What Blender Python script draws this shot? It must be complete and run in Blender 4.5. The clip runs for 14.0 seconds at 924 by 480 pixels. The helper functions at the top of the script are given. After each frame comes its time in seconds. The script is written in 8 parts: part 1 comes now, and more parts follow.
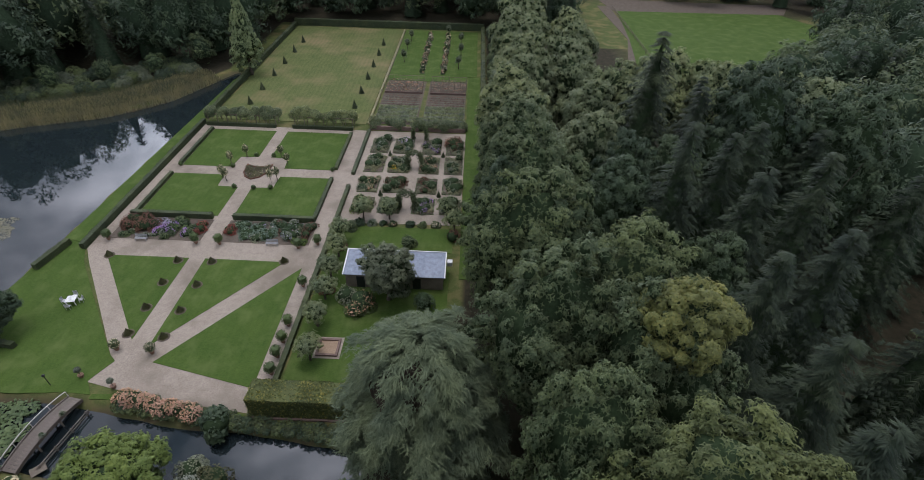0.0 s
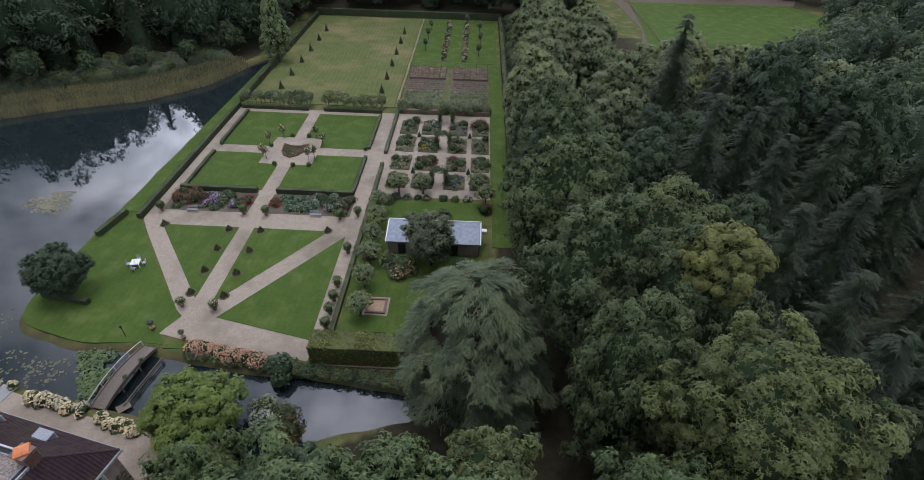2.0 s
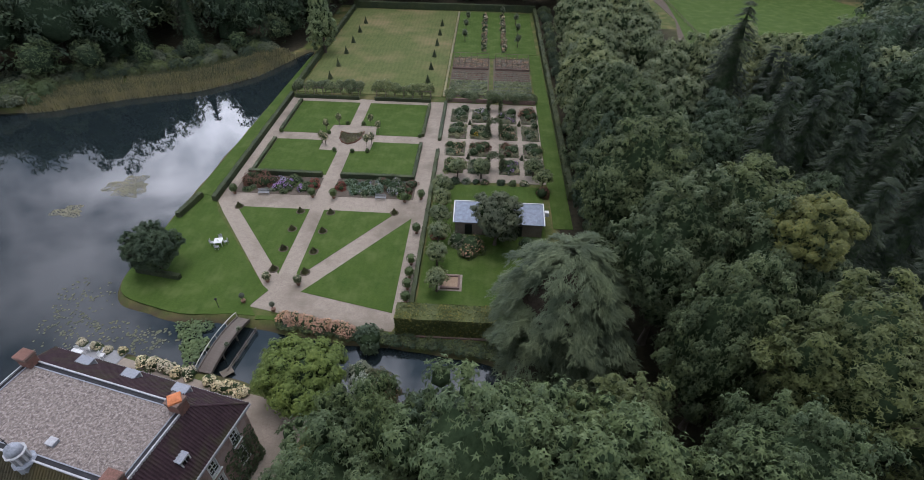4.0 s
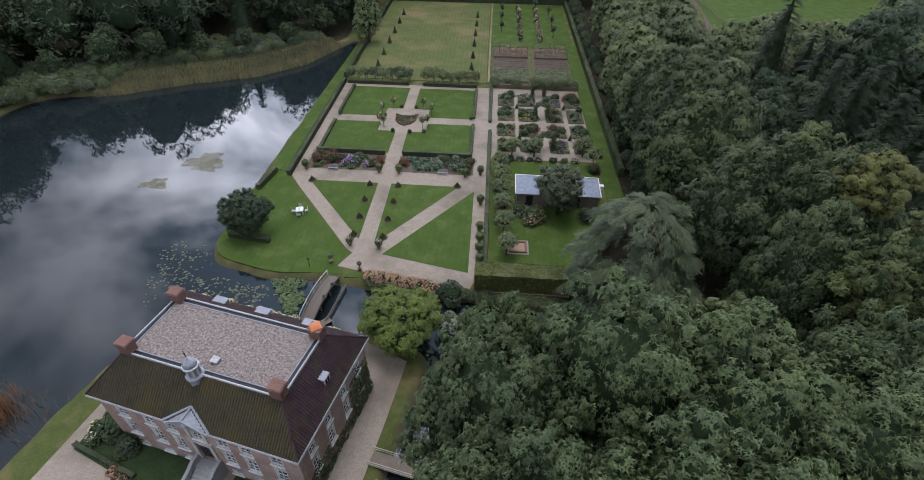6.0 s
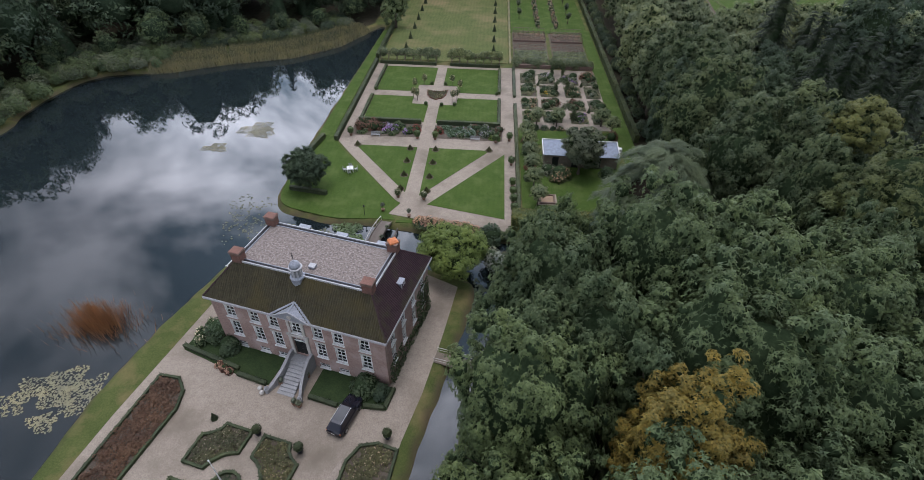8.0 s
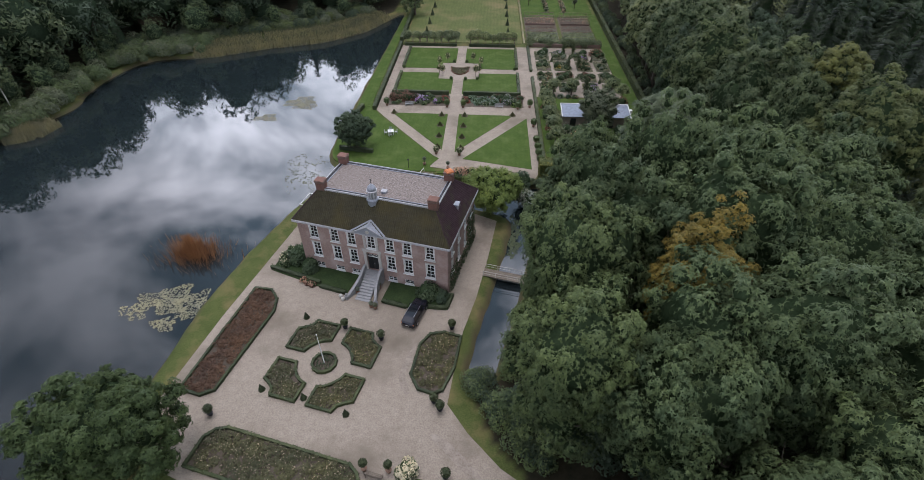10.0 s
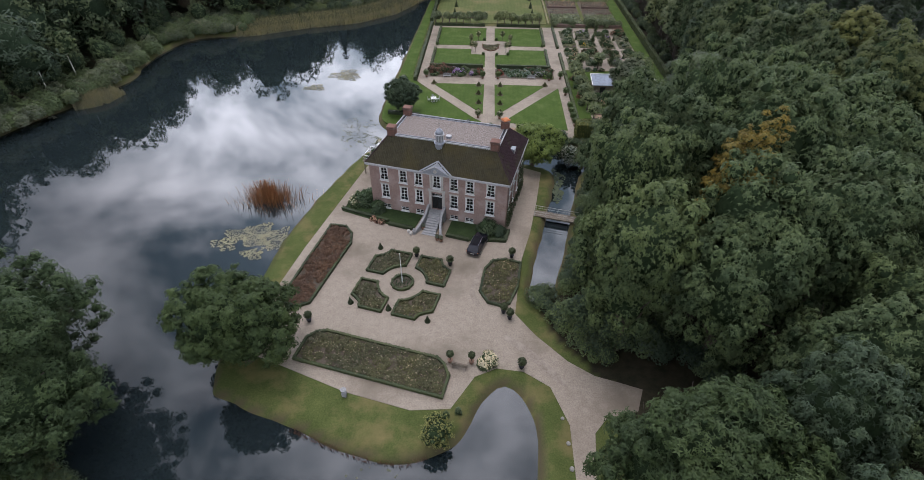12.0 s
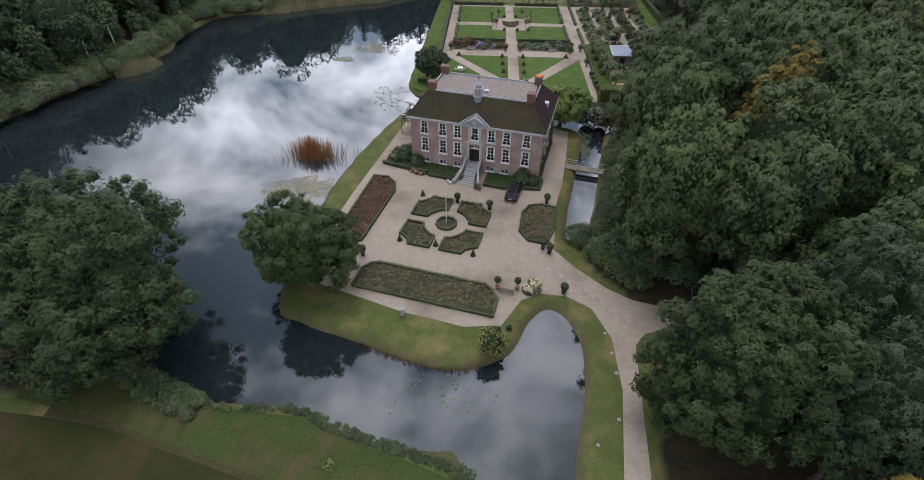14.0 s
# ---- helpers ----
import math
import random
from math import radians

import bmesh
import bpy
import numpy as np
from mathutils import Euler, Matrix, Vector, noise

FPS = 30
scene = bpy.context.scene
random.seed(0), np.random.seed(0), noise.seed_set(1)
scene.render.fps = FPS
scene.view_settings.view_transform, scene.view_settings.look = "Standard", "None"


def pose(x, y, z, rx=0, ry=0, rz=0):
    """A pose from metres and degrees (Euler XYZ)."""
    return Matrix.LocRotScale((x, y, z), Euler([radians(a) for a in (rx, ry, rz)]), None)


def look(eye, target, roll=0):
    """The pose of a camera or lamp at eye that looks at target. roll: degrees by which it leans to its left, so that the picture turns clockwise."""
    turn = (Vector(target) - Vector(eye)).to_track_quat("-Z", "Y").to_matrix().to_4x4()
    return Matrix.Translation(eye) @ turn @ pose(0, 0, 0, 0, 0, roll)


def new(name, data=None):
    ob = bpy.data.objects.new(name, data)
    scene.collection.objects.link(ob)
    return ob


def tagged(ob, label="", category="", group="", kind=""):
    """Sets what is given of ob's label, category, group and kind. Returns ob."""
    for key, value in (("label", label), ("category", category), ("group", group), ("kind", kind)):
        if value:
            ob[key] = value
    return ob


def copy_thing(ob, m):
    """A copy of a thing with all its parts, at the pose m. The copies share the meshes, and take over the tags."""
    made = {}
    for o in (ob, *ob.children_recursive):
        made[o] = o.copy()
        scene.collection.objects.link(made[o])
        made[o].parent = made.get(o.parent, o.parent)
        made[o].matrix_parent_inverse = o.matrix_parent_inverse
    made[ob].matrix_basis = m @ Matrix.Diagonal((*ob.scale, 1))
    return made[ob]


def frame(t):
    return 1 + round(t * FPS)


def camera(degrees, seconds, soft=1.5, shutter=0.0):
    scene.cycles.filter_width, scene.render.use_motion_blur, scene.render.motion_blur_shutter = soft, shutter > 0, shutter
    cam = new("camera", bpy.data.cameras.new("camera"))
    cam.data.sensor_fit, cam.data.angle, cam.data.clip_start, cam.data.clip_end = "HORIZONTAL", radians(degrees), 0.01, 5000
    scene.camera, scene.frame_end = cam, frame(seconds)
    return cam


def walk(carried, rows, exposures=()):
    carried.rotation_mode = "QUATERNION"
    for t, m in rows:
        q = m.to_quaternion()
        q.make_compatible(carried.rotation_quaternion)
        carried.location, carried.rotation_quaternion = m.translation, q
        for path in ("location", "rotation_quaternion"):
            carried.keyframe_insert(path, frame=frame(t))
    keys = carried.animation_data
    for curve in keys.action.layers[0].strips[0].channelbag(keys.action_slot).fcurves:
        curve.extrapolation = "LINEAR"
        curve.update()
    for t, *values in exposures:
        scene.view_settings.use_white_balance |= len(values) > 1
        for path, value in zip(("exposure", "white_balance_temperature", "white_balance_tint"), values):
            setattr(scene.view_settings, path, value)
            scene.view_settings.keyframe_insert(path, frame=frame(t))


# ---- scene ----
# ---- camera: seconds, place, yaw, pitch, roll ----
cam = camera(85.1, 14.0, soft=0.5)
PATH_ROWS = [
    (0, 37.92, -53.12, 48.08, 1.61, -38.77, -1.64),
    (0.5, 37.40, -54.72, 48.14, 1.65, -38.94, -1.66),
    (1, 36.37, -56.48, 48.12, 1.71, -39.07, -1.68),
    (1.5, 35.06, -58.02, 48.19, 1.76, -39.22, -1.71),
    (2, 33.51, -59.32, 48.05, 1.97, -39.26, -1.64),
    (2.5, 31.87, -60.41, 47.92, 2.21, -39.31, -1.50),
    (3, 29.83, -61.41, 47.94, 2.40, -39.48, -1.35),
    (5.5, 18.72, -68.45, 48.23, 3.41, -39.97, -0.97),
    (6, 16.69, -71.11, 48.12, 3.47, -39.98, -1.01),
    (6.5, 15.17, -73.71, 48.05, 3.56, -39.97, -1.02),
    (7, 13.81, -76.66, 47.97, 3.60, -39.95, -1.06),
    (7.5, 12.74, -79.72, 48.03, 3.64, -40.03, -1.07),
    (8, 11.76, -83.35, 48.03, 3.65, -40.05, -1.05),
    (10.5, 4.81, -101.16, 47.54, 2.82, -39.91, -0.12),
    (11, 2.81, -104.15, 47.26, 2.81, -39.93, -0.20),
    (11.5, 0.94, -106.81, 46.79, 2.81, -39.99, -0.29),
    (12, -0.93, -109.46, 46.06, 2.89, -39.99, -0.35),
    (12.5, -2.50, -111.83, 45.38, 2.91, -40.00, -0.41),
    (13, -3.90, -114.26, 44.61, 2.97, -40.08, -0.34),
    (13.5, -5.08, -116.32, 43.86, 2.96, -40.17, -0.35),
    (14, -5.96, -117.96, 43.14, 2.98, -40.19, -0.39),
]
walk(cam, [(t, pose(x, y, z, 90 + pitch, roll, yaw)) for t, x, y, z, yaw, pitch, roll in PATH_ROWS], [(0.0, -0.1, 5950, 20), (3.0, -0.05, 5900, 20), (7.0, 0.0, 5900, 20), (14.0, 0.04, 6100, 20)])

from mathutils.geometry import tessellate_polygon

# ---- light ----
world = bpy.data.worlds.new("overcast_sky")
scene.world = world
world.use_nodes = True
wn, wl = world.node_tree.nodes, world.node_tree.links
wn.clear()
w_out = wn.new("ShaderNodeOutputWorld")
w_bg = wn.new("ShaderNodeBackground")
w_sky = wn.new("ShaderNodeTexSky")
w_sky.sky_type = "NISHITA"
w_sky.sun_disc = False
w_sky.sun_elevation = radians(82)
w_sky.sun_rotation = radians(-20)
w_tc = wn.new("ShaderNodeTexCoord")
w_map = wn.new("ShaderNodeMapping")
w_map.inputs["Scale"].default_value = (1.0, 1.0, 1.5)
w_noise = wn.new("ShaderNodeTexNoise")
w_noise.inputs["Scale"].default_value = 3.3
w_noise.inputs["Detail"].default_value = 7
w_noise.inputs["Roughness"].default_value = 0.6
w_noise.inputs["Distortion"].default_value = 0.35
w_ramp = wn.new("ShaderNodeValToRGB")
w_ramp.color_ramp.elements[0].position = 0.41
w_ramp.color_ramp.elements[0].color = (2.2, 3.0, 3.5, 1)
w_ramp.color_ramp.elements[1].position = 0.64
w_ramp.color_ramp.elements[1].color = (24.8, 25.3, 25.1, 1)
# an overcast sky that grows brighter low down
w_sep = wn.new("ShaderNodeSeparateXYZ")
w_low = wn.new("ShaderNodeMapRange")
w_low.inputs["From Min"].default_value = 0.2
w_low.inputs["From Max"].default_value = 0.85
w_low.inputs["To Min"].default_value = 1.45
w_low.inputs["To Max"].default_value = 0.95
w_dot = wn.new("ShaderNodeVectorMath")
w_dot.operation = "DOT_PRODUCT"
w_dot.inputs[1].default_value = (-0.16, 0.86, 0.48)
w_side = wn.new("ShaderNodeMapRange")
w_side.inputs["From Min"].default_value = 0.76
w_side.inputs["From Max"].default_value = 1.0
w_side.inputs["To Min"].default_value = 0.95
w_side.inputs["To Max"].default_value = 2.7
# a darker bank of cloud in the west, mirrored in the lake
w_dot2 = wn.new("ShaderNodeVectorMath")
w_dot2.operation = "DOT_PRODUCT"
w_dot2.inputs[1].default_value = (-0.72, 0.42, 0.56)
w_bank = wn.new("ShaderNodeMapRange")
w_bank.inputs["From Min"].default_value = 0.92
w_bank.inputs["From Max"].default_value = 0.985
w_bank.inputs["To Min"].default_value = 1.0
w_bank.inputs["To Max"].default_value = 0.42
w_dim = wn.new("ShaderNodeMath")
w_dim.operation = "MULTIPLY"
w_both = wn.new("ShaderNodeMath")
w_both.operation = "MULTIPLY"
w_mul = wn.new("ShaderNodeVectorMath")
w_mul.operation = "SCALE"
w_mix = wn.new("ShaderNodeMixRGB")
w_mix.inputs[0].default_value = 0.85
wl.new(w_tc.outputs["Generated"], w_map.inputs["Vector"])
wl.new(w_map.outputs["Vector"], w_noise.inputs["Vector"])
wl.new(w_noise.outputs["Fac"], w_ramp.inputs["Fac"])
wl.new(w_sky.outputs["Color"], w_mix.inputs[1])
wl.new(w_tc.outputs["Generated"], w_sep.inputs["Vector"])
wl.new(w_sep.outputs["Z"], w_low.inputs["Value"])
wl.new(w_ramp.outputs["Color"], w_mul.inputs[0])
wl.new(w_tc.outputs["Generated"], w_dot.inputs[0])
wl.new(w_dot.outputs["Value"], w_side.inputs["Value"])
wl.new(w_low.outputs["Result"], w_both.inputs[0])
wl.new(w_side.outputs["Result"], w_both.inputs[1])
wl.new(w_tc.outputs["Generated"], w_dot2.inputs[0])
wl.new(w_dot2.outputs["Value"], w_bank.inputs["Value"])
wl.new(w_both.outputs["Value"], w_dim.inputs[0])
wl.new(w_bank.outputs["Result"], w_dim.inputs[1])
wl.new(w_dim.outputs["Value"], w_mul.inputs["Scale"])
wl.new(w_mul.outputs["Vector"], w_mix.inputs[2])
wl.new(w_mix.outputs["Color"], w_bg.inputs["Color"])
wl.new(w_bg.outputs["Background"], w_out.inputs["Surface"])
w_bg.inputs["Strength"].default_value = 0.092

sun = new("sun", bpy.data.lights.new("sun", "SUN"))
sun.data.energy = 1.5
sun.data.angle = radians(25)
sun.data.color = (1.0, 0.96, 0.9)
sun.matrix_world = look((-6, 16, 120), (0, 0, 0))


# ---- materials ----
def ramp(nt, stops):
    r = nt.nodes.new("ShaderNodeValToRGB")
    e = r.color_ramp.elements
    while len(e) < len(stops):
        e.new(0.5)
    for k, (p, c) in enumerate(stops):
        e[k].position = p
        e[k].color = (*c, 1)
    return r


def noise_node(nt, coords, scale, detail=4, rough=0.55):
    n = nt.nodes.new("ShaderNodeTexNoise")
    n.inputs["Scale"].default_value = scale
    n.inputs["Detail"].default_value = detail
    n.inputs["Roughness"].default_value = rough
    nt.links.new(coords, n.inputs["Vector"])
    return n


def mix_color(nt, a, b, fac, mode="MIX"):
    m = nt.nodes.new("ShaderNodeMixRGB")
    m.blend_type = mode
    for s, v in ((m.inputs[1], a), (m.inputs[2], b), (m.inputs[0], fac)):
        if isinstance(v, bpy.types.NodeSocket):
            nt.links.new(v, s)
        elif isinstance(v, tuple):
            s.default_value = (*v, 1)
        else:
            s.default_value = v
    return m.outputs[0]


def material(name, lo, hi, coarse=0.5, fine=8.0, rough=0.85, bump=0.3, bump_scale=None, metal=0.0, stain=None, stain_scale=0.15, spec=0.3, obj_var=0.0):
    """Two-scale mottled surface: lo to hi by fine grain and coarse patches, an optional stain colour, relief by bump."""
    m = bpy.data.materials.new(name)
    m.use_nodes = True
    nt = m.node_tree
    b = nt.nodes["Principled BSDF"]
    geo = nt.nodes.new("ShaderNodeTexCoord").outputs["Object"]
    n1 = noise_node(nt, geo, coarse, 5)
    n2 = noise_node(nt, geo, fine, 4, 0.7)
    r1 = ramp(nt, [(0.3, lo), (0.7, hi)])
    nt.links.new(n1.outputs["Fac"], r1.inputs["Fac"])
    dark = tuple(v * 0.62 for v in lo)
    lite = tuple(min(1, v * 1.25) for v in hi)
    r2 = ramp(nt, [(0.28, dark), (0.72, lite)])
    nt.links.new(n2.outputs["Fac"], r2.inputs["Fac"])
    col = mix_color(nt, r1.outputs[0], r2.outputs[0], 0.5)
    if stain:
        n3 = noise_node(nt, geo, stain_scale, 6, 0.6)
        r3 = ramp(nt, [(0.48, (0, 0, 0)), (0.68, (1, 1, 1))])
        nt.links.new(n3.outputs["Fac"], r3.inputs["Fac"])
        col = mix_color(nt, col, stain, r3.outputs[0])
    if obj_var:
        oi = nt.nodes.new("ShaderNodeObjectInfo")
        rr = ramp(nt, [(0, (1 - obj_var,) * 3), (1, (1 + obj_var,) * 3)])
        nt.links.new(oi.outputs["Random"], rr.inputs["Fac"])
        col = mix_color(nt, col, rr.outputs[0], 1.0, "MULTIPLY")
    nt.links.new(col, b.inputs["Base Color"])
    b.inputs["Roughness"].default_value = rough
    b.inputs["Metallic"].default_value = metal
    b.inputs["Specular IOR Level"].default_value = spec
    if bump:
        bp = nt.nodes.new("ShaderNodeBump")
        bp.inputs["Strength"].default_value = bump
        bp.inputs["Distance"].default_value = 0.05
        n4 = noise_node(nt, geo, bump_scale or fine, 3)
        nt.links.new(n4.outputs["Fac"], bp.inputs["Height"])
        nt.links.new(bp.outputs["Normal"], b.inputs["Normal"])
    return m


def leaf_material(name, dark, mid, light, rough=0.6, trans=0.25, obj_var=0.12, accent=None, accent_at=0.8, spec=0.22):
    """Foliage: each leaf takes its own tone, each plant its own cast; a little light passes through."""
    m = bpy.data.materials.new(name)
    m.use_nodes = True
    nt = m.node_tree
    b = nt.nodes["Principled BSDF"]
    gi = nt.nodes.new("ShaderNodeNewGeometry")
    dark, light = (tuple(0.45 * q + 0.55 * w for q, w in zip(c, mid)) for c in (dark, light))
    stops = [(0.0, dark), (0.5, mid), (1.0, light)]
    if accent:
        stops = [(0.0, dark), (0.4, mid), (accent_at, light), (min(0.99, accent_at + 0.06), accent)]
    r = ramp(nt, stops)
    nt.links.new(gi.outputs["Random Per Island"], r.inputs["Fac"])
    oi = nt.nodes.new("ShaderNodeObjectInfo")
    rr = ramp(nt, [(0, (1 - obj_var, 1 - obj_var, 1 - obj_var * 0.6)), (0.5, (1.0, 1.0, 1.0)), (1, (1 + obj_var * 1.4, 1 + obj_var, 1.0))])
    nt.links.new(oi.outputs["Random"], rr.inputs["Fac"])
    col = mix_color(nt, r.outputs[0], rr.outputs[0], 1.0, "MULTIPLY")
    geo = nt.nodes.new("ShaderNodeTexCoord").outputs["Object"]
    n = noise_node(nt, geo, 0.35, 3)
    rp = ramp(nt, [(0.3, (0.72, 0.75, 0.8)), (0.7, (1.2, 1.15, 1.0))])
    nt.links.new(n.outputs["Fac"], rp.inputs["Fac"])
    col = mix_color(nt, col, rp.outputs[0], 1.0, "MULTIPLY")
    nt.links.new(col, b.inputs["Base Color"])
    b.inputs["Roughness"].default_value = rough
    b.inputs["Specular IOR Level"].default_value = spec
    if trans:
        t = nt.nodes.new("ShaderNodeBsdfTranslucent")
        nt.links.new(col, t.inputs["Color"])
        mx = nt.nodes.new("ShaderNodeMixShader")
        mx.inputs[0].default_value = trans
        nt.links.new(b.outputs[0], mx.inputs[1])
        nt.links.new(t.outputs[0], mx.inputs[2])
        nt.links.new(mx.outputs[0], nt.nodes["Material Output"].inputs["Surface"])
    return m


M_GRASS = material("rough_grass", (0.042, 0.064, 0.017), (0.098, 0.112, 0.036), 0.5, 6.0, 0.95, 0.6, 14.0, stain=(0.16, 0.132, 0.058), stain_scale=0.22, spec=0.1)
M_LAWN = material("mown_lawn", (0.037, 0.072, 0.0135), (0.068, 0.105, 0.022), 0.3, 7.0, 0.95, 0.5, 22.0, stain=(0.08, 0.112, 0.03), stain_scale=0.35, spec=0.1)
# lawn green lowered to hold the tree shade of the near bank
M_NEARLAWN = material("shade_darkened_lawn", (0.028, 0.046, 0.012), (0.058, 0.070, 0.023), 0.5, 4.0, 0.95, 0.6, 14.0, stain=(0.07, 0.06, 0.027), stain_scale=0.25, spec=0.1)
M_MEADOW = material("pale_mown_grass", (0.066, 0.092, 0.028), (0.115, 0.128, 0.046), 0.35, 3.0, 0.95, 0.5, 14.0, stain=(0.175, 0.145, 0.072), stain_scale=0.07, spec=0.1)
def mowing_stripes(m, scale, amount):
    """Faint light and dark lanes along the y axis."""
    nt = m.node_tree
    b = nt.nodes["Principled BSDF"]
    old = b.inputs["Base Color"].links[0].from_socket
    geo = nt.nodes.new("ShaderNodeTexCoord").outputs["Object"]
    w = nt.nodes.new("ShaderNodeTexWave")
    w.inputs["Scale"].default_value = scale
    w.inputs["Distortion"].default_value = 5.0
    w.inputs["Detail"].default_value = 4
    w.inputs["Detail Scale"].default_value = 0.4
    nt.links.new(geo, w.inputs["Vector"])
    r = ramp(nt, [(0.1, (1 - amount, 1 - amount * 0.7, 1 - amount)), (0.9, (1 + amount, 1 + amount * 0.7, 1 + amount))])
    nt.links.new(w.outputs["Fac"], r.inputs["Fac"])
    nt.links.new(mix_color(nt, old, r.outputs[0], 1.0, "MULTIPLY"), b.inputs["Base Color"])


mowing_stripes(M_MEADOW, 0.3, 0.05)
mowing_stripes(M_LAWN, 0.35, 0.03)
M_GRAVEL = material("pale_gravel", (0.235, 0.195, 0.153), (0.345, 0.294, 0.237), 1.4, 6.0, 0.95, 0.5, 30.0, stain=(0.18, 0.15, 0.115), stain_scale=0.11, spec=0.15)
M_ROOFGRAVEL = material("roof_gravel", (0.07, 0.056, 0.05), (0.25, 0.21, 0.188), 3.2, 4.5, 0.95, 1.0, 6.0, stain=(0.34, 0.3, 0.27), stain_scale=5.0, spec=0.15)
M_CHIMNEYBRICK = material("sooty_red_brick", (0.13, 0.068, 0.052), (0.23, 0.125, 0.098), 1.2, 7.0, 0.9, 0.4, 14.0, stain=(0.09, 0.06, 0.05), stain_scale=0.8, spec=0.2)
# green darkened to carry the shade at the house front
M_GROUNDCOVER = material("shade_dark_ground_cover", (0.018, 0.032, 0.012), (0.038, 0.06, 0.021), 0.8, 7.0, 0.9, 0.9, 8.0, spec=0.15)
M_TRACK = material("track_soil", (0.035, 0.032, 0.015), (0.062, 0.054, 0.026), 0.6, 6.0, 0.95, 0.5, 14.0, spec=0.1)
# brownish grass with tree shade and corner falloff worked into the colour
M_SHADEGRASS = material("shade_darkened_brown_grass", (0.0215, 0.0270, 0.0086), (0.0365, 0.0390, 0.0130), 0.2, 6.0, 0.95, 0.6, 14.0, stain=(0.056, 0.044, 0.024), stain_scale=0.12, spec=0.1)
M_OLDWOOD = material("dark_weathered_wood", (0.0945, 0.0783, 0.0648), (0.1755, 0.1485, 0.1242), 1.2, 12.0, 0.9, 0.3)
M_SOIL = material("dark_bed_soil", (0.078, 0.0624, 0.048), (0.138, 0.114, 0.0888), 0.8, 7.0, 0.95, 0.8, 8.0, spec=0.1)
M_BRICK = material("old_red_brick", (0.2427, 0.1622, 0.1386), (0.3636, 0.2610, 0.2247), 0.5, 5.0, 0.9, 0.4, 14.0, stain=(0.417, 0.32, 0.289), stain_scale=0.45, spec=0.2)
M_TILE_MOSS = material("mossy_dark_roof_tile", (0.0245, 0.0222, 0.0124), (0.0578, 0.0507, 0.0270), 0.7, 3.0, 0.85, 0.5, 6.0, stain=(0.0604, 0.0488, 0.018), stain_scale=0.3)
M_TILE_BROWN = material("brown_roof_tile", (0.0199, 0.0102, 0.0131), (0.0597, 0.0326, 0.0393), 1.2, 5.0, 0.85, 0.5, 6.0, stain=(0.045, 0.042, 0.022), stain_scale=0.6)
M_LEAD = material("grey_lead_sheet", (0.2, 0.21, 0.235), (0.34, 0.36, 0.4), 0.6, 6.0, 0.5, 0.15, 4.0, metal=0.2)
M_ZINC = material("pale_zinc_roofing", (0.1462, 0.1732, 0.2192), (0.2246, 0.2538, 0.3042), 0.3, 2.0, 0.5, 0.1, 3.0, metal=0.25)
M_WHITE = material("white_paint", (0.6, 0.6, 0.58), (0.78, 0.78, 0.76), 0.9, 7.0, 0.55, 0.1)
M_CORNICE = material("weathered_grey_white_paint", (0.32, 0.32, 0.33), (0.46, 0.46, 0.47), 0.9, 7.0, 0.6, 0.1)
M_STONE = material("pale_sandstone", (0.38, 0.36, 0.33), (0.52, 0.5, 0.46), 0.8, 8.0, 0.85, 0.3)
M_GREYSTONE = material("grey_stone", (0.2, 0.2, 0.205), (0.33, 0.33, 0.33), 0.8, 8.0, 0.85, 0.4)
M_WOOD = material("weathered_wood", (0.12, 0.095, 0.07), (0.22, 0.185, 0.145), 1.2, 12.0, 0.85, 0.3)
M_BARK = material("tree_bark", (0.05, 0.04, 0.03), (0.11, 0.09, 0.07), 1.2, 9.0, 0.95, 0.8)
M_BIRCH = material("pale_birch_bark", (0.35, 0.33, 0.3), (0.6, 0.58, 0.54), 0.9, 5.0, 0.9, 0.3)
M_CLAY = material("weathered_clay_pot", (0.16, 0.09, 0.06), (0.27, 0.16, 0.11), 2.0, 9.0, 0.85, 0.2)
M_TERRACOTTA = material("orange_terracotta", (0.42, 0.13, 0.05), (0.6, 0.22, 0.09), 2.0, 9.0, 0.8, 0.2)
M_DARKDOOR = material("black_green_door_paint", (0.01, 0.013, 0.012), (0.018, 0.02, 0.02), 2.0, 9.0, 0.3, 0.05)
M_CARPAINT = material("black_car_paint", (0.006, 0.006, 0.012), (0.012, 0.012, 0.02), 2.0, 30.0, 0.12, 0.0, spec=0.6)
M_RUBBER = material("black_rubber", (0.012, 0.012, 0.012), (0.02, 0.02, 0.02), 3.0, 20.0, 0.8, 0.1)
M_STEEL = material("brushed_steel", (0.5, 0.5, 0.52), (0.62, 0.62, 0.64), 3.0, 20.0, 0.3, 0.0, metal=1.0)
M_IRON = material("dark_iron", (0.02, 0.02, 0.022), (0.05, 0.05, 0.055), 3.0, 20.0, 0.5, 0.1, metal=0.6)
M_SAND = material("play_sand", (0.2604, 0.1815, 0.1144), (0.3410, 0.2475, 0.1664), 1.5, 9.0, 0.95, 0.4)
M_PINKBRICK = material("brick_edging", (0.12, 0.08, 0.065), (0.2, 0.14, 0.115), 1.5, 8.0, 0.9, 0.4)
M_ROCK = material("pale_boulder", (0.198, 0.185, 0.165), (0.33, 0.317, 0.29), 1.5, 7.0, 0.9, 0.5)

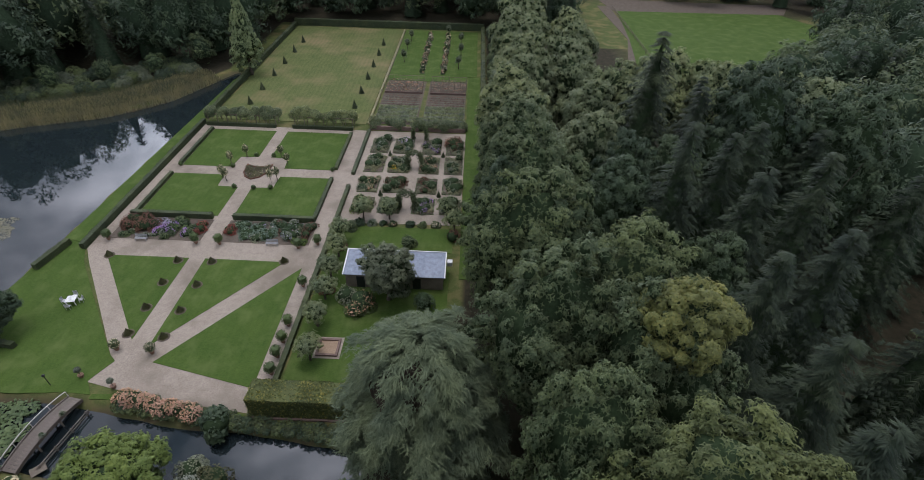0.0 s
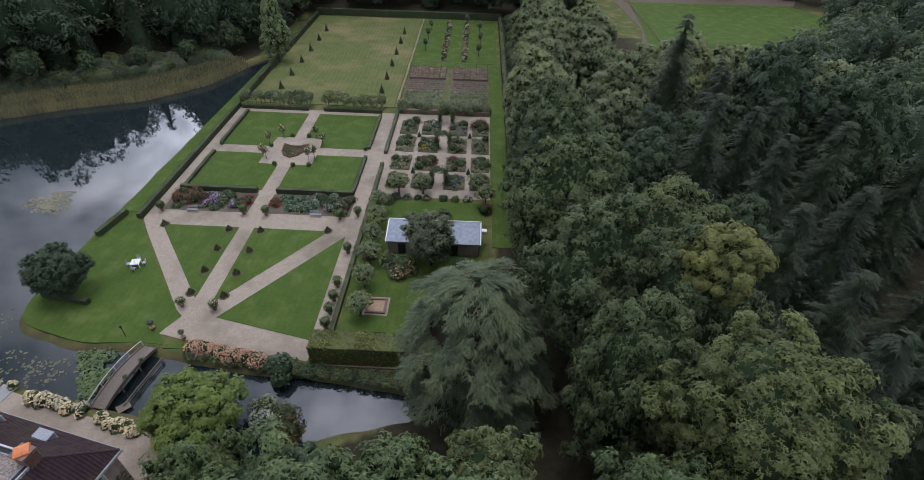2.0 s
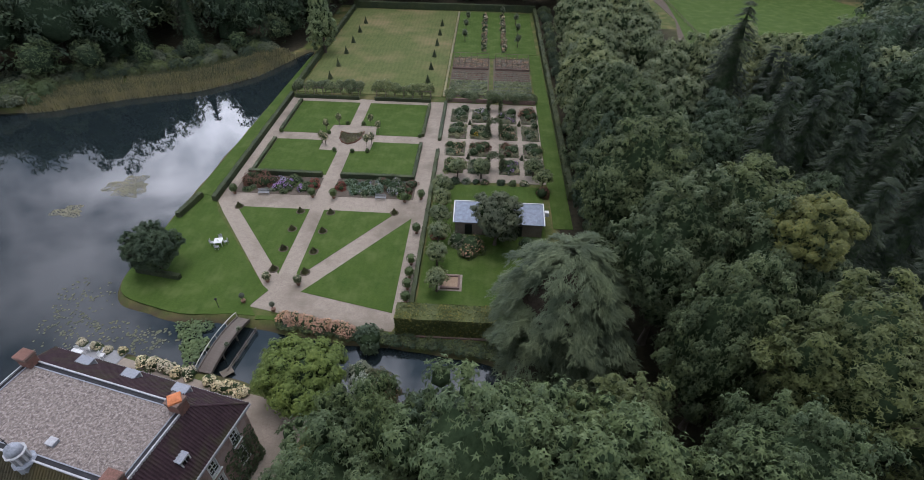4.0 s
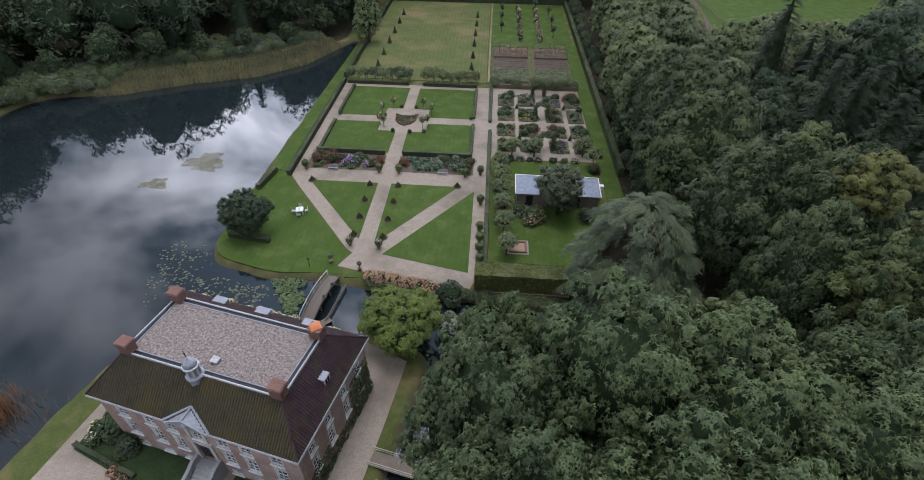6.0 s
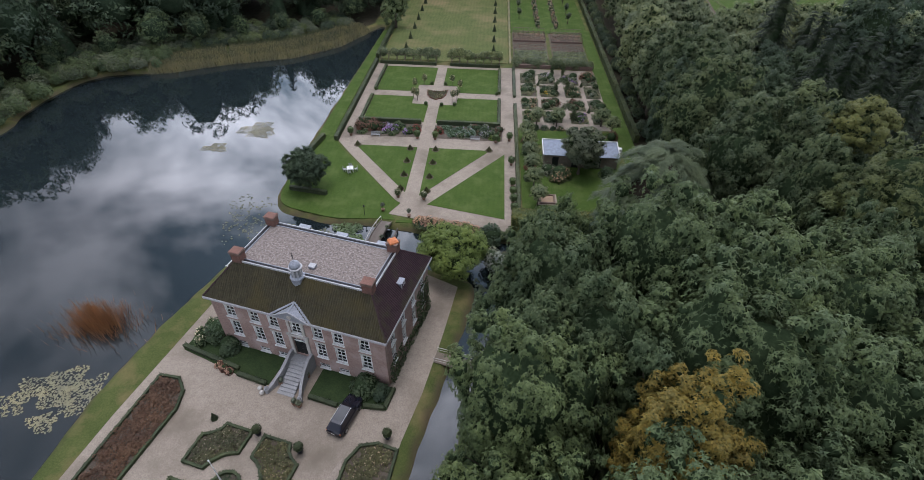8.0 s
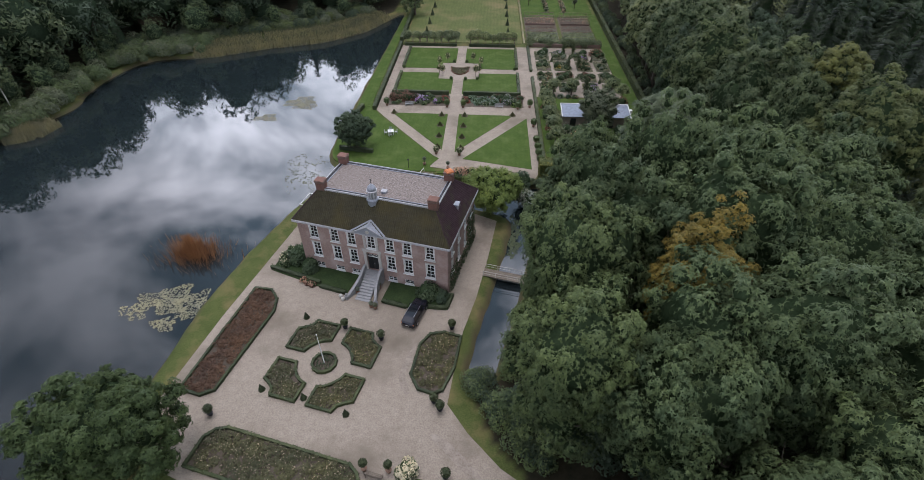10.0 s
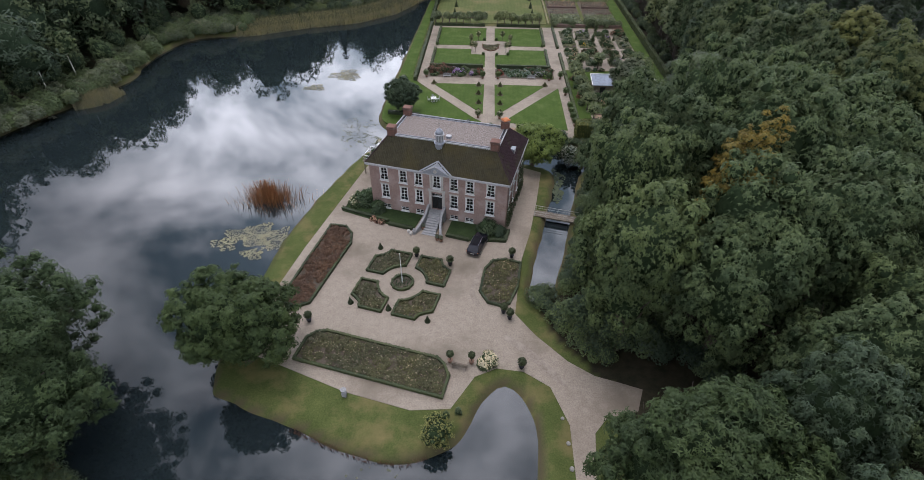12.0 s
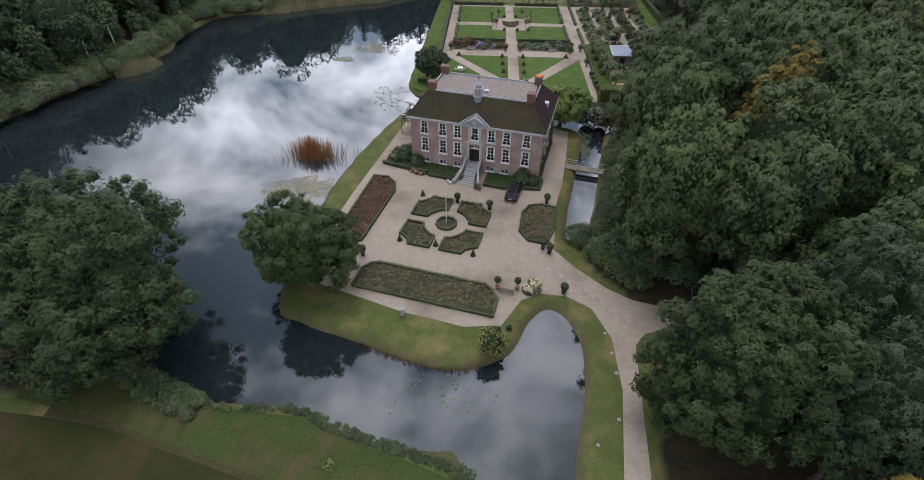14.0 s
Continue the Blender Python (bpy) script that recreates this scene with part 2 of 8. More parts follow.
M_GLASS = bpy.data.materials.new("window_glass")
M_GLASS.use_nodes = True
_b = M_GLASS.node_tree.nodes["Principled BSDF"]
_b.inputs["Base Color"].default_value = (0.012, 0.014, 0.017, 1)
_b.inputs["Roughness"].default_value = 0.04
_b.inputs["IOR"].default_value = 1.5

M_WATER = bpy.data.materials.new("still_dark_water")
M_WATER.use_nodes = True
_nt = M_WATER.node_tree
_b = _nt.nodes["Principled BSDF"]
_b.inputs["Base Color"].default_value = (0.012, 0.018, 0.02, 1)
_b.inputs["Roughness"].default_value = 0.03
_b.inputs["IOR"].default_value = 1.5
_b.inputs["Specular IOR Level"].default_value = 0.8
_tc = _nt.nodes.new("ShaderNodeTexCoord").outputs["Object"]
_n = noise_node(_nt, _tc, 0.9, 3)
_bp = _nt.nodes.new("ShaderNodeBump")
_bp.inputs["Strength"].default_value = 0.03
_bp.inputs["Distance"].default_value = 0.05
_nt.links.new(_n.outputs["Fac"], _bp.inputs["Height"])
_nt.links.new(_bp.outputs["Normal"], _b.inputs["Normal"])

# hull inside crowns and shrubs; its dark colour stands for shade between leaves
L_SHADEHULL = material("shade_coloured_inner_hull", (0.0180, 0.0290, 0.0135), (0.0450, 0.0667, 0.0330), 1.1, 3.6, 1.0, 0.6, 3.0, spec=0.0)
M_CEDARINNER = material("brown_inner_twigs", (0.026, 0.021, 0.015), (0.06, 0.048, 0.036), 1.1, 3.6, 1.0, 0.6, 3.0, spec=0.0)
# same hull for far trees, gap shade put into its colour
L_FARSHADEHULL = material("shade_coloured_hull_of_far_trees", (0.0204, 0.0323, 0.0189), (0.0425, 0.0629, 0.0360), 0.6, 2.2, 1.0, 0.6, 2.0, spec=0.0)
L_CHESTNUT = leaf_material("chestnut_leaf", (0.0518, 0.0798, 0.0375), (0.0961, 0.1357, 0.0610), (0.1673, 0.2102, 0.0997))
L_OAK = leaf_material("oak_leaf", (0.0492, 0.0745, 0.0375), (0.0937, 0.1254, 0.0602), (0.1616, 0.1938, 0.0953))
L_FRESH = leaf_material("fresh_oak_leaf", (0.0308, 0.0541, 0.0193), (0.0563, 0.0865, 0.0309), (0.0956, 0.1310, 0.0483))
L_OLIVE = leaf_material("olive_oak_leaf", (0.0514, 0.0715, 0.0299), (0.0928, 0.1175, 0.0475), (0.1450, 0.1686, 0.0730))
L_POPLAR = leaf_material("poplar_leaf", (0.1087, 0.1470, 0.0743), (0.1885, 0.2408, 0.1215), (0.2900, 0.3360, 0.1755))
L_SAGE = leaf_material("blue_grey_sage_leaf", (0.1, 0.15, 0.11), (0.16, 0.22, 0.165), (0.24, 0.3, 0.23))
L_ROWOAK = leaf_material("pale_olive_oak_leaf", (0.11, 0.14, 0.07), (0.185, 0.222, 0.115), (0.27, 0.3, 0.165))
L_BOX = leaf_material("box_ball_leaf", (0.05, 0.078, 0.03), (0.088, 0.128, 0.05), (0.135, 0.175, 0.075), trans=0.15)
L_SEDGE = leaf_material("dull_green_sedge", (0.07, 0.09, 0.045), (0.125, 0.14, 0.075), (0.19, 0.195, 0.11))
L_PAD = leaf_material("dull_lily_pad", (0.06, 0.07, 0.045), (0.1, 0.108, 0.075), (0.15, 0.15, 0.11), trans=0.0)
L_CONE = leaf_material("olive_box_leaf", (0.045, 0.05, 0.022), (0.082, 0.085, 0.036), (0.125, 0.12, 0.052), trans=0.15)
L_RUSSET = leaf_material("russet_rose_leaf", (0.085, 0.05, 0.034), (0.145, 0.084, 0.056), (0.19, 0.135, 0.085))
L_PERENNIAL = leaf_material("pale_perennial_leaf", (0.115, 0.124, 0.0743), (0.189, 0.2, 0.121), (0.297, 0.304, 0.196))
L_LIME = leaf_material("grey_green_oak_leaf", (0.0716, 0.0920, 0.0634), (0.1243, 0.1480, 0.1000), (0.2024, 0.2200, 0.1526))
L_BRIGHT = leaf_material("bright_leaf", (0.0774, 0.1232, 0.0324), (0.1309, 0.1910, 0.0518), (0.2023, 0.2649, 0.0810))
L_DEEP = leaf_material("deep_green_leaf", (0.0356, 0.0570, 0.0347), (0.0611, 0.0912, 0.0531), (0.0987, 0.1330, 0.0756))
L_MAGNOLIA = leaf_material("magnolia_leaf", (0.095, 0.142, 0.035), (0.166, 0.227, 0.057), (0.260, 0.326, 0.090))
L_NEARCHESTNUT = leaf_material("dark_chestnut_leaf", (0.030, 0.052, 0.025), (0.050, 0.080, 0.037), (0.080, 0.116, 0.052))
L_WILLOW = leaf_material("willow_leaf", (0.140, 0.150, 0.050), (0.220, 0.225, 0.080), (0.310, 0.305, 0.120))
L_SILVER = leaf_material("silver_willow_leaf", (0.190, 0.220, 0.190), (0.300, 0.330, 0.290), (0.420, 0.450, 0.400))
L_COPPER = leaf_material("copper_leaf", (0.045, 0.036, 0.016), (0.078, 0.060, 0.026), (0.120, 0.090, 0.038))
L_YELLOW = leaf_material("yellowing_leaf", (0.085, 0.105, 0.038), (0.145, 0.158, 0.052), (0.235, 0.228, 0.068))
L_ORANGE = leaf_material("autumn_beech_leaf", (0.09, 0.09, 0.026), (0.21, 0.165, 0.036), (0.36, 0.24, 0.045))
L_SPRUCE = leaf_material("spruce_needle", (0.0165, 0.0259, 0.0164), (0.0312, 0.0436, 0.0262), (0.0553, 0.0710, 0.0406), spec=0.1, trans=0.1)
L_CEDAR = leaf_material("grey_cedar_needle", (0.0589, 0.0788, 0.0445), (0.1010, 0.1292, 0.0729), (0.1598, 0.1963, 0.1180), spec=0.1, trans=0.1)
L_HEDGE = leaf_material("clipped_hedge_leaf", (0.0348, 0.0488, 0.026), (0.0594, 0.078, 0.04), (0.0976, 0.115, 0.06), trans=0.15)
L_BEECHHEDGE = leaf_material("beech_hedge_leaf", (0.0580, 0.0770, 0.0286), (0.1087, 0.1330, 0.0455), (0.1740, 0.1890, 0.0650), accent=(0.26, 0.25, 0.07), accent_at=0.74)
L_REED = leaf_material("dry_reed", (0.161, 0.165, 0.0966), (0.27, 0.253, 0.155), (0.379, 0.337, 0.221), obj_var=0.1)
L_RUST = leaf_material("rusty_reed", (0.2010, 0.0979, 0.0456), (0.3525, 0.1769, 0.0829), (0.5055, 0.2741, 0.1344), obj_var=0.1)
L_LILY = leaf_material("lily_pad", (0.12, 0.118, 0.075), (0.19, 0.18, 0.118), (0.27, 0.25, 0.175), trans=0.0)
L_LILYGREEN = leaf_material("green_lily_pad", (0.0525, 0.0893, 0.0417), (0.0892, 0.1313, 0.0595), (0.1470, 0.1890, 0.0952), trans=0.0)
L_CREAM = leaf_material("cream_hydrangea", (0.3600, 0.3120, 0.1920), (0.6000, 0.5280, 0.3600), (0.8160, 0.7440, 0.5640), trans=0.0)
L_PINK = leaf_material("faded_pink_hydrangea", (0.260, 0.120, 0.085), (0.420, 0.250, 0.170), (0.520, 0.380, 0.270), trans=0.0)
L_PURPLE = leaf_material("purple_flower", (0.1450, 0.0675, 0.2100), (0.2900, 0.1620, 0.4200), (0.4930, 0.3240, 0.6160), trans=0.0)
L_LILAC = leaf_material("pale_lilac_flower", (0.2500, 0.2040, 0.3380), (0.4000, 0.3360, 0.4940), (0.5250, 0.4560, 0.5980), trans=0.0)
L_REDLEAF = leaf_material("red_leaf", (0.0864, 0.0304, 0.0255), (0.2016, 0.0592, 0.0455), (0.3744, 0.1183, 0.0728))
L_BROWN = leaf_material("brown_red_leaf", (0.0743, 0.0351, 0.027), (0.135, 0.0675, 0.0486), (0.203, 0.115, 0.0743))
L_YELLOWFLOWER = leaf_material("yellow_flower", (0.450, 0.260, 0.010), (0.600, 0.360, 0.015), (0.700, 0.450, 0.020), trans=0.0)
L_GREYGREEN = leaf_material("grey_green_leaf", (0.105, 0.128, 0.0897), (0.179, 0.202, 0.149), (0.284, 0.299, 0.224))
L_BED = leaf_material("rose_bed_leaf", (0.058, 0.064, 0.034), (0.105, 0.108, 0.058), (0.165, 0.158, 0.09), accent=(0.42, 0.34, 0.26), accent_at=0.92)


# ---- mesh helpers ----
HX, HY, HA = -5.91, -43.37, -13.1
HM = pose(HX, HY, 0, 0, 0, HA)
_ca, _sa = math.cos(radians(HA)), math.sin(radians(HA))


def hp(x, y):
    """A place of the house's own plan, in the world's plan."""
    return (HX + _ca * x - _sa * y, HY + _sa * x + _ca * y)


def hpoly(pts):
    return [hp(*p) for p in pts]


def link_mesh(name, verts, faces, mats, parent=None, label="", smooth=False, mat_index=None):
    me = bpy.data.meshes.new(name)
    me.from_pydata([tuple(v) for v in verts], [], [tuple(f) for f in faces])
    for m in (mats if isinstance(mats, (list, tuple)) else [mats]):
        me.materials.append(m)
    if mat_index is not None:
        me.polygons.foreach_set("material_index", np.asarray(mat_index, dtype=np.int32))
    if smooth:
        me.polygons.foreach_set("use_smooth", np.ones(len(me.polygons), dtype=bool))
    me.update()
    ob = new(name, me)
    if parent:
        ob.parent = parent
    if label:
        ob["label"] = label
    return ob


def quads_mesh(name, Q, mats, mat_index=None):
    """A mesh datablock from an (n, 4, 3) array of loose quads."""
    n = len(Q)
    me = bpy.data.meshes.new(name)
    me.vertices.add(n * 4)
    me.vertices.foreach_set("co", np.ascontiguousarray(Q, dtype=np.float32).ravel())
    me.loops.add(n * 4)
    me.loops.foreach_set("vertex_index", np.arange(n * 4, dtype=np.int32))
    me.polygons.add(n)
    me.polygons.foreach_set("loop_start", np.arange(n, dtype=np.int32) * 4)
    me.polygons.foreach_set("loop_total", np.full(n, 4, dtype=np.int32))
    for m in (mats if isinstance(mats, (list, tuple)) else [mats]):
        me.materials.append(m)
    if mat_index is not None:
        me.polygons.foreach_set("material_index", np.asarray(mat_index, dtype=np.int32))
    me.update(calc_edges=True)
    return me


def part(name, bm, mat, parent=None, label="", smooth=False):
    me = bpy.data.meshes.new(name)
    bm.to_mesh(me)
    bm.free()
    me.materials.append(mat)
    if smooth:
        me.polygons.foreach_set("use_smooth", np.ones(len(me.polygons), dtype=bool))
    ob = new(name, me)
    if parent:
        ob.parent = parent
    if label:
        ob["label"] = label
    return ob


def box_bm(boxes, bevel=0.0):
    """boxes: (cx, cy, cz, sx, sy, sz), sizes in full; one bmesh."""
    bm = bmesh.new()
    for cx, cy, cz, sx, sy, sz in boxes:
        bmesh.ops.create_cube(bm, size=1, matrix=Matrix.Translation((cx, cy, cz)) @ Matrix.Diagonal((sx, sy, sz, 1)))
    if bevel:
        bmesh.ops.bevel(bm, geom=bm.edges[:], offset=bevel, segments=1, affect="EDGES")
    return bm


def lathe_bm(profile, seg=12, at=(0, 0, 0)):
    """profile: (radius, height) from the base up; turned round z."""
    bm = bmesh.new()
    rings = []
    for r, z in profile:
        rings.append([bm.verts.new((at[0] + r * math.cos(2 * math.pi * k / seg), at[1] + r * math.sin(2 * math.pi * k / seg), at[2] + z)) for k in range(seg)])
    for a, b in zip(rings, rings[1:]):
        for k in range(seg):
            bm.faces.new((a[k], a[(k + 1) % seg], b[(k + 1) % seg], b[k]))
    bm.faces.new(rings[0][::-1])
    bm.faces.new(rings[-1])
    return bm


def slab(name, poly, z0, z1, mat, parent=None):
    """A flat slab over a plan polygon."""
    bm = bmesh.new()
    area = sum(a[0] * b[1] - b[0] * a[1] for a, b in zip(poly, poly[1:] + poly[:1]))
    pts = poly if area > 0 else poly[::-1]
    top = [bm.verts.new((x, y, z1)) for x, y in pts]
    low = [bm.verts.new((x, y, z0)) for x, y in pts]
    for tri in tessellate_polygon([[Vector((x, y, 0)) for x, y in pts]]):
        f = bm.faces.new([top[k] for k in tri])
        f.normal_update()
        if f.normal.z < 0:
            f.normal_flip()
    for k in range(len(pts)):
        j = (k + 1) % len(pts)
        bm.faces.new((low[k], low[j], top[j], top[k]))
    return part(name, bm, mat, parent)


def smooth_poly(pts, n=4):
    """Closed Catmull-Rom curve through the plan points."""
    out = []
    m = len(pts)
    for i in range(m):
        p0, p1, p2, p3 = (np.array(pts[(i + k - 1) % m], float) for k in range(4))
        for k in range(n):
            t = k / n
            out.append(tuple(0.5 * ((2 * p1) + (p2 - p0) * t + (2 * p0 - 5 * p1 + 4 * p2 - p3) * t * t + (3 * p1 - p0 - 3 * p2 + p3) * t ** 3)))
    return out


def inside(P, poly):
    x, y = P[:, 0], P[:, 1]
    r = np.zeros(len(P), bool)
    for (x0, y0), (x1, y1) in zip(poly, poly[1:] + poly[:1]):
        c = (y0 > y) != (y1 > y)
        with np.errstate(divide="ignore", invalid="ignore"):
            xs = (x1 - x0) * (y - y0) / (y1 - y0 if y1 != y0 else 1e-9) + x0
        r ^= c & (x < xs)
    return r


def edge_distance(P, poly):
    d = np.full(len(P), 1e9)
    for a, b in zip(poly, poly[1:] + poly[:1]):
        a, b = np.array(a), np.array(b)
        e = b - a
        t = np.clip(((P - a) @ e) / max(e @ e, 1e-9), 0, 1)
        d = np.minimum(d, np.hypot(*(P - a - t[:, None] * e).T))
    return d


def unit(v):
    return v / np.maximum(np.linalg.norm(v, axis=-1, keepdims=True), 1e-9)


def leaf_quads(rng, C, N, length, width, droop=0.25):
    """One pointed leaf a centre: C places, N the way each leaf faces."""
    n = len(C)
    N = unit(N)
    T = unit(np.cross(N, rng.normal(size=(n, 3))))
    B = np.cross(N, T)
    L = (length * rng.uniform(0.7, 1.25, (n, 1)))
    W = (width * rng.uniform(0.7, 1.25, (n, 1)))
    tip = C + T * L * 0.5 - N * L * droop
    tail = C - T * L * 0.5
    return np.stack([tail, C + B * W * 0.5, tip, C - B * W * 0.5], 1)


def rosettes(rng, C, N, size, leaves=5, droop=0.35):
    """Stars of narrow leaflets that spread round each centre, one triangle a leaflet."""
    n = len(C)
    N = unit(N)
    T = unit(np.cross(N, rng.normal(size=(n, 3))))
    B = np.cross(N, T)
    S = size * rng.uniform(0.65, 1.35, (n, 1))
    turn = rng.uniform(0, 2 * math.pi, (n, 1))
    out = []
    for k in range(leaves):
        a = turn + 2 * math.pi * k / leaves + rng.normal(size=(n, 1)) * 0.3
        D = T * np.cos(a) + B * np.sin(a)
        E = -T * np.sin(a) + B * np.cos(a)
        mid = C + D * S * 0.1 + N * S * rng.uniform(-0.04, 0.1, (n, 1))
        tip = C + D * S * rng.uniform(0.6, 0.85, (n, 1)) - N * S * droop * rng.uniform(0.0, 1.0, (n, 1))
        w = S * 0.2
        out.append(np.stack([mid + E * w, tip, mid - E * w], 1))
    return np.concatenate(out)


def directions(rng, n, low=-0.35):
    z = rng.uniform(low, 1, n)
    a = rng.uniform(0, 2 * math.pi, n)
    r = np.sqrt(1 - z * z)
    return np.stack([r * np.cos(a), r * np.sin(a), z], 1)


def lump_template(sub):
    bm = bmesh.new()
    bmesh.ops.create_icosphere(bm, subdivisions=sub, radius=1)
    bm.verts.index_update()
    V = np.array([v.co[:] for v in bm.verts])
    F = np.array([[v.index for v in f.verts] for f in bm.faces])
    bm.free()
    return unit(V), F


LUMP_V, LUMP_F = lump_template(2)
CORES = {k: lump_template(k) for k in (1, 2, 3, 4)}


def domes(d, axes, wide, tall):
    """Height of the highest dome over each direction d; every dome is a rounded cap round its axis."""
    c = np.clip(d @ axes.T, -1, 1)
    ang2 = 2 * (1 - c)
    return (tall * np.sqrt(np.clip(1 - ang2 / wide ** 2, 0, 1))).max(1)


def mixed_mesh(name, Q, TV, TF, mats):
    """Loose leaves (three or four corners each) in the first material, a triangle skin in the second, as one mesh datablock."""
    n, c, m = len(Q), Q.shape[1], len(TF)
    co = np.concatenate([Q.reshape(-1, 3), TV])
    idx = np.concatenate([np.arange(n * c), (TF + n * c).ravel()])
    me = bpy.data.meshes.new(name)
    me.vertices.add(len(co))
    me.vertices.foreach_set("co", np.ascontiguousarray(co, dtype=np.float32).ravel())
    me.loops.add(len(idx))
    me.loops.foreach_set("vertex_index", idx.astype(np.int32))
    me.polygons.add(n + m)
    me.polygons.foreach_set("loop_start", np.concatenate([np.arange(n) * c, n * c + np.arange(m) * 3]).astype(np.int32))
    me.polygons.foreach_set("loop_total", np.concatenate([np.full(n, c), np.full(m, 3)]).astype(np.int32))
    for k in mats:
        me.materials.append(k)
    me.polygons.foreach_set("material_index", np.concatenate([np.zeros(n), np.ones(m)]).astype(np.int32))
    me.update(calc_edges=True)
    return me


def crown_parts(seed, radius, height, base, clumps, size, leaves=5, boughs=34, low=-0.45, lump=0.34, fine=3):
    """A crown of uneven boughs set with many small leafy tufts; a hull coloured as dark as shade shows in the gaps
    between them.
    """
    rng = np.random.default_rng(seed)
    half = (height - base) / 2
    sc, off = np.array([radius, radius, half]), np.array([0, 0, base + half])
    deep = max(low - 0.1, -1.0)
    few = max(9, boughs // 3)
    big = directions(rng, few, deep)
    bw, bt = rng.uniform(0.75, 1.3, few) * 2.5 / math.sqrt(few), rng.uniform(0.5, 1.15, few) * lump

    def reach(d):
        return 0.6 + domes(d, big, bw, bt * 1.45)

    tufts = boughs * 3
    k = np.arange(tufts) + 0.5
    z = 1 - (1 - low) * k / tufts
    a = k * 2.39996 + rng.uniform(0, 6.28)
    flat = np.sqrt(np.clip(1 - z * z, 0, 1))
    D = unit(np.stack([flat * np.cos(a), flat * np.sin(a), z], 1) + rng.normal(size=(tufts, 3)) * 0.09)
    C = D * sc * (reach(D) * rng.uniform(0.84, 1.03, tufts))[:, None] + off
    tr = radius * math.sqrt(2 * (1 - low) / tufts) * rng.uniform(0.55, 1.3, tufts)
    b = rng.choice(tufts, clumps, p=tr ** 2 / (tr ** 2).sum())
    v = unit(rng.normal(size=(clumps, 3)) + D[b] * 0.55 + np.array([0, 0, 0.45]))
    P = C[b] + v * (tr[b] * rng.uniform(0.45, 1.2, clumps))[:, None] * np.array([1, 1, 0.8])
    N = v + D[b] * 0.3 + np.array([0, 0, 0.35]) + rng.normal(size=v.shape) * 0.35
    # leaves low between the tufts
    m = clumps // 4
    d = directions(rng, m, low)
    P = np.concatenate([P, d * sc * (reach(d) * rng.uniform(0.76, 0.92, m))[:, None] + off])
    N = np.concatenate([N, d + rng.normal(size=d.shape) * 0.35])
    Q = rosettes(rng, P, N, size, leaves)
    CV, CF = CORES[fine]
    cd = CV.copy()
    cd[:, 2] = np.maximum(cd[:, 2], low)
    V = [cd * (reach(unit(cd)) * rng.uniform(0.68, 0.8, len(cd)))[:, None] * sc + off]
    F = [CF]
    if fine > 2:
        SV, SF = CORES[1]
        for q in range(tufts):
            F.append(SF + len(CV) + q * len(SV))
            V.append(SV * tr[q] * 0.62 * rng.uniform(0.8, 1.1, (len(SV), 1)) * np.array([1, 1, 0.8]) + C[q])
    return Q, np.concatenate(V), np.concatenate(F)


def crown_mesh(leafmat, seed, radius, height, base, clumps, size, leaves=5, boughs=34, low=-0.45, lump=0.34, fine=3):
    return mixed_mesh("crown", *crown_parts(seed, radius, height, base, clumps, size, leaves, boughs, low, lump, fine), [leafmat, L_SHADEHULL])


def limb(bm, a, b, r0, r1, seg=7):
    a, b = Vector(a), Vector(b)
    q = (b - a).to_track_quat("Z", "Y").to_matrix().to_4x4()
    bmesh.ops.create_cone(bm, cap_ends=True, segments=seg, radius1=r0, radius2=r1, depth=(b - a).length, matrix=Matrix.Translation((a + b) / 2) @ q)


def trunk_bm(seed, height, radius, spread, top):
    rng = random.Random(seed)
    bm = bmesh.new()
    limb(bm, (0, 0, -0.3), (0, 0, 0.5), radius * 1.5, radius * 1.05, 9)
    limb(bm, (0, 0, 0.5), (0.1, 0.05, height), radius * 1.05, radius * 0.7, 9)
    limb(bm, (0.1, 0.05, height), (0.0, 0.2, top * 0.85), radius * 0.7, radius * 0.15, 7)
    for k in range(7):
        a = 2 * math.pi * k / 7 + rng.uniform(-0.3, 0.3)
        z = height * rng.uniform(0.85, 1.25)
        m = (math.cos(a) * spread * 0.45, math.sin(a) * spread * 0.45, z + (top - z) * rng.uniform(0.3, 0.45))
        e = (math.cos(a) * spread * 0.8, math.sin(a) * spread * 0.8, z + (top - z) * rng.uniform(0.45, 0.75))
        limb(bm, (0.05, 0.03, z), m, radius * 0.42, radius * 0.25, 6)
        limb(bm, m, e, radius * 0.25, radius * 0.06, 5)
    return bm


def broadleaf(name, label, seed, radius, height, base, leafmat, clumps=1900, size=0.95, leaves=5, boughs=34, low=-0.45, lump=0.34, category="tree", fine=3):
    tree = new(name)
    tagged(tree, label, category)
    part("trunk", trunk_bm(seed, max(base * 1.1, 1.0), radius * 0.055 + 0.05, radius, height), M_BARK, tree)
    new("crown", crown_mesh(leafmat, seed, radius, height, base, clumps, size, leaves, boughs, low, lump, fine)).parent = tree
    return tree


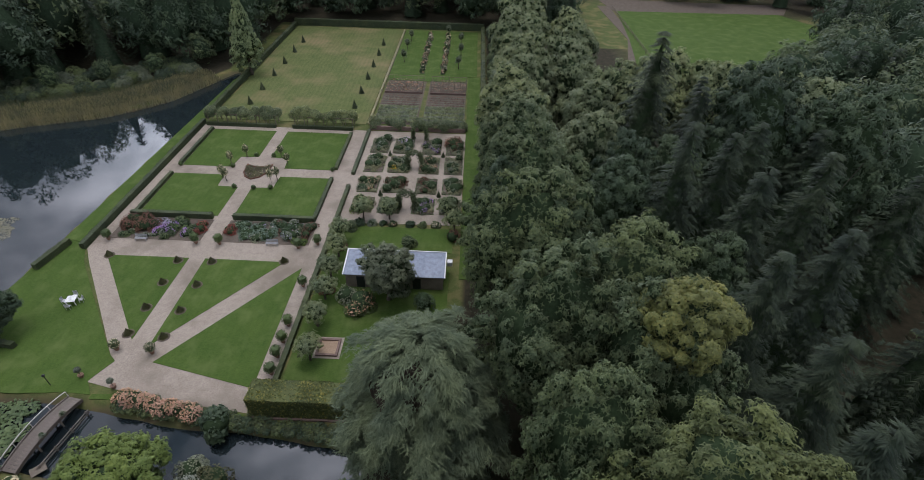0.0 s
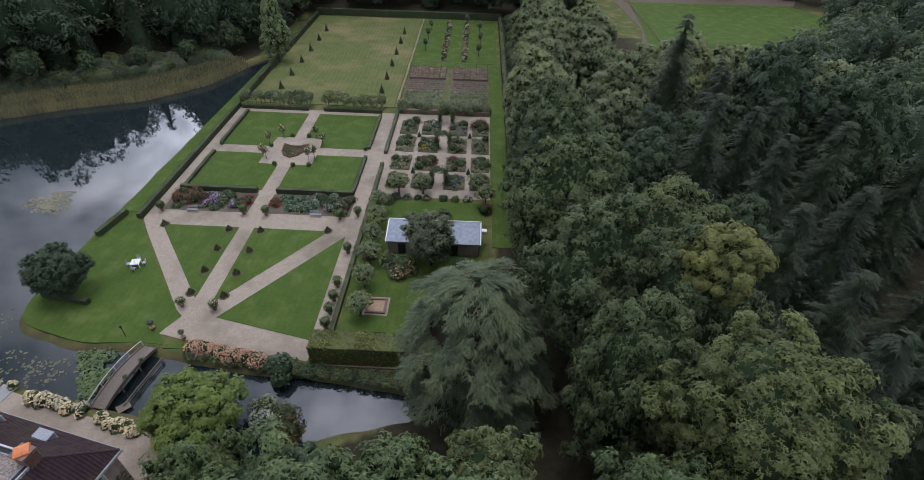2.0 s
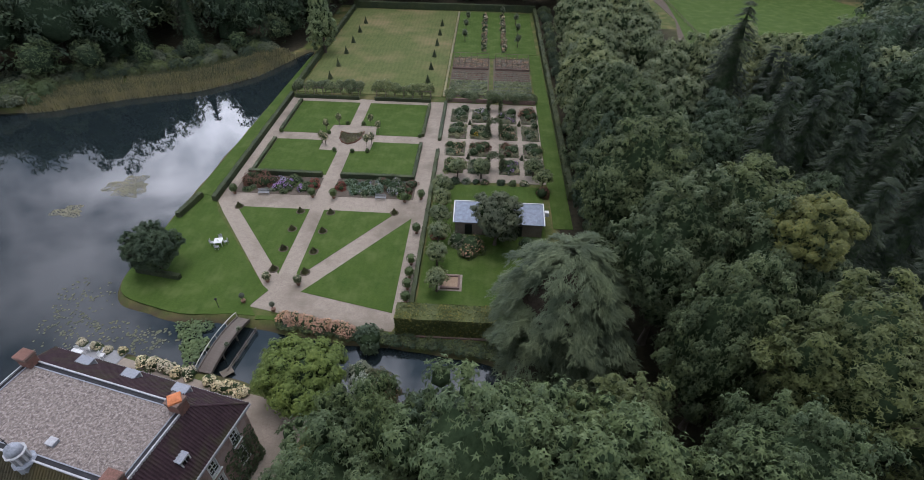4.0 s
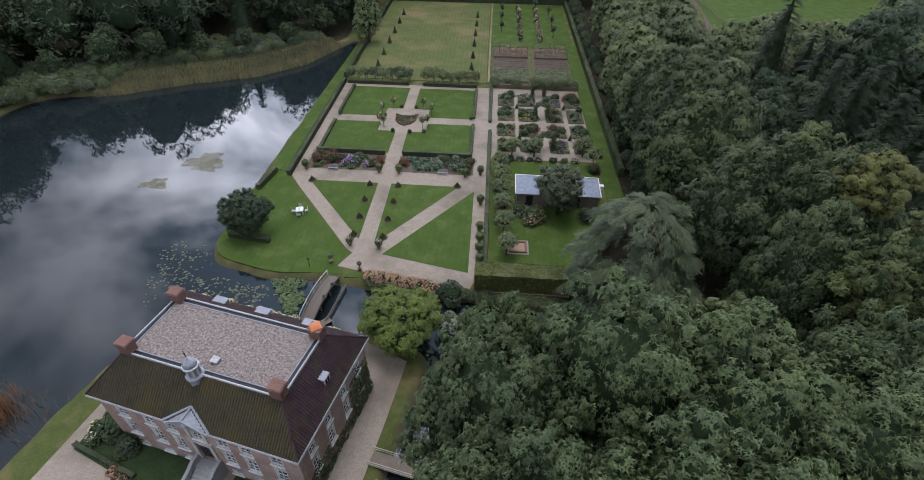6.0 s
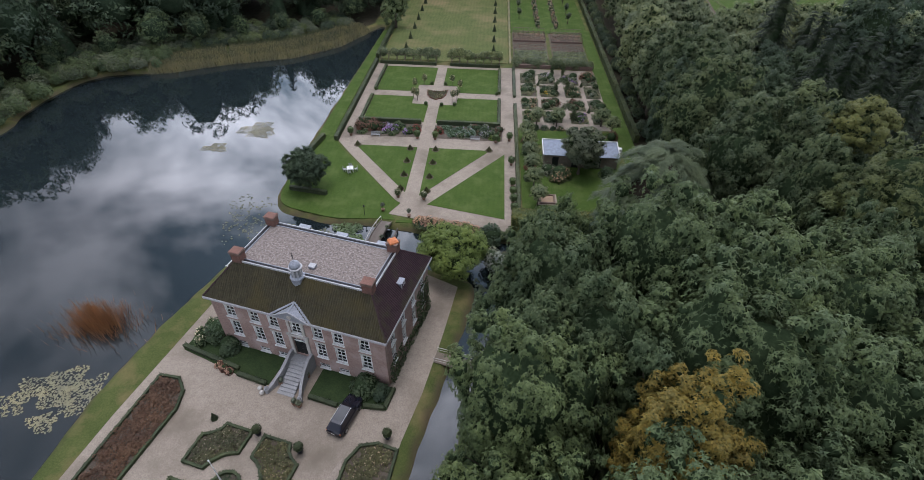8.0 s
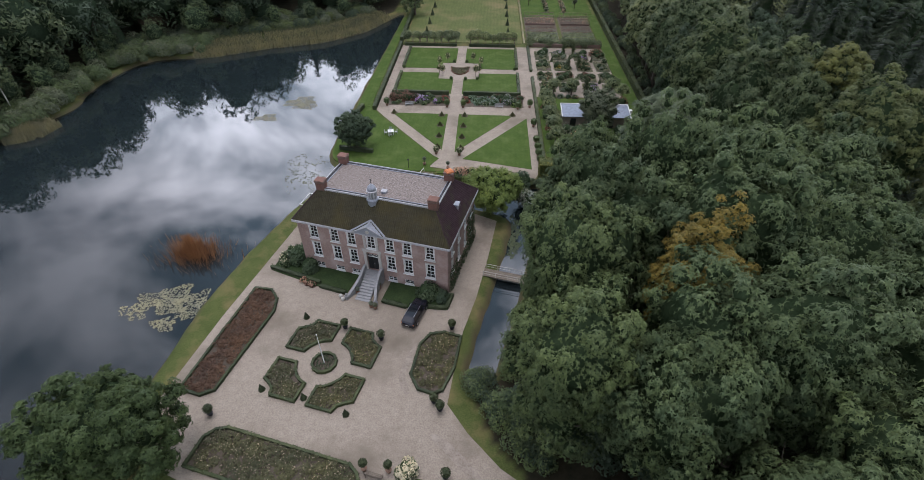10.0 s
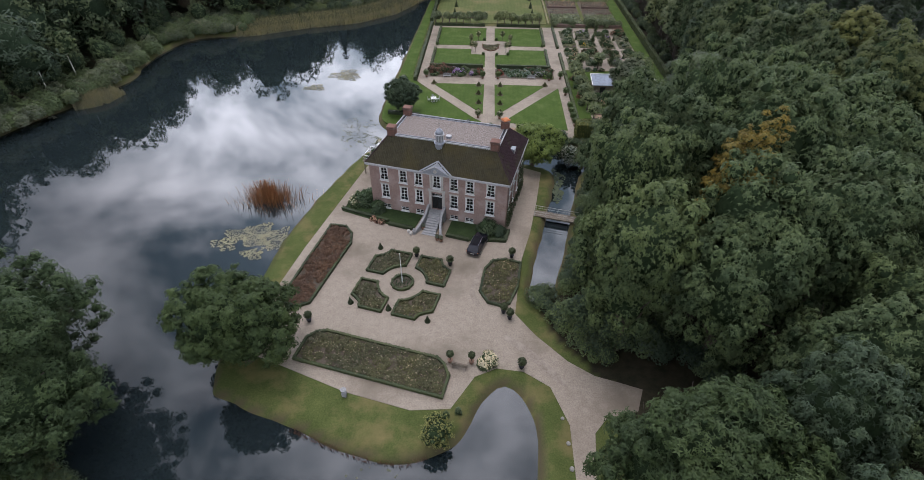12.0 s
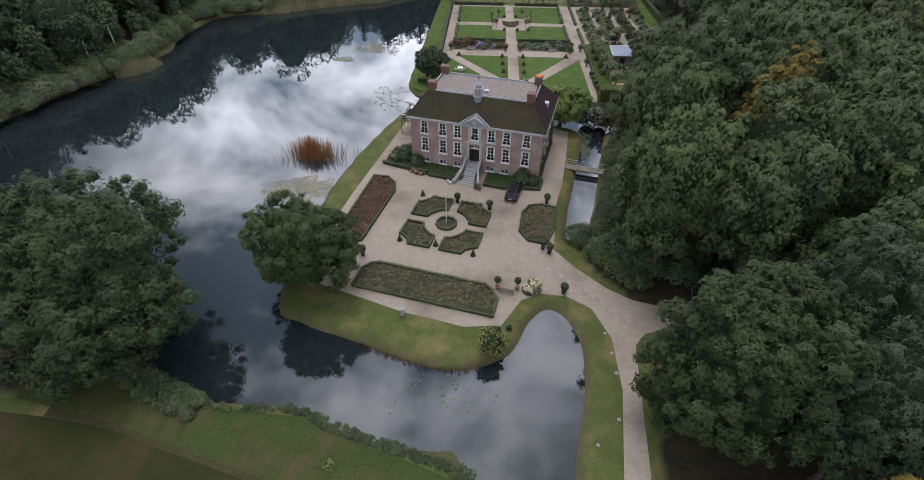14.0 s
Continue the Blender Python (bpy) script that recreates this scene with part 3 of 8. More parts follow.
def spruce_quads(seed, height, radius, tiers=24, per=15, start=0.12, step=0.4, spray=0.68):
    """Whorls of drooping boughs, each a fan of needle sprays."""
    rng = np.random.default_rng(seed)
    out = []
    for i in range(tiers):
        f = i / (tiers - 1)
        z = height * (start + (1 - start) * f ** 0.95)
        R = radius * (1 - f) ** 0.75 * rng.uniform(0.85, 1.1) + 0.25
        for k in range(max(5, int(per * (1 - 0.5 * f)))):
            a = rng.uniform(0, 2 * math.pi)
            L = R * rng.uniform(0.65, 1.15)
            d = np.array([math.cos(a), math.sin(a), 0.0])
            s = np.array([-math.sin(a), math.cos(a), 0.0])
            m = max(3, int(L / step))
            dip = rng.uniform(0.3, 0.55)
            for j in range(m):
                u = (j + 0.8) / m
                p = d * L * u + np.array([0, 0, z - dip * L * u * u + 0.12 * L * u])
                for side in (-1.0, -0.45, 0.45, 1.0, 0.0):
                    w = d * 0.8 + s * side + np.array([0, 0, -0.3 - 0.3 * rng.random()])
                    w = w / np.linalg.norm(w)
                    e = np.cross(w, [0, 0, 1.0])
                    e = e / np.linalg.norm(e)
                    ln = spray * (1.2 - 0.45 * u) * rng.uniform(0.7, 1.25)
                    wd = spray * 0.1
                    out.append((p + e * wd, p + w * ln, p - e * wd))
    return np.array(out)


def cone_core(height, radius, start):
    k = np.arange(9)
    A = 2 * math.pi * k / 9
    V = np.concatenate([np.stack([radius * np.cos(A), radius * np.sin(A), 0 * A + height * start], 1), [[0, 0, height * 0.97]]])
    return V, np.array([(i, (i + 1) % 9, 9) for i in range(9)])


def spruce(name, label, seed, height, radius, leafmat=None, tiers=24, per=15, start=0.1):
    tree = new(name)
    tagged(tree, label, "conifer")
    bm = bmesh.new()
    limb(bm, (0, 0, -0.3), (0, 0, height * 0.96), 0.32, 0.03, 8)
    part("trunk", bm, M_BARK, tree)
    new("crown", mixed_mesh("crown", spruce_quads(seed, height, radius, tiers, per, start), *cone_core(height, radius * 0.55, start), [leafmat or L_SPRUCE, L_SHADEHULL])).parent = tree
    return tree


def box_leaf_points(rng, sx, sy, sz, n, cx=0, cy=0, z0=0):
    """Places and facings over the sides and top of a box."""
    areas = np.array([sx * sy, sx * sz, sx * sz, sy * sz, sy * sz])
    f = rng.choice(5, n, p=areas / areas.sum())
    u, v = rng.uniform(-0.5, 0.5, n), rng.uniform(-0.5, 0.5, n)
    P, N = np.zeros((n, 3)), np.zeros((n, 3))
    for k, (ax, sg) in enumerate(((2, 1), (1, 1), (1, -1), (0, 1), (0, -1))):
        m = f == k
        if ax == 2:
            P[m] = np.stack([u[m] * sx, v[m] * sy, np.full(m.sum(), sz)], 1)
        elif ax == 1:
            P[m] = np.stack([u[m] * sx, np.full(m.sum(), sg * sy / 2), (v[m] + 0.5) * sz], 1)
        else:
            P[m] = np.stack([np.full(m.sum(), sg * sx / 2), u[m] * sy, (v[m] + 0.5) * sz], 1)
        N[m, ax] = sg
    return P + np.array([cx, cy, z0]), N


def solid_quads(sx, sy, sz, z0=0.0):
    x, y = sx / 2, sy / 2
    v = np.array([(-x, -y, z0), (x, -y, z0), (x, y, z0), (-x, y, z0), (-x, -y, z0 + sz), (x, -y, z0 + sz), (x, y, z0 + sz), (-x, y, z0 + sz)])
    return v[np.array([(4, 5, 6, 7), (0, 1, 5, 4), (1, 2, 6, 5), (2, 3, 7, 6), (3, 0, 4, 7)])]


def hedge(name, label, x0, y0, x1, y1, width, height, mat=None, dens=26, leaf=0.14, z=0.0, seed=1, category="hedge"):
    """A clipped hedge along a line of the plan."""
    L = math.hypot(x1 - x0, y1 - y0)
    rng = np.random.default_rng(seed + int(abs(x0 * 13 + y0 * 7)))
    n = int(min(9000, (L * width + 2 * L * height) * dens))
    P, N = box_leaf_points(rng, L, width, height, n)
    P += rng.normal(size=P.shape) * 0.025
    P[:, 2] += 0.05 * np.sin(P[:, 0] * 1.3 + seed) * (P[:, 2] / max(height, 0.1))
    Q = np.concatenate([solid_quads(L - 0.06, width - 0.08, height - 0.05), leaf_quads(rng, P, N + rng.normal(size=N.shape) * 0.5, leaf * 1.5, leaf)])
    ob = new(name, quads_mesh(name, Q, mat or L_HEDGE))
    ob.matrix_world = pose((x0 + x1) / 2, (y0 + y1) / 2, z, 0, 0, math.degrees(math.atan2(y1 - y0, x1 - x0)))
    return tagged(ob, label, category)


def shrub(name, label, x, y, r, h, mat, n=260, leaf=0.28, z=0.0, seed=3, category="shrub", flower=None, share=0.4, parent=None):
    """A rounded, uneven bush of single leaves; flower heads over its top where it blooms."""
    rng = np.random.default_rng(seed + int(abs(x * 31 + y * 17)))
    n = int(n * 1.35)
    lob = directions(rng, 7, -0.1)
    k = rng.choice(7, n)
    d = directions(rng, n, -0.5)
    P = lob[k] * 0.5 + d * rng.uniform(0.4, 0.56, (n, 1))
    P[:, 2] = np.abs(P[:, 2])
    N = unit(P) + np.array([0, 0, 0.4]) + rng.normal(size=P.shape) * 0.4
    P = P * np.array([r, r, h])
    mi = (rng.random(n) < share) & (P[:, 2] > h * 0.3) if flower else None
    mats = [mat, L_SHADEHULL] + ([flower] if flower else [])
    # core lump coloured dark for the shade inside the bush
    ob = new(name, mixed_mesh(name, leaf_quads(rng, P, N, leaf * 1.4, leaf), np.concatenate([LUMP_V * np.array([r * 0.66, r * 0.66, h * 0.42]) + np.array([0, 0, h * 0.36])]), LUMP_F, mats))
    if flower:
        ob.data.polygons.foreach_set("material_index", np.concatenate([np.where(mi, 2, 0), np.ones(len(LUMP_F))]).astype(np.int32))
    if parent:
        ob.parent = parent
        ob.location = (x, y, z)
        return ob
    ob.matrix_world = pose(x, y, z, 0, 0, rng.uniform(0, 360))
    return tagged(ob, label, category)


# ---- ground and water ----
WATER_Z = -0.8
SHORE = [(-97, -55), (-95.4, -39), (-93.7, -33.6), (-91, -24), (-87, -15.5), (-82, -0.5), (-84, 7.4), (-83.6, 19.4), (-79, 28), (-65.8, 31.5), (-53.6, 38.7),
         (-39.5, 44.5), (-29.8, 54), (-23.5, 68), (-20.9, 72.5), (-20.4, 66), (-21.4, 30), (-22.1, 4.5), (-22.4, -12.5), (-22, -18), (-20, -20.8), (-15.8, -22.3),
         (-11, -23.4), (-6.5, -23.2), (-2, -23.7), (3, -24.5), (9.3, -25.5), (15.5, -25.7), (22.5, -26.6), (28, -27.4), (29, -30), (25, -31.2)] + hpoly([
         (21, 15), (19.2, 12), (19.2, 0), (19.2, -12), (18.6, -17.6), (17.2, -18.6), (15.9, -17.5), (15.7, -8), (15.7, 0), (15.5, 8), (14.5, 12.2), (10, 13.2), (0, 13), (-10, 12.6), (-16.5, 12), (-19, 8),
         (-20.1, -5), (-19.8, -17), (-18.2, -26), (-16.4, -35), (-14.1, -40.6), (-11.6, -41.7), (-3.6, -42.5), (3.5, -43.4), (8.7, -42.6), (11.5, -40.8), (13.2, -38.6), (14.1, -34), (15.6, -31.8), (17.4, -32.1),
         (19, -34.1), (20.3, -36.7), (21, -41.6), (20.9, -46), (21.1, -52), (21.5, -75), (13, -75), (11.7, -53), (5.5, -52.6), (-1.7, -52.1), (-5.9, -51.4), (-16.9, -53.4)]) + [
         (-42.4, -86.8), (-49, -82.5), (-62, -78), (-84, -74)]
SHORE = smooth_poly(SHORE, 3)
WOODS = [
    [(42, 120), (42, 60), (41.5, 15), (38, 4), (38, -8), (29, -18), (28.5, -28), (25, -32)] + hpoly([(21.5, 13), (21, -16), (17.5, -19.5), (20, -24), (25, -28), (29, -30), (29, -33), (28, -40), (29, -75)]) + [(140, -180), (300, 0), (160, 90), (95, 88), (78, 100), (72, 160), (42, 160)],
    [(-23, 90), (-24, 72), (-31, 60), (-42, 66), (-60, 56), (-76, 42), (-92, 30), (-94, 0), (-100, -30), (-104, -60), (-95, -90), (-140, -180), (-420, 0), (-300, 300), (-24, 300)],
    [(-24, 115), (42, 115), (85, 175), (160, 140), (400, 120), (400, 500), (-300, 500), (-300, 200)],
    [(-60, -76), (-50, -80), (-46, -86), (-50, -92), (-100, -96), (-110, -76)],
]


def axis(lo, hi, step, outer):
    near = list(np.arange(lo, hi + 0.01, step))
    return np.array([lo - o for o in outer[::-1]] + near + [hi + o for o in outer])


gx = axis(-104, 62, 0.8, [3, 8, 16, 30, 55, 100, 200, 500, 1200, 2400])
gy = axis(-124, 118, 0.8, [3, 8, 16, 30, 55, 100, 200, 500, 1200, 2400])
GX, GY = np.meshgrid(gx, gy)
GP = np.stack([GX.ravel(), GY.ravel()], 1)
wet = inside(GP, SHORE)
dist = edge_distance(GP, SHORE) * np.where(wet, -1, 1)
jit = np.array([noise.noise(Vector((x * 0.35, y * 0.35, 0))) for x, y in GP]) * np.clip(1.5 - np.abs(dist) / 3, 0, 1)
gz = np.clip(WATER_Z + (dist + 0.25 * jit) * 1.0, -2.4, 0.0)
rough_z = np.array([noise.noise(Vector((x * 0.08, y * 0.08, 3))) for x, y in GP])
wood = np.zeros(len(GP), bool)
for w_poly in WOODS:
    wood |= inside(GP, w_poly)
gz = gz - np.where(dist > 2, 0.03, 0) + np.where(wood & (dist > 3), 0.25 * rough_z, 0)
nx, ny = len(gx), len(gy)
ii = (np.arange(ny - 1)[:, None] * nx + np.arange(nx - 1)[None, :]).ravel()
gfaces = np.stack([ii, ii + 1, ii + 1 + nx, ii + nx], 1)
gm = bpy.data.meshes.new("ground")
gm.from_pydata(np.column_stack([GP, gz]).tolist(), [], gfaces.tolist())
attr = gm.attributes.new("woods", "FLOAT", "POINT")
attr.data.foreach_set("value", wood.astype(np.float32))
bank = gm.attributes.new("bank", "FLOAT", "POINT")
bank.data.foreach_set("value", np.clip(1.25 - np.abs(dist - 0.1 + 0.3 * jit) / 0.45, 0, 0.85).astype(np.float32))
gm.polygons.foreach_set("use_smooth", np.ones(len(gfaces), dtype=bool))


def ground_material():
    m = M_GRASS.copy()
    m.name = "grass_and_leaf_litter"
    nt = m.node_tree
    b = nt.nodes["Principled BSDF"]
    old = b.inputs["Base Color"].links[0].from_socket
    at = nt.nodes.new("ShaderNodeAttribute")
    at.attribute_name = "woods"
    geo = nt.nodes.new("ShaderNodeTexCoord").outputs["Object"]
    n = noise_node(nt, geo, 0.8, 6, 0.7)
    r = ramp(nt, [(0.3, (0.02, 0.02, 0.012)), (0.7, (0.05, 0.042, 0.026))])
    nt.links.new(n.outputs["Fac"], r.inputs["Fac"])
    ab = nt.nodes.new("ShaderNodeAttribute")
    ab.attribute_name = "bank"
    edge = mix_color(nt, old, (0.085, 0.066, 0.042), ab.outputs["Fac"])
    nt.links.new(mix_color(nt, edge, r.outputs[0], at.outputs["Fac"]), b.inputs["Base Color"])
    return m


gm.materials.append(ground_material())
ground = tagged(new("ground", gm), "grass banks and dark woodland floor round the lake", "ground", kind="structure")
bm = bmesh.new()
bmesh.ops.create_grid(bm, x_segments=1, y_segments=1, size=0.5, matrix=Matrix.Translation((-20, -20, WATER_Z)) @ Matrix.Diagonal((172, 240, 1, 1)))
tagged(part("water", bm, M_WATER), "still dark lake and moat mirroring the clouds", "water", kind="structure")

# gravel walks and courts
WALK = "pale gravel walk of the formal garden"


def gravel(name, poly, label=WALK, z=0.02, mat=None):
    return tagged(slab(name, poly, -0.12, z, mat or M_GRAVEL), label, "path", kind="structure")


COURT = hpoly([(-16.1, 3), (-15.6, -18), (-14.8, -30), (-13.6, -35.9), (-7.5, -36.6), (0, -37.6), (7.3, -37.7), (11.2, -36.4), (12.6, -32), (14.6, -30.3), (17.5, -29.9), (20.6, -31), (23.1, -34.8), (24.5, -41), (25, -50), (25.4, -76), (28, -76), (27.2, -49), (26.2, -40.5), (25.6, -35), (26.6, -33), (29.6, -31.4), (30, -28.6), (27.4, -28.4), (25.0, -28.3), (22, -27.2), (18, -24.6), (15, -22), (14.4, -17), (13.9, -12), (14.0, -6), (13.6, 2), (12.9, 10.5), (8, 11.6), (-4, 11.4), (-12, 11.6), (-16, 10)])
gravel("forecourt", COURT, "raked gravel forecourt and drive round the house")
GARDEN = [(-16.5, 41.6), (-16.5, 1.4), (-14.4, -1.6), (-2.4, -17.2), (-2.95, -20.8), (1.1, -21.7), (8, -22.9), (15.7, -23.8), (17.3, -20), (17.3, 10), (37.2, 10.3), (37.4, 41.6)]
gravel("garden_walks", GARDEN)

M_DIRT = material("trodden_earth", (0.20, 0.165, 0.13), (0.30, 0.255, 0.21), 1.1, 5.0, 0.95, 0.5, 20.0, stain=(0.34, 0.29, 0.24), stain_scale=0.9, spec=0.12)
for pts in ([(15.2, -25.6), (17.5, -26.6), (20.5, -28.6), (22.4, -30.4), (21.2, -30.2), (18.5, -28.4), (15.6, -26.8), (14.4, -25.8)], [(9.1, -15.2), (9.5, -17.6), (9.3, -19.6), (10.6, -21.7), (10.2, -22.1), (8.8, -20.2), (8.7, -17.4)]):
    gravel("worn_patch", smooth_poly(hpoly(pts), 4), "darker trodden earth worn through the gravel", 0.025, M_DIRT)

# lawns, a little proud of the walks
LAWN = "closely mown green lawn panel edged by gravel"


def lawn(poly, label=LAWN, mat=None, z=0.055):
    return tagged(slab("lawn", poly, -0.1, z, mat or M_LAWN), label, "lawn", kind="structure")


for sx in (-1, 1):
    lawn([(sx * 1.15, 39.8), (sx * 1.15, 29.2), (sx * 4.4, 29.0), (sx * 4.8, 25.4), (sx * 13.8, 25.4), (sx * 13.8, 39.8)])
    lawn([(sx * 1.25, 10.4), (sx * 1.2, 18.8), (sx * 4.8, 19.0), (sx * 4.9, 22.6), (sx * 13.8, 22.6), (sx * 13.8, 10.4)])
lawn([(-12.9, 0.2), (-1.15, 0.2), (-1.25, -14.8)])
lawn([(1.15, 0.2), (12.6, 0.1), (1.2, -15.6)])
lawn([(15.3, -1.0), (15.3, -20.8), (2.8, -17.9)])
lawn([(21.2, 9.2), (36.2, 9.2), (36.2, 3.4), (21.2, 3.4)], "small lawn behind the garden shed")
lawn([(18.2, -21.2), (18.2, 9), (21.2, 9), (21.2, -0.2), (36, -0.2), (36, -21.2)], "shaded lawn by the sandpit")
lawn([(-16.4, 44.5), (16.2, 44.5), (16.2, 111), (-16.8, 111)], "long pale mown lawn with clipped cones", M_MEADOW)
lawn([(17.2, 69.6), (37.2, 69.6), (37.2, 73.2), (39.6, 73.2), (39.6, 111), (17.2, 111)], "orchard grass with flower rows")
lawn([(37.4, -2), (40.4, -2), (40.3, 73), (37.4, 73)], "narrow grass walk along the wood")
lawn([(-19.7, 66), (-18.0, 68), (-18.0, 5), (-17.4, 2.6), (-21.0, 3.4), (-20.5, 30)], "grass strip between hedge and lake")
lawn([(-1.5, -22.3), (1, -22.2), (15.6, -24.0), (15.6, -24.5), (9, -24.1), (0.5, -22.9), (-1.5, -22.9)], "narrow green strip along the moat")
point = [p for p in SHORE if -24.5 < p[1] < 4.5 and -23 < p[0] < -4.4]
inner = []
for p, q, r in zip(point, point[1:], point[2:]):
    tx, ty = r[0] - p[0], r[1] - p[1]
    tl = math.hypot(tx, ty)
    side = 0.8 if inside(np.array([[q[0] + ty / tl * 0.8, q[1] - tx / tl * 0.8]]), SHORE)[0] else -0.8
    inner.append((q[0] - ty / tl * side, q[1] + tx / tl * side))
lawn(inner + [(-4.8, -22.2), (-1.6, -22.4), (-2.9, -20.75), (-2.6, -20.0), (-1.5, -17.9), (-2.6, -17.0), (-15.2, -1.5), (-17.4, 2.5), (-20.9, 3.3)], "mown lawn of the lake point")
lawn([(80, 60), (96, 62), (160, 124), (150, 146), (90, 143), (87, 110)], "bright field beyond the wood")
gravel("field_track", [(84, 150), (86.5, 110), (82, 90), (86, 90), (89, 108), (88.4, 150)], "worn earth track beside the field fence", 0.04, M_SOIL)
tagged(slab("ploughed_strip", [(89, 143), (152, 146), (160, 160), (86, 160)], -0.1, 0.05, M_SOIL), "bare brown strip at the field's far edge", "field", kind="structure")
fence = tagged(new("field_fence"), "white post and rail fence along the field track", "fence")
for k in range(17):
    y = 90 + k * 3.5
    part("post", box_bm([(88.6 + 0.03 * k, y, 0.6, 0.12, 0.12, 1.3)]), M_WOOD, fence)
for z in (0.55, 1.05):
    part("rail", box_bm([(88.85, 118, z, 0.05, 56, 0.09)]), M_WOOD, fence)
slab("potager_soil", [(17.6, 45), (37, 45), (37, 69.3), (17.6, 69.3)], -0.1, 0.04, M_SOIL)
tagged(bpy.data.objects["potager_soil"], "dug brown soil of the kitchen garden", "soil", kind="structure")


# ---- trees ----
CHESTNUT = [broadleaf("chestnut_tree", "large horse chestnut with dense dark green crown", s, 6.6, 17.0, 2.0, L_CHESTNUT, 10000, 0.3, 5, 64, low=-0.65) for s in (11, 12, 13)]
OAK = [broadleaf("oak_tree", "broad oak with dull olive green crown", s, 6.2, 17.0, 1.8, L_OAK, 9000, 0.34, 4, 70, low=-0.65) for s in (21, 22)]
FAR_OAK = [broadleaf("oak_tree", "oak in the row along the garden", 23, 6.2, 17.0, 2.4, L_ROWOAK, 5000, 0.44, 4, 50, low=-0.6)]
DEEP = [broadleaf("maple_tree", "dark green maple in the wood", 31, 5.6, 17.0, 1.8, L_DEEP, 6400, 0.4, 4, 54, low=-0.6)]
SPRUCE = [spruce("spruce_tree", "tall dark spruce with drooping boughs", s, 20.0, 4.4, None, 32, 17, 0.1) for s in (41, 42, 43)]
placed = set()


def plant(protos, spots):
    """spots: x, y, height of the top, width factor."""
    rng = random.Random(len(spots) * 7 + len(placed))
    for k, (x, y, top, wide) in enumerate(spots):
        src = protos[k % len(protos)]
        own = 20.0 if src in SPRUCE else 17.0
        s = top / own
        m = Matrix.Translation((x, y, 0)) @ Matrix.Rotation(rng.uniform(0, 6.28), 4, "Z")
        if src.name not in placed:
            placed.add(src.name)
            ob = src
            ob.matrix_basis = m
        else:
            ob = copy_thing(src, m)
        ob.scale = (s * wide, s * wide, s)


# chestnuts and maples between canal, drive and cedar
plant(CHESTNUT, [(19.4, -46.2, 22.5, 0.5), (19, -51, 23.5, 0.72), (28, -50.5, 27, 0.72), (20.5, -57.5, 24, 0.72), (34, -52.5, 26.5, 0.75), (16, -63.5, 24, 0.7), (36.5, -53, 24, 0.62),
                 (29, -62, 27, 0.75), (15, -72.5, 22.5, 0.72), (23.5, -74.5, 25, 0.75), (36.5, -62, 25, 0.8), (31, -73, 26, 0.75), (42, -54, 25, 0.8),
                 (29, -84.5, 22, 0.75), (34.5, -83, 23, 0.8), (41, -73, 25, 0.8), (46, -64, 25, 0.85), (45.5, -48, 24, 0.6)])
plant(OAK, [(53, -28.5, 23, 0.72), (47.8, -34.5, 23, 0.62), (46, -23.5, 22.5, 0.8), (54, -18, 22.5, 0.8), (44.5, -12.5, 23, 0.8), (46.5, -2.5, 23, 0.8),
            (44.5, 7.5, 21.5, 0.75), (57, -52, 21, 0.8),])
plant(FAR_OAK, [(45, 17, 20.5, 0.8), (46, 27, 20.5, 0.85), (47, 37, 20, 0.85), (47.5, 48, 20, 0.85), (48, 59, 19.5, 0.85), (49, 70, 19, 0.85), (50, 82, 19, 0.9), (53, 95, 18, 0.9),
                (55, 12, 21, 0.8), (57, 26, 20, 0.8), (58, 42, 20, 0.85), (60, 58, 19, 0.85), (62, 74, 18, 0.85), (66, 30, 22, 0.8), (71, 31, 22.5, 0.8), (77.5, 29.5, 22.5, 0.8), (84, 26, 23, 0.85), (91, 23, 23, 0.85)])
# maples south of y -100 are added out of view to shade the floor
plant(DEEP, [(48, -12, 20, 0.75), (42.5, -4, 19, 0.65), (55, -5, 20, 0.8), (64, 4, 19, 0.8), (52, -64, 22, 0.9), (48, -78, 22, 0.9), (44, -90, 21, 0.9), (31.5, -97, 20, 0.75), (39, -94, 21, 0.8), (36, -106, 19, 0.8), (45, -104, 20, 0.8), (23.5, -46.5, 20, 0.65), (23, -97, 19, 0.75), (27.5, -103, 18, 0.8), (24, -89, 20, 0.7), (58, 3, 20, 0.7), (62, -16, 19, 0.7), (75, 9.5, 27, 0.8), (84, 4, 26, 0.8)])
plant(SPRUCE, [(63, -31.5, 24, 1.0), (62, -24, 24.6, 0.95), (70, -20, 24, 1.05), (66, -12, 25, 1.0), (72.5, -10.5, 26, 1.0), (71, 0, 24, 1.1), (79, 1, 23, 1.1), (68, 10, 24, 1.0), (65, 20, 25, 0.85), (60, -7.5, 27.2, 0.9),
               (73, 22, 21, 1.0), (82, 16, 22, 1.1), (60.5, -38.5, 25.2, 0.95), (64, -47, 22, 1.1), (70, -46, 20, 1.2), (73, -34, 22, 1.1), (80, -24, 22, 1.1), (85, -8, 23, 1.1), (88, 8, 22, 1.1), (62.3, 13.5, 29.6, 1.05), (74, -42, 21, 1.1), (80, -36, 21, 1.1), (68, -39, 22, 1.0), (67, -3, 24, 1.0)])
larch = spruce("larch_tree", "young larch with yellow-brown autumn needles", 47, 13.0, 2.8, leafmat=L_ORANGE)
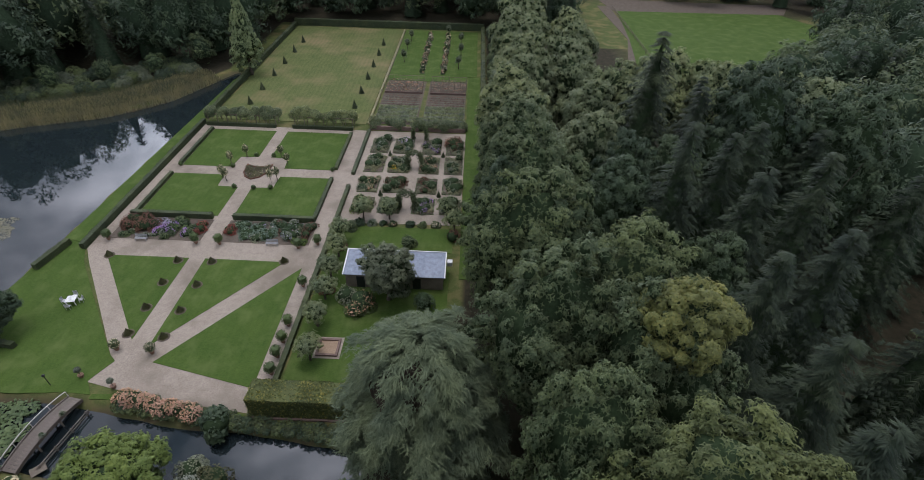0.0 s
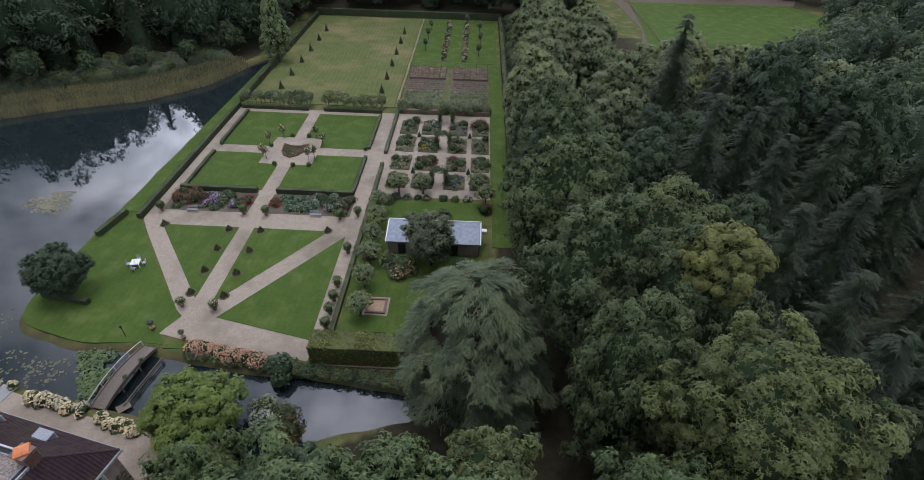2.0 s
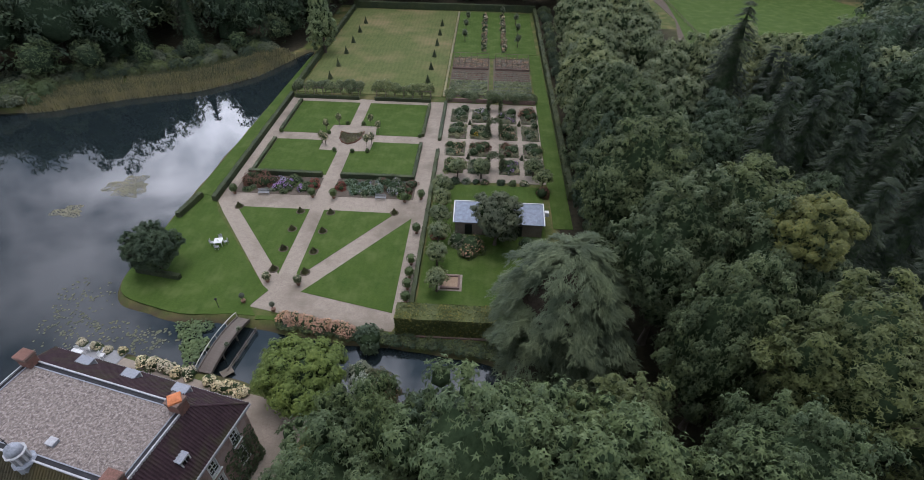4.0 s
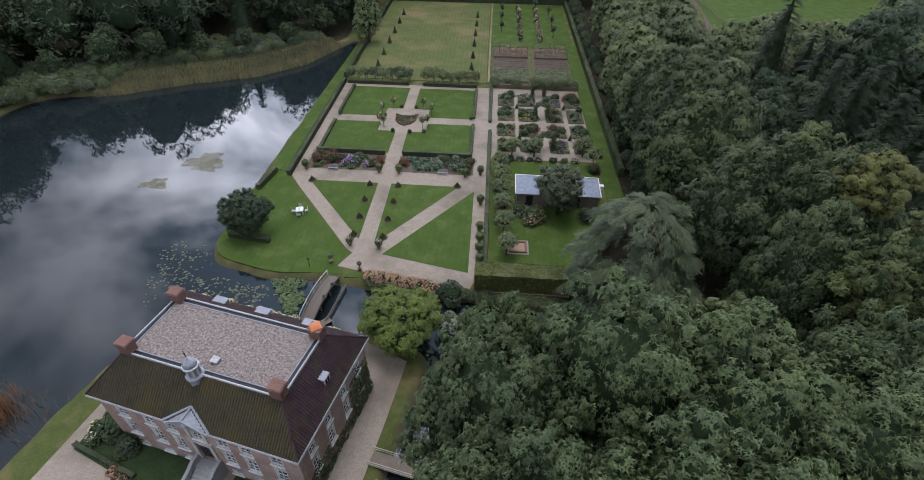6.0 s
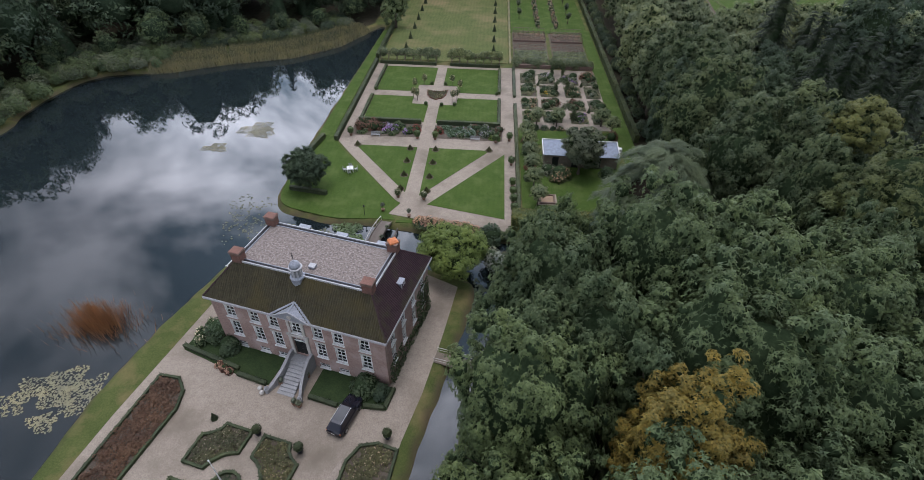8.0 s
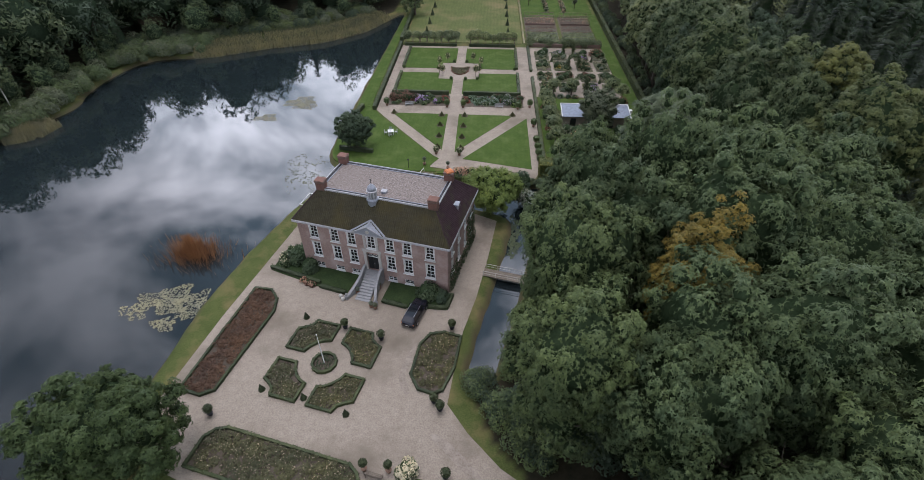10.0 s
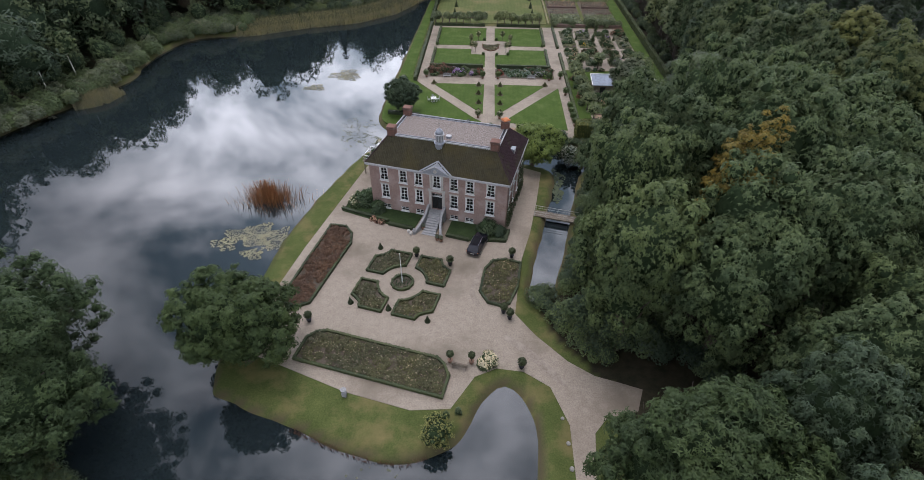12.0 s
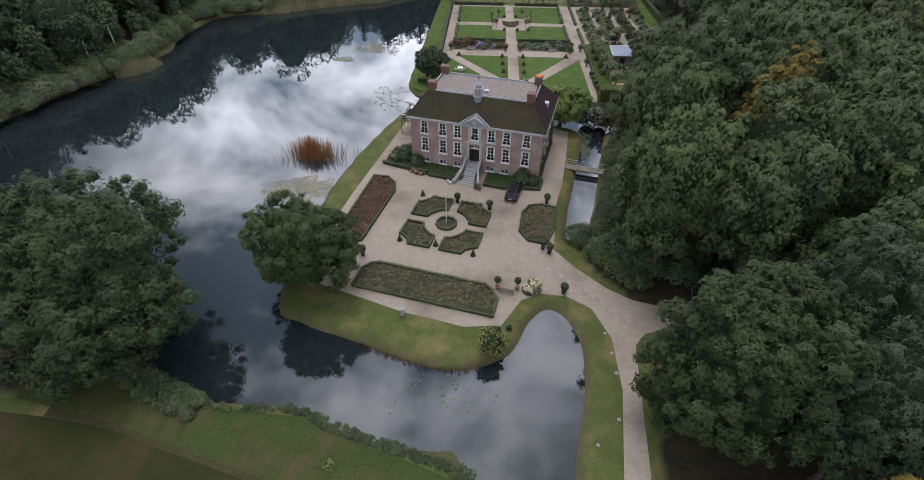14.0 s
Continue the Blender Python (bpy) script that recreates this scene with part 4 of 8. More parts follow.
larch.matrix_basis = pose(20.6, -103.0, 0)
yellow_oak = broadleaf("oak_tree", "oak with yellowing upper crown", 51, 3.3, 25.4, 17.5, L_YELLOW, 4000, 0.38, 4, 34)
yellow_oak.matrix_basis = pose(54.0, -28.4, 0)
young_oak = broadleaf("oak_tree", "smaller oak with light olive crown beside the cedar", 54, 3.7, 21.6, 6.0, L_OLIVE, 5000, 0.32, 4, 44)
young_oak.matrix_basis = pose(35.6, -45.2, 0)
olive_oak = broadleaf("oak_tree", "broad rounded oak with lighter olive crown", 53, 6.6, 26.0, 10.0, L_OLIVE, 11000, 0.34, 4, 80)
olive_oak.matrix_basis = pose(53.2, -41.2, 0)
beech = broadleaf("beech_tree", "beech turning orange and yellow in autumn", 52, 4.2, 26.5, 8.0, L_ORANGE, 8000, 0.3, 4, 84, lump=0.3)
beech.matrix_basis = pose(24.8, -67.5, 0)


def cedar_sprays(seed, height, radius):
    """Arching boughs in an umbrella, each hung with fans of fine needle sprays; the brown inside shows below."""
    rng = np.random.default_rng(seed)
    up = np.array([0, 0, 1.0])
    out = []
    for k in range(104):
        f = (k + 0.5) / 104
        a = k * 2.39996 + rng.normal() * 0.2
        d, e = np.array([math.cos(a), math.sin(a), 0]), np.array([-math.sin(a), math.cos(a), 0])
        L = radius * (0.42 + 0.58 * math.sqrt(1 - f * f)) * rng.uniform(0.75, 1.12)
        z0 = height * (0.3 + 0.62 * f)
        lift, sag = rng.uniform(0.5, 0.9) * (0.4 + f), rng.uniform(0.28, 0.42) * L
        n = int(L * 11)
        u = rng.uniform(0.3 if f < 0.75 else 0.0, 1.0, n) ** 0.8
        spread = rng.normal(size=n) * 0.105 * L * (1.1 - 0.4 * u)
        P = d * (L * u)[:, None] + e * spread[:, None] + up * (z0 + lift * L * 0.4 * u - sag * u ** 2.2 * 1.7 - np.abs(spread) * 0.3)[:, None]
        for j in range(6):
            t = rng.uniform(-1.1, 1.1, (n, 1))
            w = unit(d * np.cos(t) + e * np.sin(t) - up * (0.15 + 0.75 * u[:, None] * rng.random((n, 1))))
            g = unit(np.cross(w, up))
            o = P + rng.normal(size=(n, 3)) * 0.14
            ln = rng.uniform(0.45, 1.0, (n, 1))
            out.append(np.stack([o + g * 0.06, o + w * ln, o - g * 0.06], 1))
            q = o + w * ln * rng.uniform(0.3, 0.7, (n, 1))
            w2 = unit(w * 0.6 + g * rng.choice([-1.0, 1.0], (n, 1)))
            g2 = unit(np.cross(w2, up))
            out.append(np.stack([q + g2 * 0.035, q + w2 * 0.38, q - g2 * 0.035], 1))
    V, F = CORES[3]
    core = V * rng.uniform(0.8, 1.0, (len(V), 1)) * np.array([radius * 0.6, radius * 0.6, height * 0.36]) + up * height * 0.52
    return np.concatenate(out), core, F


cedar = tagged(new("cedar_tree"), "large grey-green cedar with feathery hanging boughs", "conifer")
part("trunk", trunk_bm(5, 4, 0.5, 4, 16), M_BARK, cedar)
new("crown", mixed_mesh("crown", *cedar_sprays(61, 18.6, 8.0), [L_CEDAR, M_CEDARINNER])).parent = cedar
cedar.matrix_basis = pose(34.8, -27.0, 0)

solo = [
    ("lime_tree", "round dark-leaved tree on the lake point", 71, 4.2, 7.6, 0.2, L_DEEP, 8000, 0.25, 4, 90, -17.4, -14.6),
    ("chestnut_tree", "dense green chestnut at the forecourt's corner", 72, 5.8, 12.6, 0.0, L_FRESH, 11000, 0.36, 4, 70, -25.8, -76.6),
    ("oak_tree", "broad oak whose boughs hang low over the drive", 77, 6.8, 20.0, 0.4, L_FRESH, 15000, 0.4, 4, 84, 15.2, -92.4),
    ("chestnut_tree", "big spreading chestnut on the near bank", 73, 11.0, 17.5, 0.2, L_NEARCHESTNUT, 34000, 0.31, 4, 150, -45.2, -85.2),
    ("magnolia_tree", "bright green magnolia beside the house", 74, 4.3, 7.0, 0.5, L_MAGNOLIA, 8000, 0.32, 4, 40, 7.8, -33.2),
    ("walnut_tree", "small green tree before the garden shed", 75, 3.7, 8.8, 1.0, L_LIME, 5000, 0.3, 4, 40, 28.3, -6.4),
]
for nm, lb, sd, r, h, b0, mt, cl, sz, lv, bo, x, y in solo:
    broadleaf(nm, lb, sd, r, h, b0, mt, cl, sz, lv, bo, low=-0.85, lump=0.16 if nm == "lime_tree" else 0.34).matrix_basis = pose(x, y, 0)

# tall upright poplar at the lake's end
pop = tagged(new("poplar_tree"), "tall upright poplar at the end of the lake", "tree")
bm = bmesh.new()
limb(bm, (0, 0, -0.3), (0, 0, 16), 0.4, 0.05, 8)
part("trunk", bm, M_BARK, pop)
pq, pv, pf = crown_parts(76, 5.0, 20.0, 0.4, 6500, 0.46, 4, 70, -0.95, 0.3)
for arr in (pq, pv):
    arr[..., :2] *= (1.15 - 0.95 * np.clip(arr[..., 2:] / 20.0, 0, 1))
new("crown", mixed_mesh("crown", pq, pv, pf, [L_POPLAR, L_SHADEHULL])).parent = pop
pop.matrix_basis = pose(-16.6, 69.5, 0)


# far woods: one coarse mass a side
def far_wood(name, label, spots, mats, seed):
    rng = np.random.default_rng(seed)
    protos = [crown_parts(seed + k, 4.9, 15, 0.4, 850, 0.8, 2, 22, low=-0.7, lump=0.36, fine=2) for k in range(3)]
    sp = spruce_quads(seed + 9, 17, 4.2, 20, 10, 0.03, 0.85, 1.1)
    proto_s = (sp, *cone_core(17, 2.6, 0.03))
    for j, mat in enumerate(mats):
        qs, vs, fs, at = [], [], [], 0
        for k, (x, y, h) in enumerate(spots):
            if k % len(mats) != j:
                continue
            Q, V, F = proto_s if mat is L_SPRUCE else protos[rng.integers(3)]
            a = rng.uniform(0, 6.28)
            R = np.array([[math.cos(a), -math.sin(a), 0], [math.sin(a), math.cos(a), 0], [0, 0, 1]])
            s = h / (17 if mat is L_SPRUCE else 15)
            scl = np.array([s * rng.uniform(0.85, 1.1)] * 2 + [s])
            qs.append((Q @ R.T) * scl + np.array([x, y, 0]))
            vs.append((V @ R.T) * scl + np.array([x, y, 0]))
            fs.append(F + at)
            at += len(V)
        tagged(new(name, mixed_mesh(name, np.concatenate(qs), np.concatenate(vs), np.concatenate(fs), [mat, L_FARSHADEHULL])), label, "woodland", kind="stuff")


def spots_in(poly, step, seed, hmin, hmax, clear=None):
    rng = np.random.default_rng(seed)
    xs, ys = [p[0] for p in poly], [p[1] for p in poly]
    G = np.array([(x + rng.uniform(-0.4, 0.4) * step, y + rng.uniform(-0.4, 0.4) * step) for x in np.arange(min(xs), max(xs), step) for y in np.arange(min(ys), max(ys), step)])
    G = G[inside(G, poly)]
    if clear:
        G = G[~inside(G, clear)]
    return [(x, y, rng.uniform(hmin, hmax)) for x, y in G]


FIELD = [(62, 42), (84, 34), (160, 120), (160, 170), (75, 170)]
WEST = [(-24, 84), (-31, 73), (-45, 66), (-60, 57), (-77, 45), (-91, 36), (-91, 3), (-97, -27), (-101, -60), (-104, -90), (-150, -90), (-155, 60), (-110, 110), (-60, 125), (-22, 135)]
far_wood("far_wood", "dark mixed woodland beyond the lake", spots_in(WEST, 8.5, 5, 18, 27), [L_DEEP, L_SPRUCE, L_OAK, L_DEEP], 81)
far_wood("far_wood", "lower trees at the edge of the west wood", [(x, y, random.Random(int(x * 7 + y)).uniform(6, 11)) for x, y in ((-90, 26), (-89, 19), (-91, 11), (-90, 4), (-93, -3), (-93, -9), (-95, -15), (-96, -21), (-97, -27), (-99, -34), (-100, -41), (-101, -49), (-82, 36), (-73, 43), (-65, 48), (-56, 54), (-47, 60), (-38, 66), (-30, 74), (-92, 30))], [L_OAK, L_CHESTNUT], 86)
NORTH = [(-22, 117), (45, 117), (66, 100), (74, 160), (40, 190), (-60, 190), (-60, 140), (-22, 135)]
far_wood("far_wood", "dark woodland behind the walled garden", spots_in(NORTH, 8.5, 6, 14, 22, FIELD), [L_DEEP, L_OAK, L_SPRUCE], 82)
EAST = [(64, 60), (84, 44), (92, 20), (92, -30), (78, -50), (60, -80), (50, -104), (90, -120), (150, -60), (165, 60), (160, 112), (120, 92), (95, 84), (76, 96)]
far_wood("far_wood", "dark spruce and oak wood east of the garden", spots_in(EAST, 9, 7, 15, 22, FIELD), [L_SPRUCE, L_DEEP, L_OAK], 83)
BACK = [(70, 165), (160, 150), (200, 115), (260, 150), (230, 240), (60, 240)]
far_wood("far_wood", "woodland beyond the bright field", spots_in(BACK, 11, 8, 15, 20), [L_DEEP, L_SPRUCE], 84)


# ---- the house ----
house = tagged(new("manor_house"), "red brick manor house with mossy hipped roof", "house")
house.matrix_basis = HM
WX, WY, WT, WZ = 10.3, 6.35, 0.45, 7.75


def wall_panel(length, height, thick, holes):
    """An upright wall along x, its outer face at y = 0 looking to -y, with through openings (x0, x1, z0, z1)."""
    xs = sorted({-length / 2, length / 2, *[h[0] for h in holes], *[h[1] for h in holes]})
    zs = sorted({0.0, height, *[h[2] for h in holes], *[h[3] for h in holes]})
    bm = bmesh.new()

    def solid(i, j):
        if not (0 <= i < len(xs) - 1 and 0 <= j < len(zs) - 1):
            return False
        cx, cz = (xs[i] + xs[i + 1]) / 2, (zs[j] + zs[j + 1]) / 2
        return not any(h[0] < cx < h[1] and h[2] < cz < h[3] for h in holes)

    def quad(*p):
        bm.faces.new([bm.verts.new(v) for v in p])

    for i in range(len(xs) - 1):
        for j in range(len(zs) - 1):
            if not solid(i, j):
                continue
            a, b, c, d = xs[i], xs[i + 1], zs[j], zs[j + 1]
            quad((a, 0, c), (b, 0, c), (b, 0, d), (a, 0, d))
            quad((b, thick, c), (a, thick, c), (a, thick, d), (b, thick, d))
            if not solid(i - 1, j):
                quad((a, thick, c), (a, 0, c), (a, 0, d), (a, thick, d))
            if not solid(i + 1, j):
                quad((b, 0, c), (b, thick, c), (b, thick, d), (b, 0, d))
            if not solid(i, j - 1):
                quad((a, thick, c), (b, thick, c), (b, 0, c), (a, 0, c))
            if not solid(i, j + 1):
                quad((a, 0, d), (b, 0, d), (b, thick, d), (a, thick, d))
    bmesh.ops.remove_doubles(bm, verts=bm.verts, dist=0.001)
    return bm


BAYS = (-8.08, -5.12, -2.74, 0.0, 2.57, 4.93, 7.95)
FRONT = [(x - 0.65, x + 0.65, 5.2, 7.3) for x in BAYS] + [(x - 0.66, x + 0.66, 2.1, 4.45) for x in BAYS if x] + [(x - 0.62, x + 0.62, 0.2, 0.95) for x in BAYS if x] + [(-0.8, 0.8, 1.55, 4.3)]
SIDE = [(x - 0.55, x + 0.55, 5.2, 7.25) for x in (-4.4, -1.5, 1.5, 4.4)] + [(x - 0.55, x + 0.55, 2.1, 4.4) for x in (-4.4, -1.5, 1.5, 4.4)]
sides = [("front_wall", 2 * WX, FRONT, pose(0, -WY, 0)), ("back_wall", 2 * WX, FRONT, pose(0, WY, 0, 0, 0, 180)),
         ("side_wall", 2 * WY - 2 * WT, SIDE, pose(WX, 0, 0, 0, 0, 90)), ("side_wall", 2 * WY - 2 * WT, SIDE, pose(-WX, 0, 0, 0, 0, -90))]


def window_part(parent, m, x0, x1, z0, z1, cols=2, rows=4):
    """A white sash window: frame with glazing bars, panes and a sill."""
    w, h = x1 - x0, z1 - z0
    e = 0.09 if h > 1 else 0.06
    xc, zc = (x0 + x1) / 2, (z0 + z1) / 2
    win = part("window", box_bm([(x0 + e / 2, 0.1, zc, e, 0.14, h), (x1 - e / 2, 0.1, zc, e, 0.14, h), (xc, 0.1, z1 - e / 2, w - 2 * e, 0.14, e), (xc, 0.1, z0 + e / 2, w - 2 * e, 0.14, e)]), M_WHITE, parent)
    win.matrix_local = m
    bars = [(xc, 0.12, zc, 0.05, 0.06, h - 2 * e)]
    for r in range(1, rows):
        zz = z0 + h * r / rows
        thick = 0.08 if r == rows // 2 and rows > 2 else 0.03
        bars += [(xc + sx * (w / 4 - 0.02), 0.122, zz, w / 2 - e - 0.05, 0.05, thick) for sx in (-1, 1)]
    part("glazing_bar", box_bm(bars), M_WHITE, win)
    part("pane", box_bm([(xc, 0.17, zc, w - 0.06, 0.012, h - 0.06)]), M_GLASS, win, "dark reflecting glass")
    part("sill", box_bm([(xc, -0.03, z0 - 0.06, w + 0.16, 0.22, 0.12)], 0.015), M_WHITE, win)
    if h > 1.5:
        part("lintel", box_bm([(xc, -0.012, z1 + 0.11, w + 0.1, 0.05, 0.2)]), M_STONE, win)
        for xx in (x0 + 0.17, x1 - 0.17):
            part("curtain", box_bm([(xx, 0.155, zc + 0.25, 0.13, 0.01, h - 0.8)]), M_WHITE, win, "white curtain behind the glass")
    return win


for nm, ln, holes, m in sides:
    wl_ob = part(nm, wall_panel(ln, WZ, WT, holes), M_BRICK, house)
    wl_ob.matrix_local = m
    for h in holes:
        if h == (-0.8, 0.8, 1.55, 4.3):
            continue
        window_part(house, m, *h, rows=2 if h[3] - h[2] < 1 else 4)
part("floor", box_bm([(0, 0, 1.42, 2 * WX - 2 * WT, 2 * WY - 2 * WT, 0.2), (0, 0, 4.9, 2 * WX - 2 * WT, 2 * WY - 2 * WT, 0.2)]), M_WOOD, house)

# cornice, roof slopes with tile ribs, flat roof
EX, EY, EZ, TX, TY, TZ = 10.75, 6.8, 7.75, 7.95, 3.45, 11.15
part("cornice", box_bm([(0, -EY + 0.2, EZ + 0.06, 2 * EX, 0.42, 0.34), (0, EY - 0.2, EZ + 0.06, 2 * EX, 0.42, 0.34), (-EX + 0.2, 0, EZ + 0.06, 0.42, 2 * EY - 0.82, 0.34), (EX - 0.2, 0, EZ + 0.06, 0.42, 2 * EY - 0.82, 0.34)], 0.04), M_CORNICE, house, "grey-white moulded wooden cornice")


def slope(name, half_eave, half_top, run_out, run_in, mat, angle):
    """One hipped slope facing -y before it is turned, with upright tile ribs and stepped courses."""
    n = int(half_eave * 2 / 0.26)
    pitch = 2 * half_eave / n
    L = math.hypot(run_out - run_in, TZ - EZ - 0.2)
    dy, dz = (run_out - run_in) / L, (TZ - EZ - 0.2) / L
    up = np.array([0, dy, dz])
    nr = np.array([0, -dz, dy])
    o = np.array([0, -run_out, EZ + 0.22])
    V, F = [], []
    courses = int(L / 0.33)
    prof = ((0.0, 0.0), (0.3, 0.0), (0.46, 0.06), (0.74, 0.07), (0.94, 0.03), (1.0, 0.0))
    for i in range(n):
        u0 = -half_eave + i * pitch
        uc = u0 + pitch / 2
        slack = half_eave - abs(uc)
        vmax = L if half_eave == half_top or abs(uc) <= half_top else L * slack / (half_eave - half_top)
        m = max(1, int(courses * vmax / L))
        for c in range(m):
            v0, v1 = vmax * c / m, vmax * (c + 1) / m
            k = len(V)
            for fu, fh in prof:
                x = u0 + fu * pitch
                V.append(o + np.array([x, 0, 0]) + up * v0 + nr * (fh + 0.05))
                V.append(o + np.array([x, 0, 0]) + up * v1 + nr * (fh + 0.012))
            for j in range(len(prof) - 1):
                F.append((k + 2 * j, k + 2 * j + 2, k + 2 * j + 3, k + 2 * j + 1))
    k = len(V)
    V += [o + np.array([-half_eave, 0, 0]), o + np.array([half_eave, 0, 0]), o + np.array([half_top, 0, 0]) + up * L, o + np.array([-half_top, 0, 0]) + up * L]
    F.append((k, k + 1, k + 2, k + 3))
    ob = link_mesh(name, V, F, mat, house)
    ob.matrix_local = pose(0, 0, 0, 0, 0, angle)


slope("roof", EX - 0.12, TX, EY - 0.12, TY, M_TILE_MOSS, 0)
slope("roof", EX - 0.12, TX, EY - 0.12, TY, M_TILE_BROWN, 180)
slope("roof", EY - 0.12, TY, EX - 0.12, TX, M_TILE_BROWN, 90)
slope("roof", EY - 0.12, TY, EX - 0.12, TX, M_TILE_BROWN, -90)
for sx in (-1, 1):
    for sy in (-1, 1):
        bm = bmesh.new()
        limb(bm, (sx * (EX - 0.1), sy * (EY - 0.1), EZ + 0.28), (sx * TX, sy * TY, TZ + 0.05), 0.11, 0.11, 6)
        part("hip_ridge", bm, M_TILE_BROWN, house)
part("flat_roof", box_bm([(0, 0, TZ - 0.06, 2 * TX - 0.8, 2 * TY - 0.8, 0.24)]), M_ROOFGRAVEL, house, "gravelled flat roof")
for sx, sy in ((0, -1), (0, 1), (-1, 0), (1, 0)):
    for nm_, off, wd, z0_, z1_, mt_, lb_ in (("roof_kerb", 0.06, 0.12, TZ - 0.12, TZ + 0.2, M_CORNICE, "pale lead-capped kerb"), ("gutter", -0.19, 0.36, TZ - 0.1, TZ + 0.06, M_IRON, "dark gutter strip inside the kerb"), ("inner_kerb", -0.4, 0.08, TZ - 0.1, TZ + 0.13, M_LEAD, "grey inner kerb")):
        if sy:
            bx_ = (0, sy * (TY + off), (z0_ + z1_) / 2, 2 * (TX + off) + wd, wd, z1_ - z0_)
        else:
            bx_ = (sx * (TX + off), 0, (z0_ + z1_) / 2, wd, 2 * (TY + off) - wd, z1_ - z0_)
        part(nm_, box_bm([bx_]), mt_, house, lb_)
for sx in (-1, 1):
    for sy in (-1, 1):
        ch = part("chimney", box_bm([(0, 0, 0.35, 1.15, 0.95, 2.1)], 0.02), M_CHIMNEYBRICK, house)
        ch.matrix_local = pose(sx * (TX - 0.35), sy * (TY - 0.25), TZ - 0.2)
        part("chimney_band", box_bm([(0, 0, 1.22, 1.28, 1.08, 0.12), (0, 0, 1.45, 1.35, 1.15, 0.1)], 0.015), M_PINKBRICK, ch)
        part("chimney_cap", box_bm([(0, 0, 1.53, 1.25, 1.05, 0.06)], 0.01) if not (sx > 0 and sy > 0) else lathe_bm([(0.72, 1.5), (0.68, 1.66), (0.4, 1.78), (0.05, 1.84)], 4), M_CHIMNEYBRICK if not (sx > 0 and sy > 0) else M_TERRACOTTA, ch, "" if not (sx > 0 and sy > 0) else "bright orange terracotta cap")

# entrance: stone surround, door, fanlight, pediment
part("door_surround", box_bm([(-1.0, -WY - 0.06, 3.12, 0.4, 0.16, 3.14), (1.0, -WY - 0.06, 3.12, 0.4, 0.16, 3.14), (0, -WY - 0.08, 4.86, 2.6, 0.24, 0.34), (-0.85, -WY - 0.05, 6.3, 0.34, 0.12, 2.3), (0.85, -WY - 0.05, 6.3, 0.34, 0.12, 2.3)], 0.02), M_STONE, house, "pale stone door and window surround")
door = part("door", box_bm([(-0.4, -WY + 0.2, 2.6, 0.74, 0.07, 2.08), (0.4, -WY + 0.2, 2.6, 0.74, 0.07, 2.08)], 0.01), M_DARKDOOR, house, "black double door")
part("door_panel", box_bm([(sx * 0.4, -WY + 0.16, z, 0.46, 0.03, h) for sx in (-1, 1) for z, h in ((2.05, 0.7), (3.05, 0.9))], 0.01), M_DARKDOOR, door)
part("door_knob", box_bm([(0.08, -WY + 0.14, 2.55, 0.06, 0.06, 0.06)], 0.02), M_STEEL, door)
fan = part("fanlight", box_bm([(0, -WY + 0.2, 4.0, 1.5, 0.03, 0.6)]), M_GLASS, house)
bm = box_bm([(0, -WY + 0.16, 3.71, 1.56, 0.08, 0.07), (0, -WY + 0.16, 4.27, 1.56, 0.08, 0.06)])
for k in range(7):
    a = math.pi * (k + 0.5) / 7
    limb(bm, (0, -WY + 0.16, 3.73), (0.72 * math.cos(a), -WY + 0.16, 3.75 + 0.52 * math.sin(a)), 0.025, 0.02, 4)
part("glazing_bar", bm, M_WHITE, fan)
bm = bmesh.new()
f_pts = [(-2.15, 7.9), (2.15, 7.9), (0, 9.08)]
fr = [bm.verts.new((x, -EY - 0.05, z)) for x, z in f_pts]
bk = [bm.verts.new((x * (0.9 if z > 9 else 1), -EY + (2.0 if z > 9 else 0.35), z)) for x, z in f_pts]
bm.faces.new(fr)
bm.faces.new(bk[::-1])
for k in range(3):
    j = (k + 1) % 3
    bm.faces.new((fr[j], fr[k], bk[k], bk[j]))
valley = bmesh.new()
for sx in (-1, 1):
    limb(valley, (sx * 2.3, -6.78, 8.04), (0, -5.45, 9.22), 0.12, 0.12, 6)
limb(valley, (0, -EY - 0.1, 9.12), (0, -5.4, 9.2), 0.1, 0.1, 6)
part("lead_flashing", valley, M_LEAD, house)
ped = part("pediment", bm, M_LEAD, house, "grey lead-covered pediment gable")
bm = bmesh.new()
for sx in (-1, 1):
    limb(bm, (sx * 2.25, -EY - 0.08, 7.92), (0, -EY - 0.08, 9.14), 0.06, 0.06, 5)
part("pediment_moulding", bm, M_CORNICE, ped)
part("roundel", lathe_bm([(0.26, 0), (0.26, 0.08), (0.2, 0.12)], 12), M_STONE, ped).matrix_local = pose(0, -EY - 0.05, 8.35, 90)

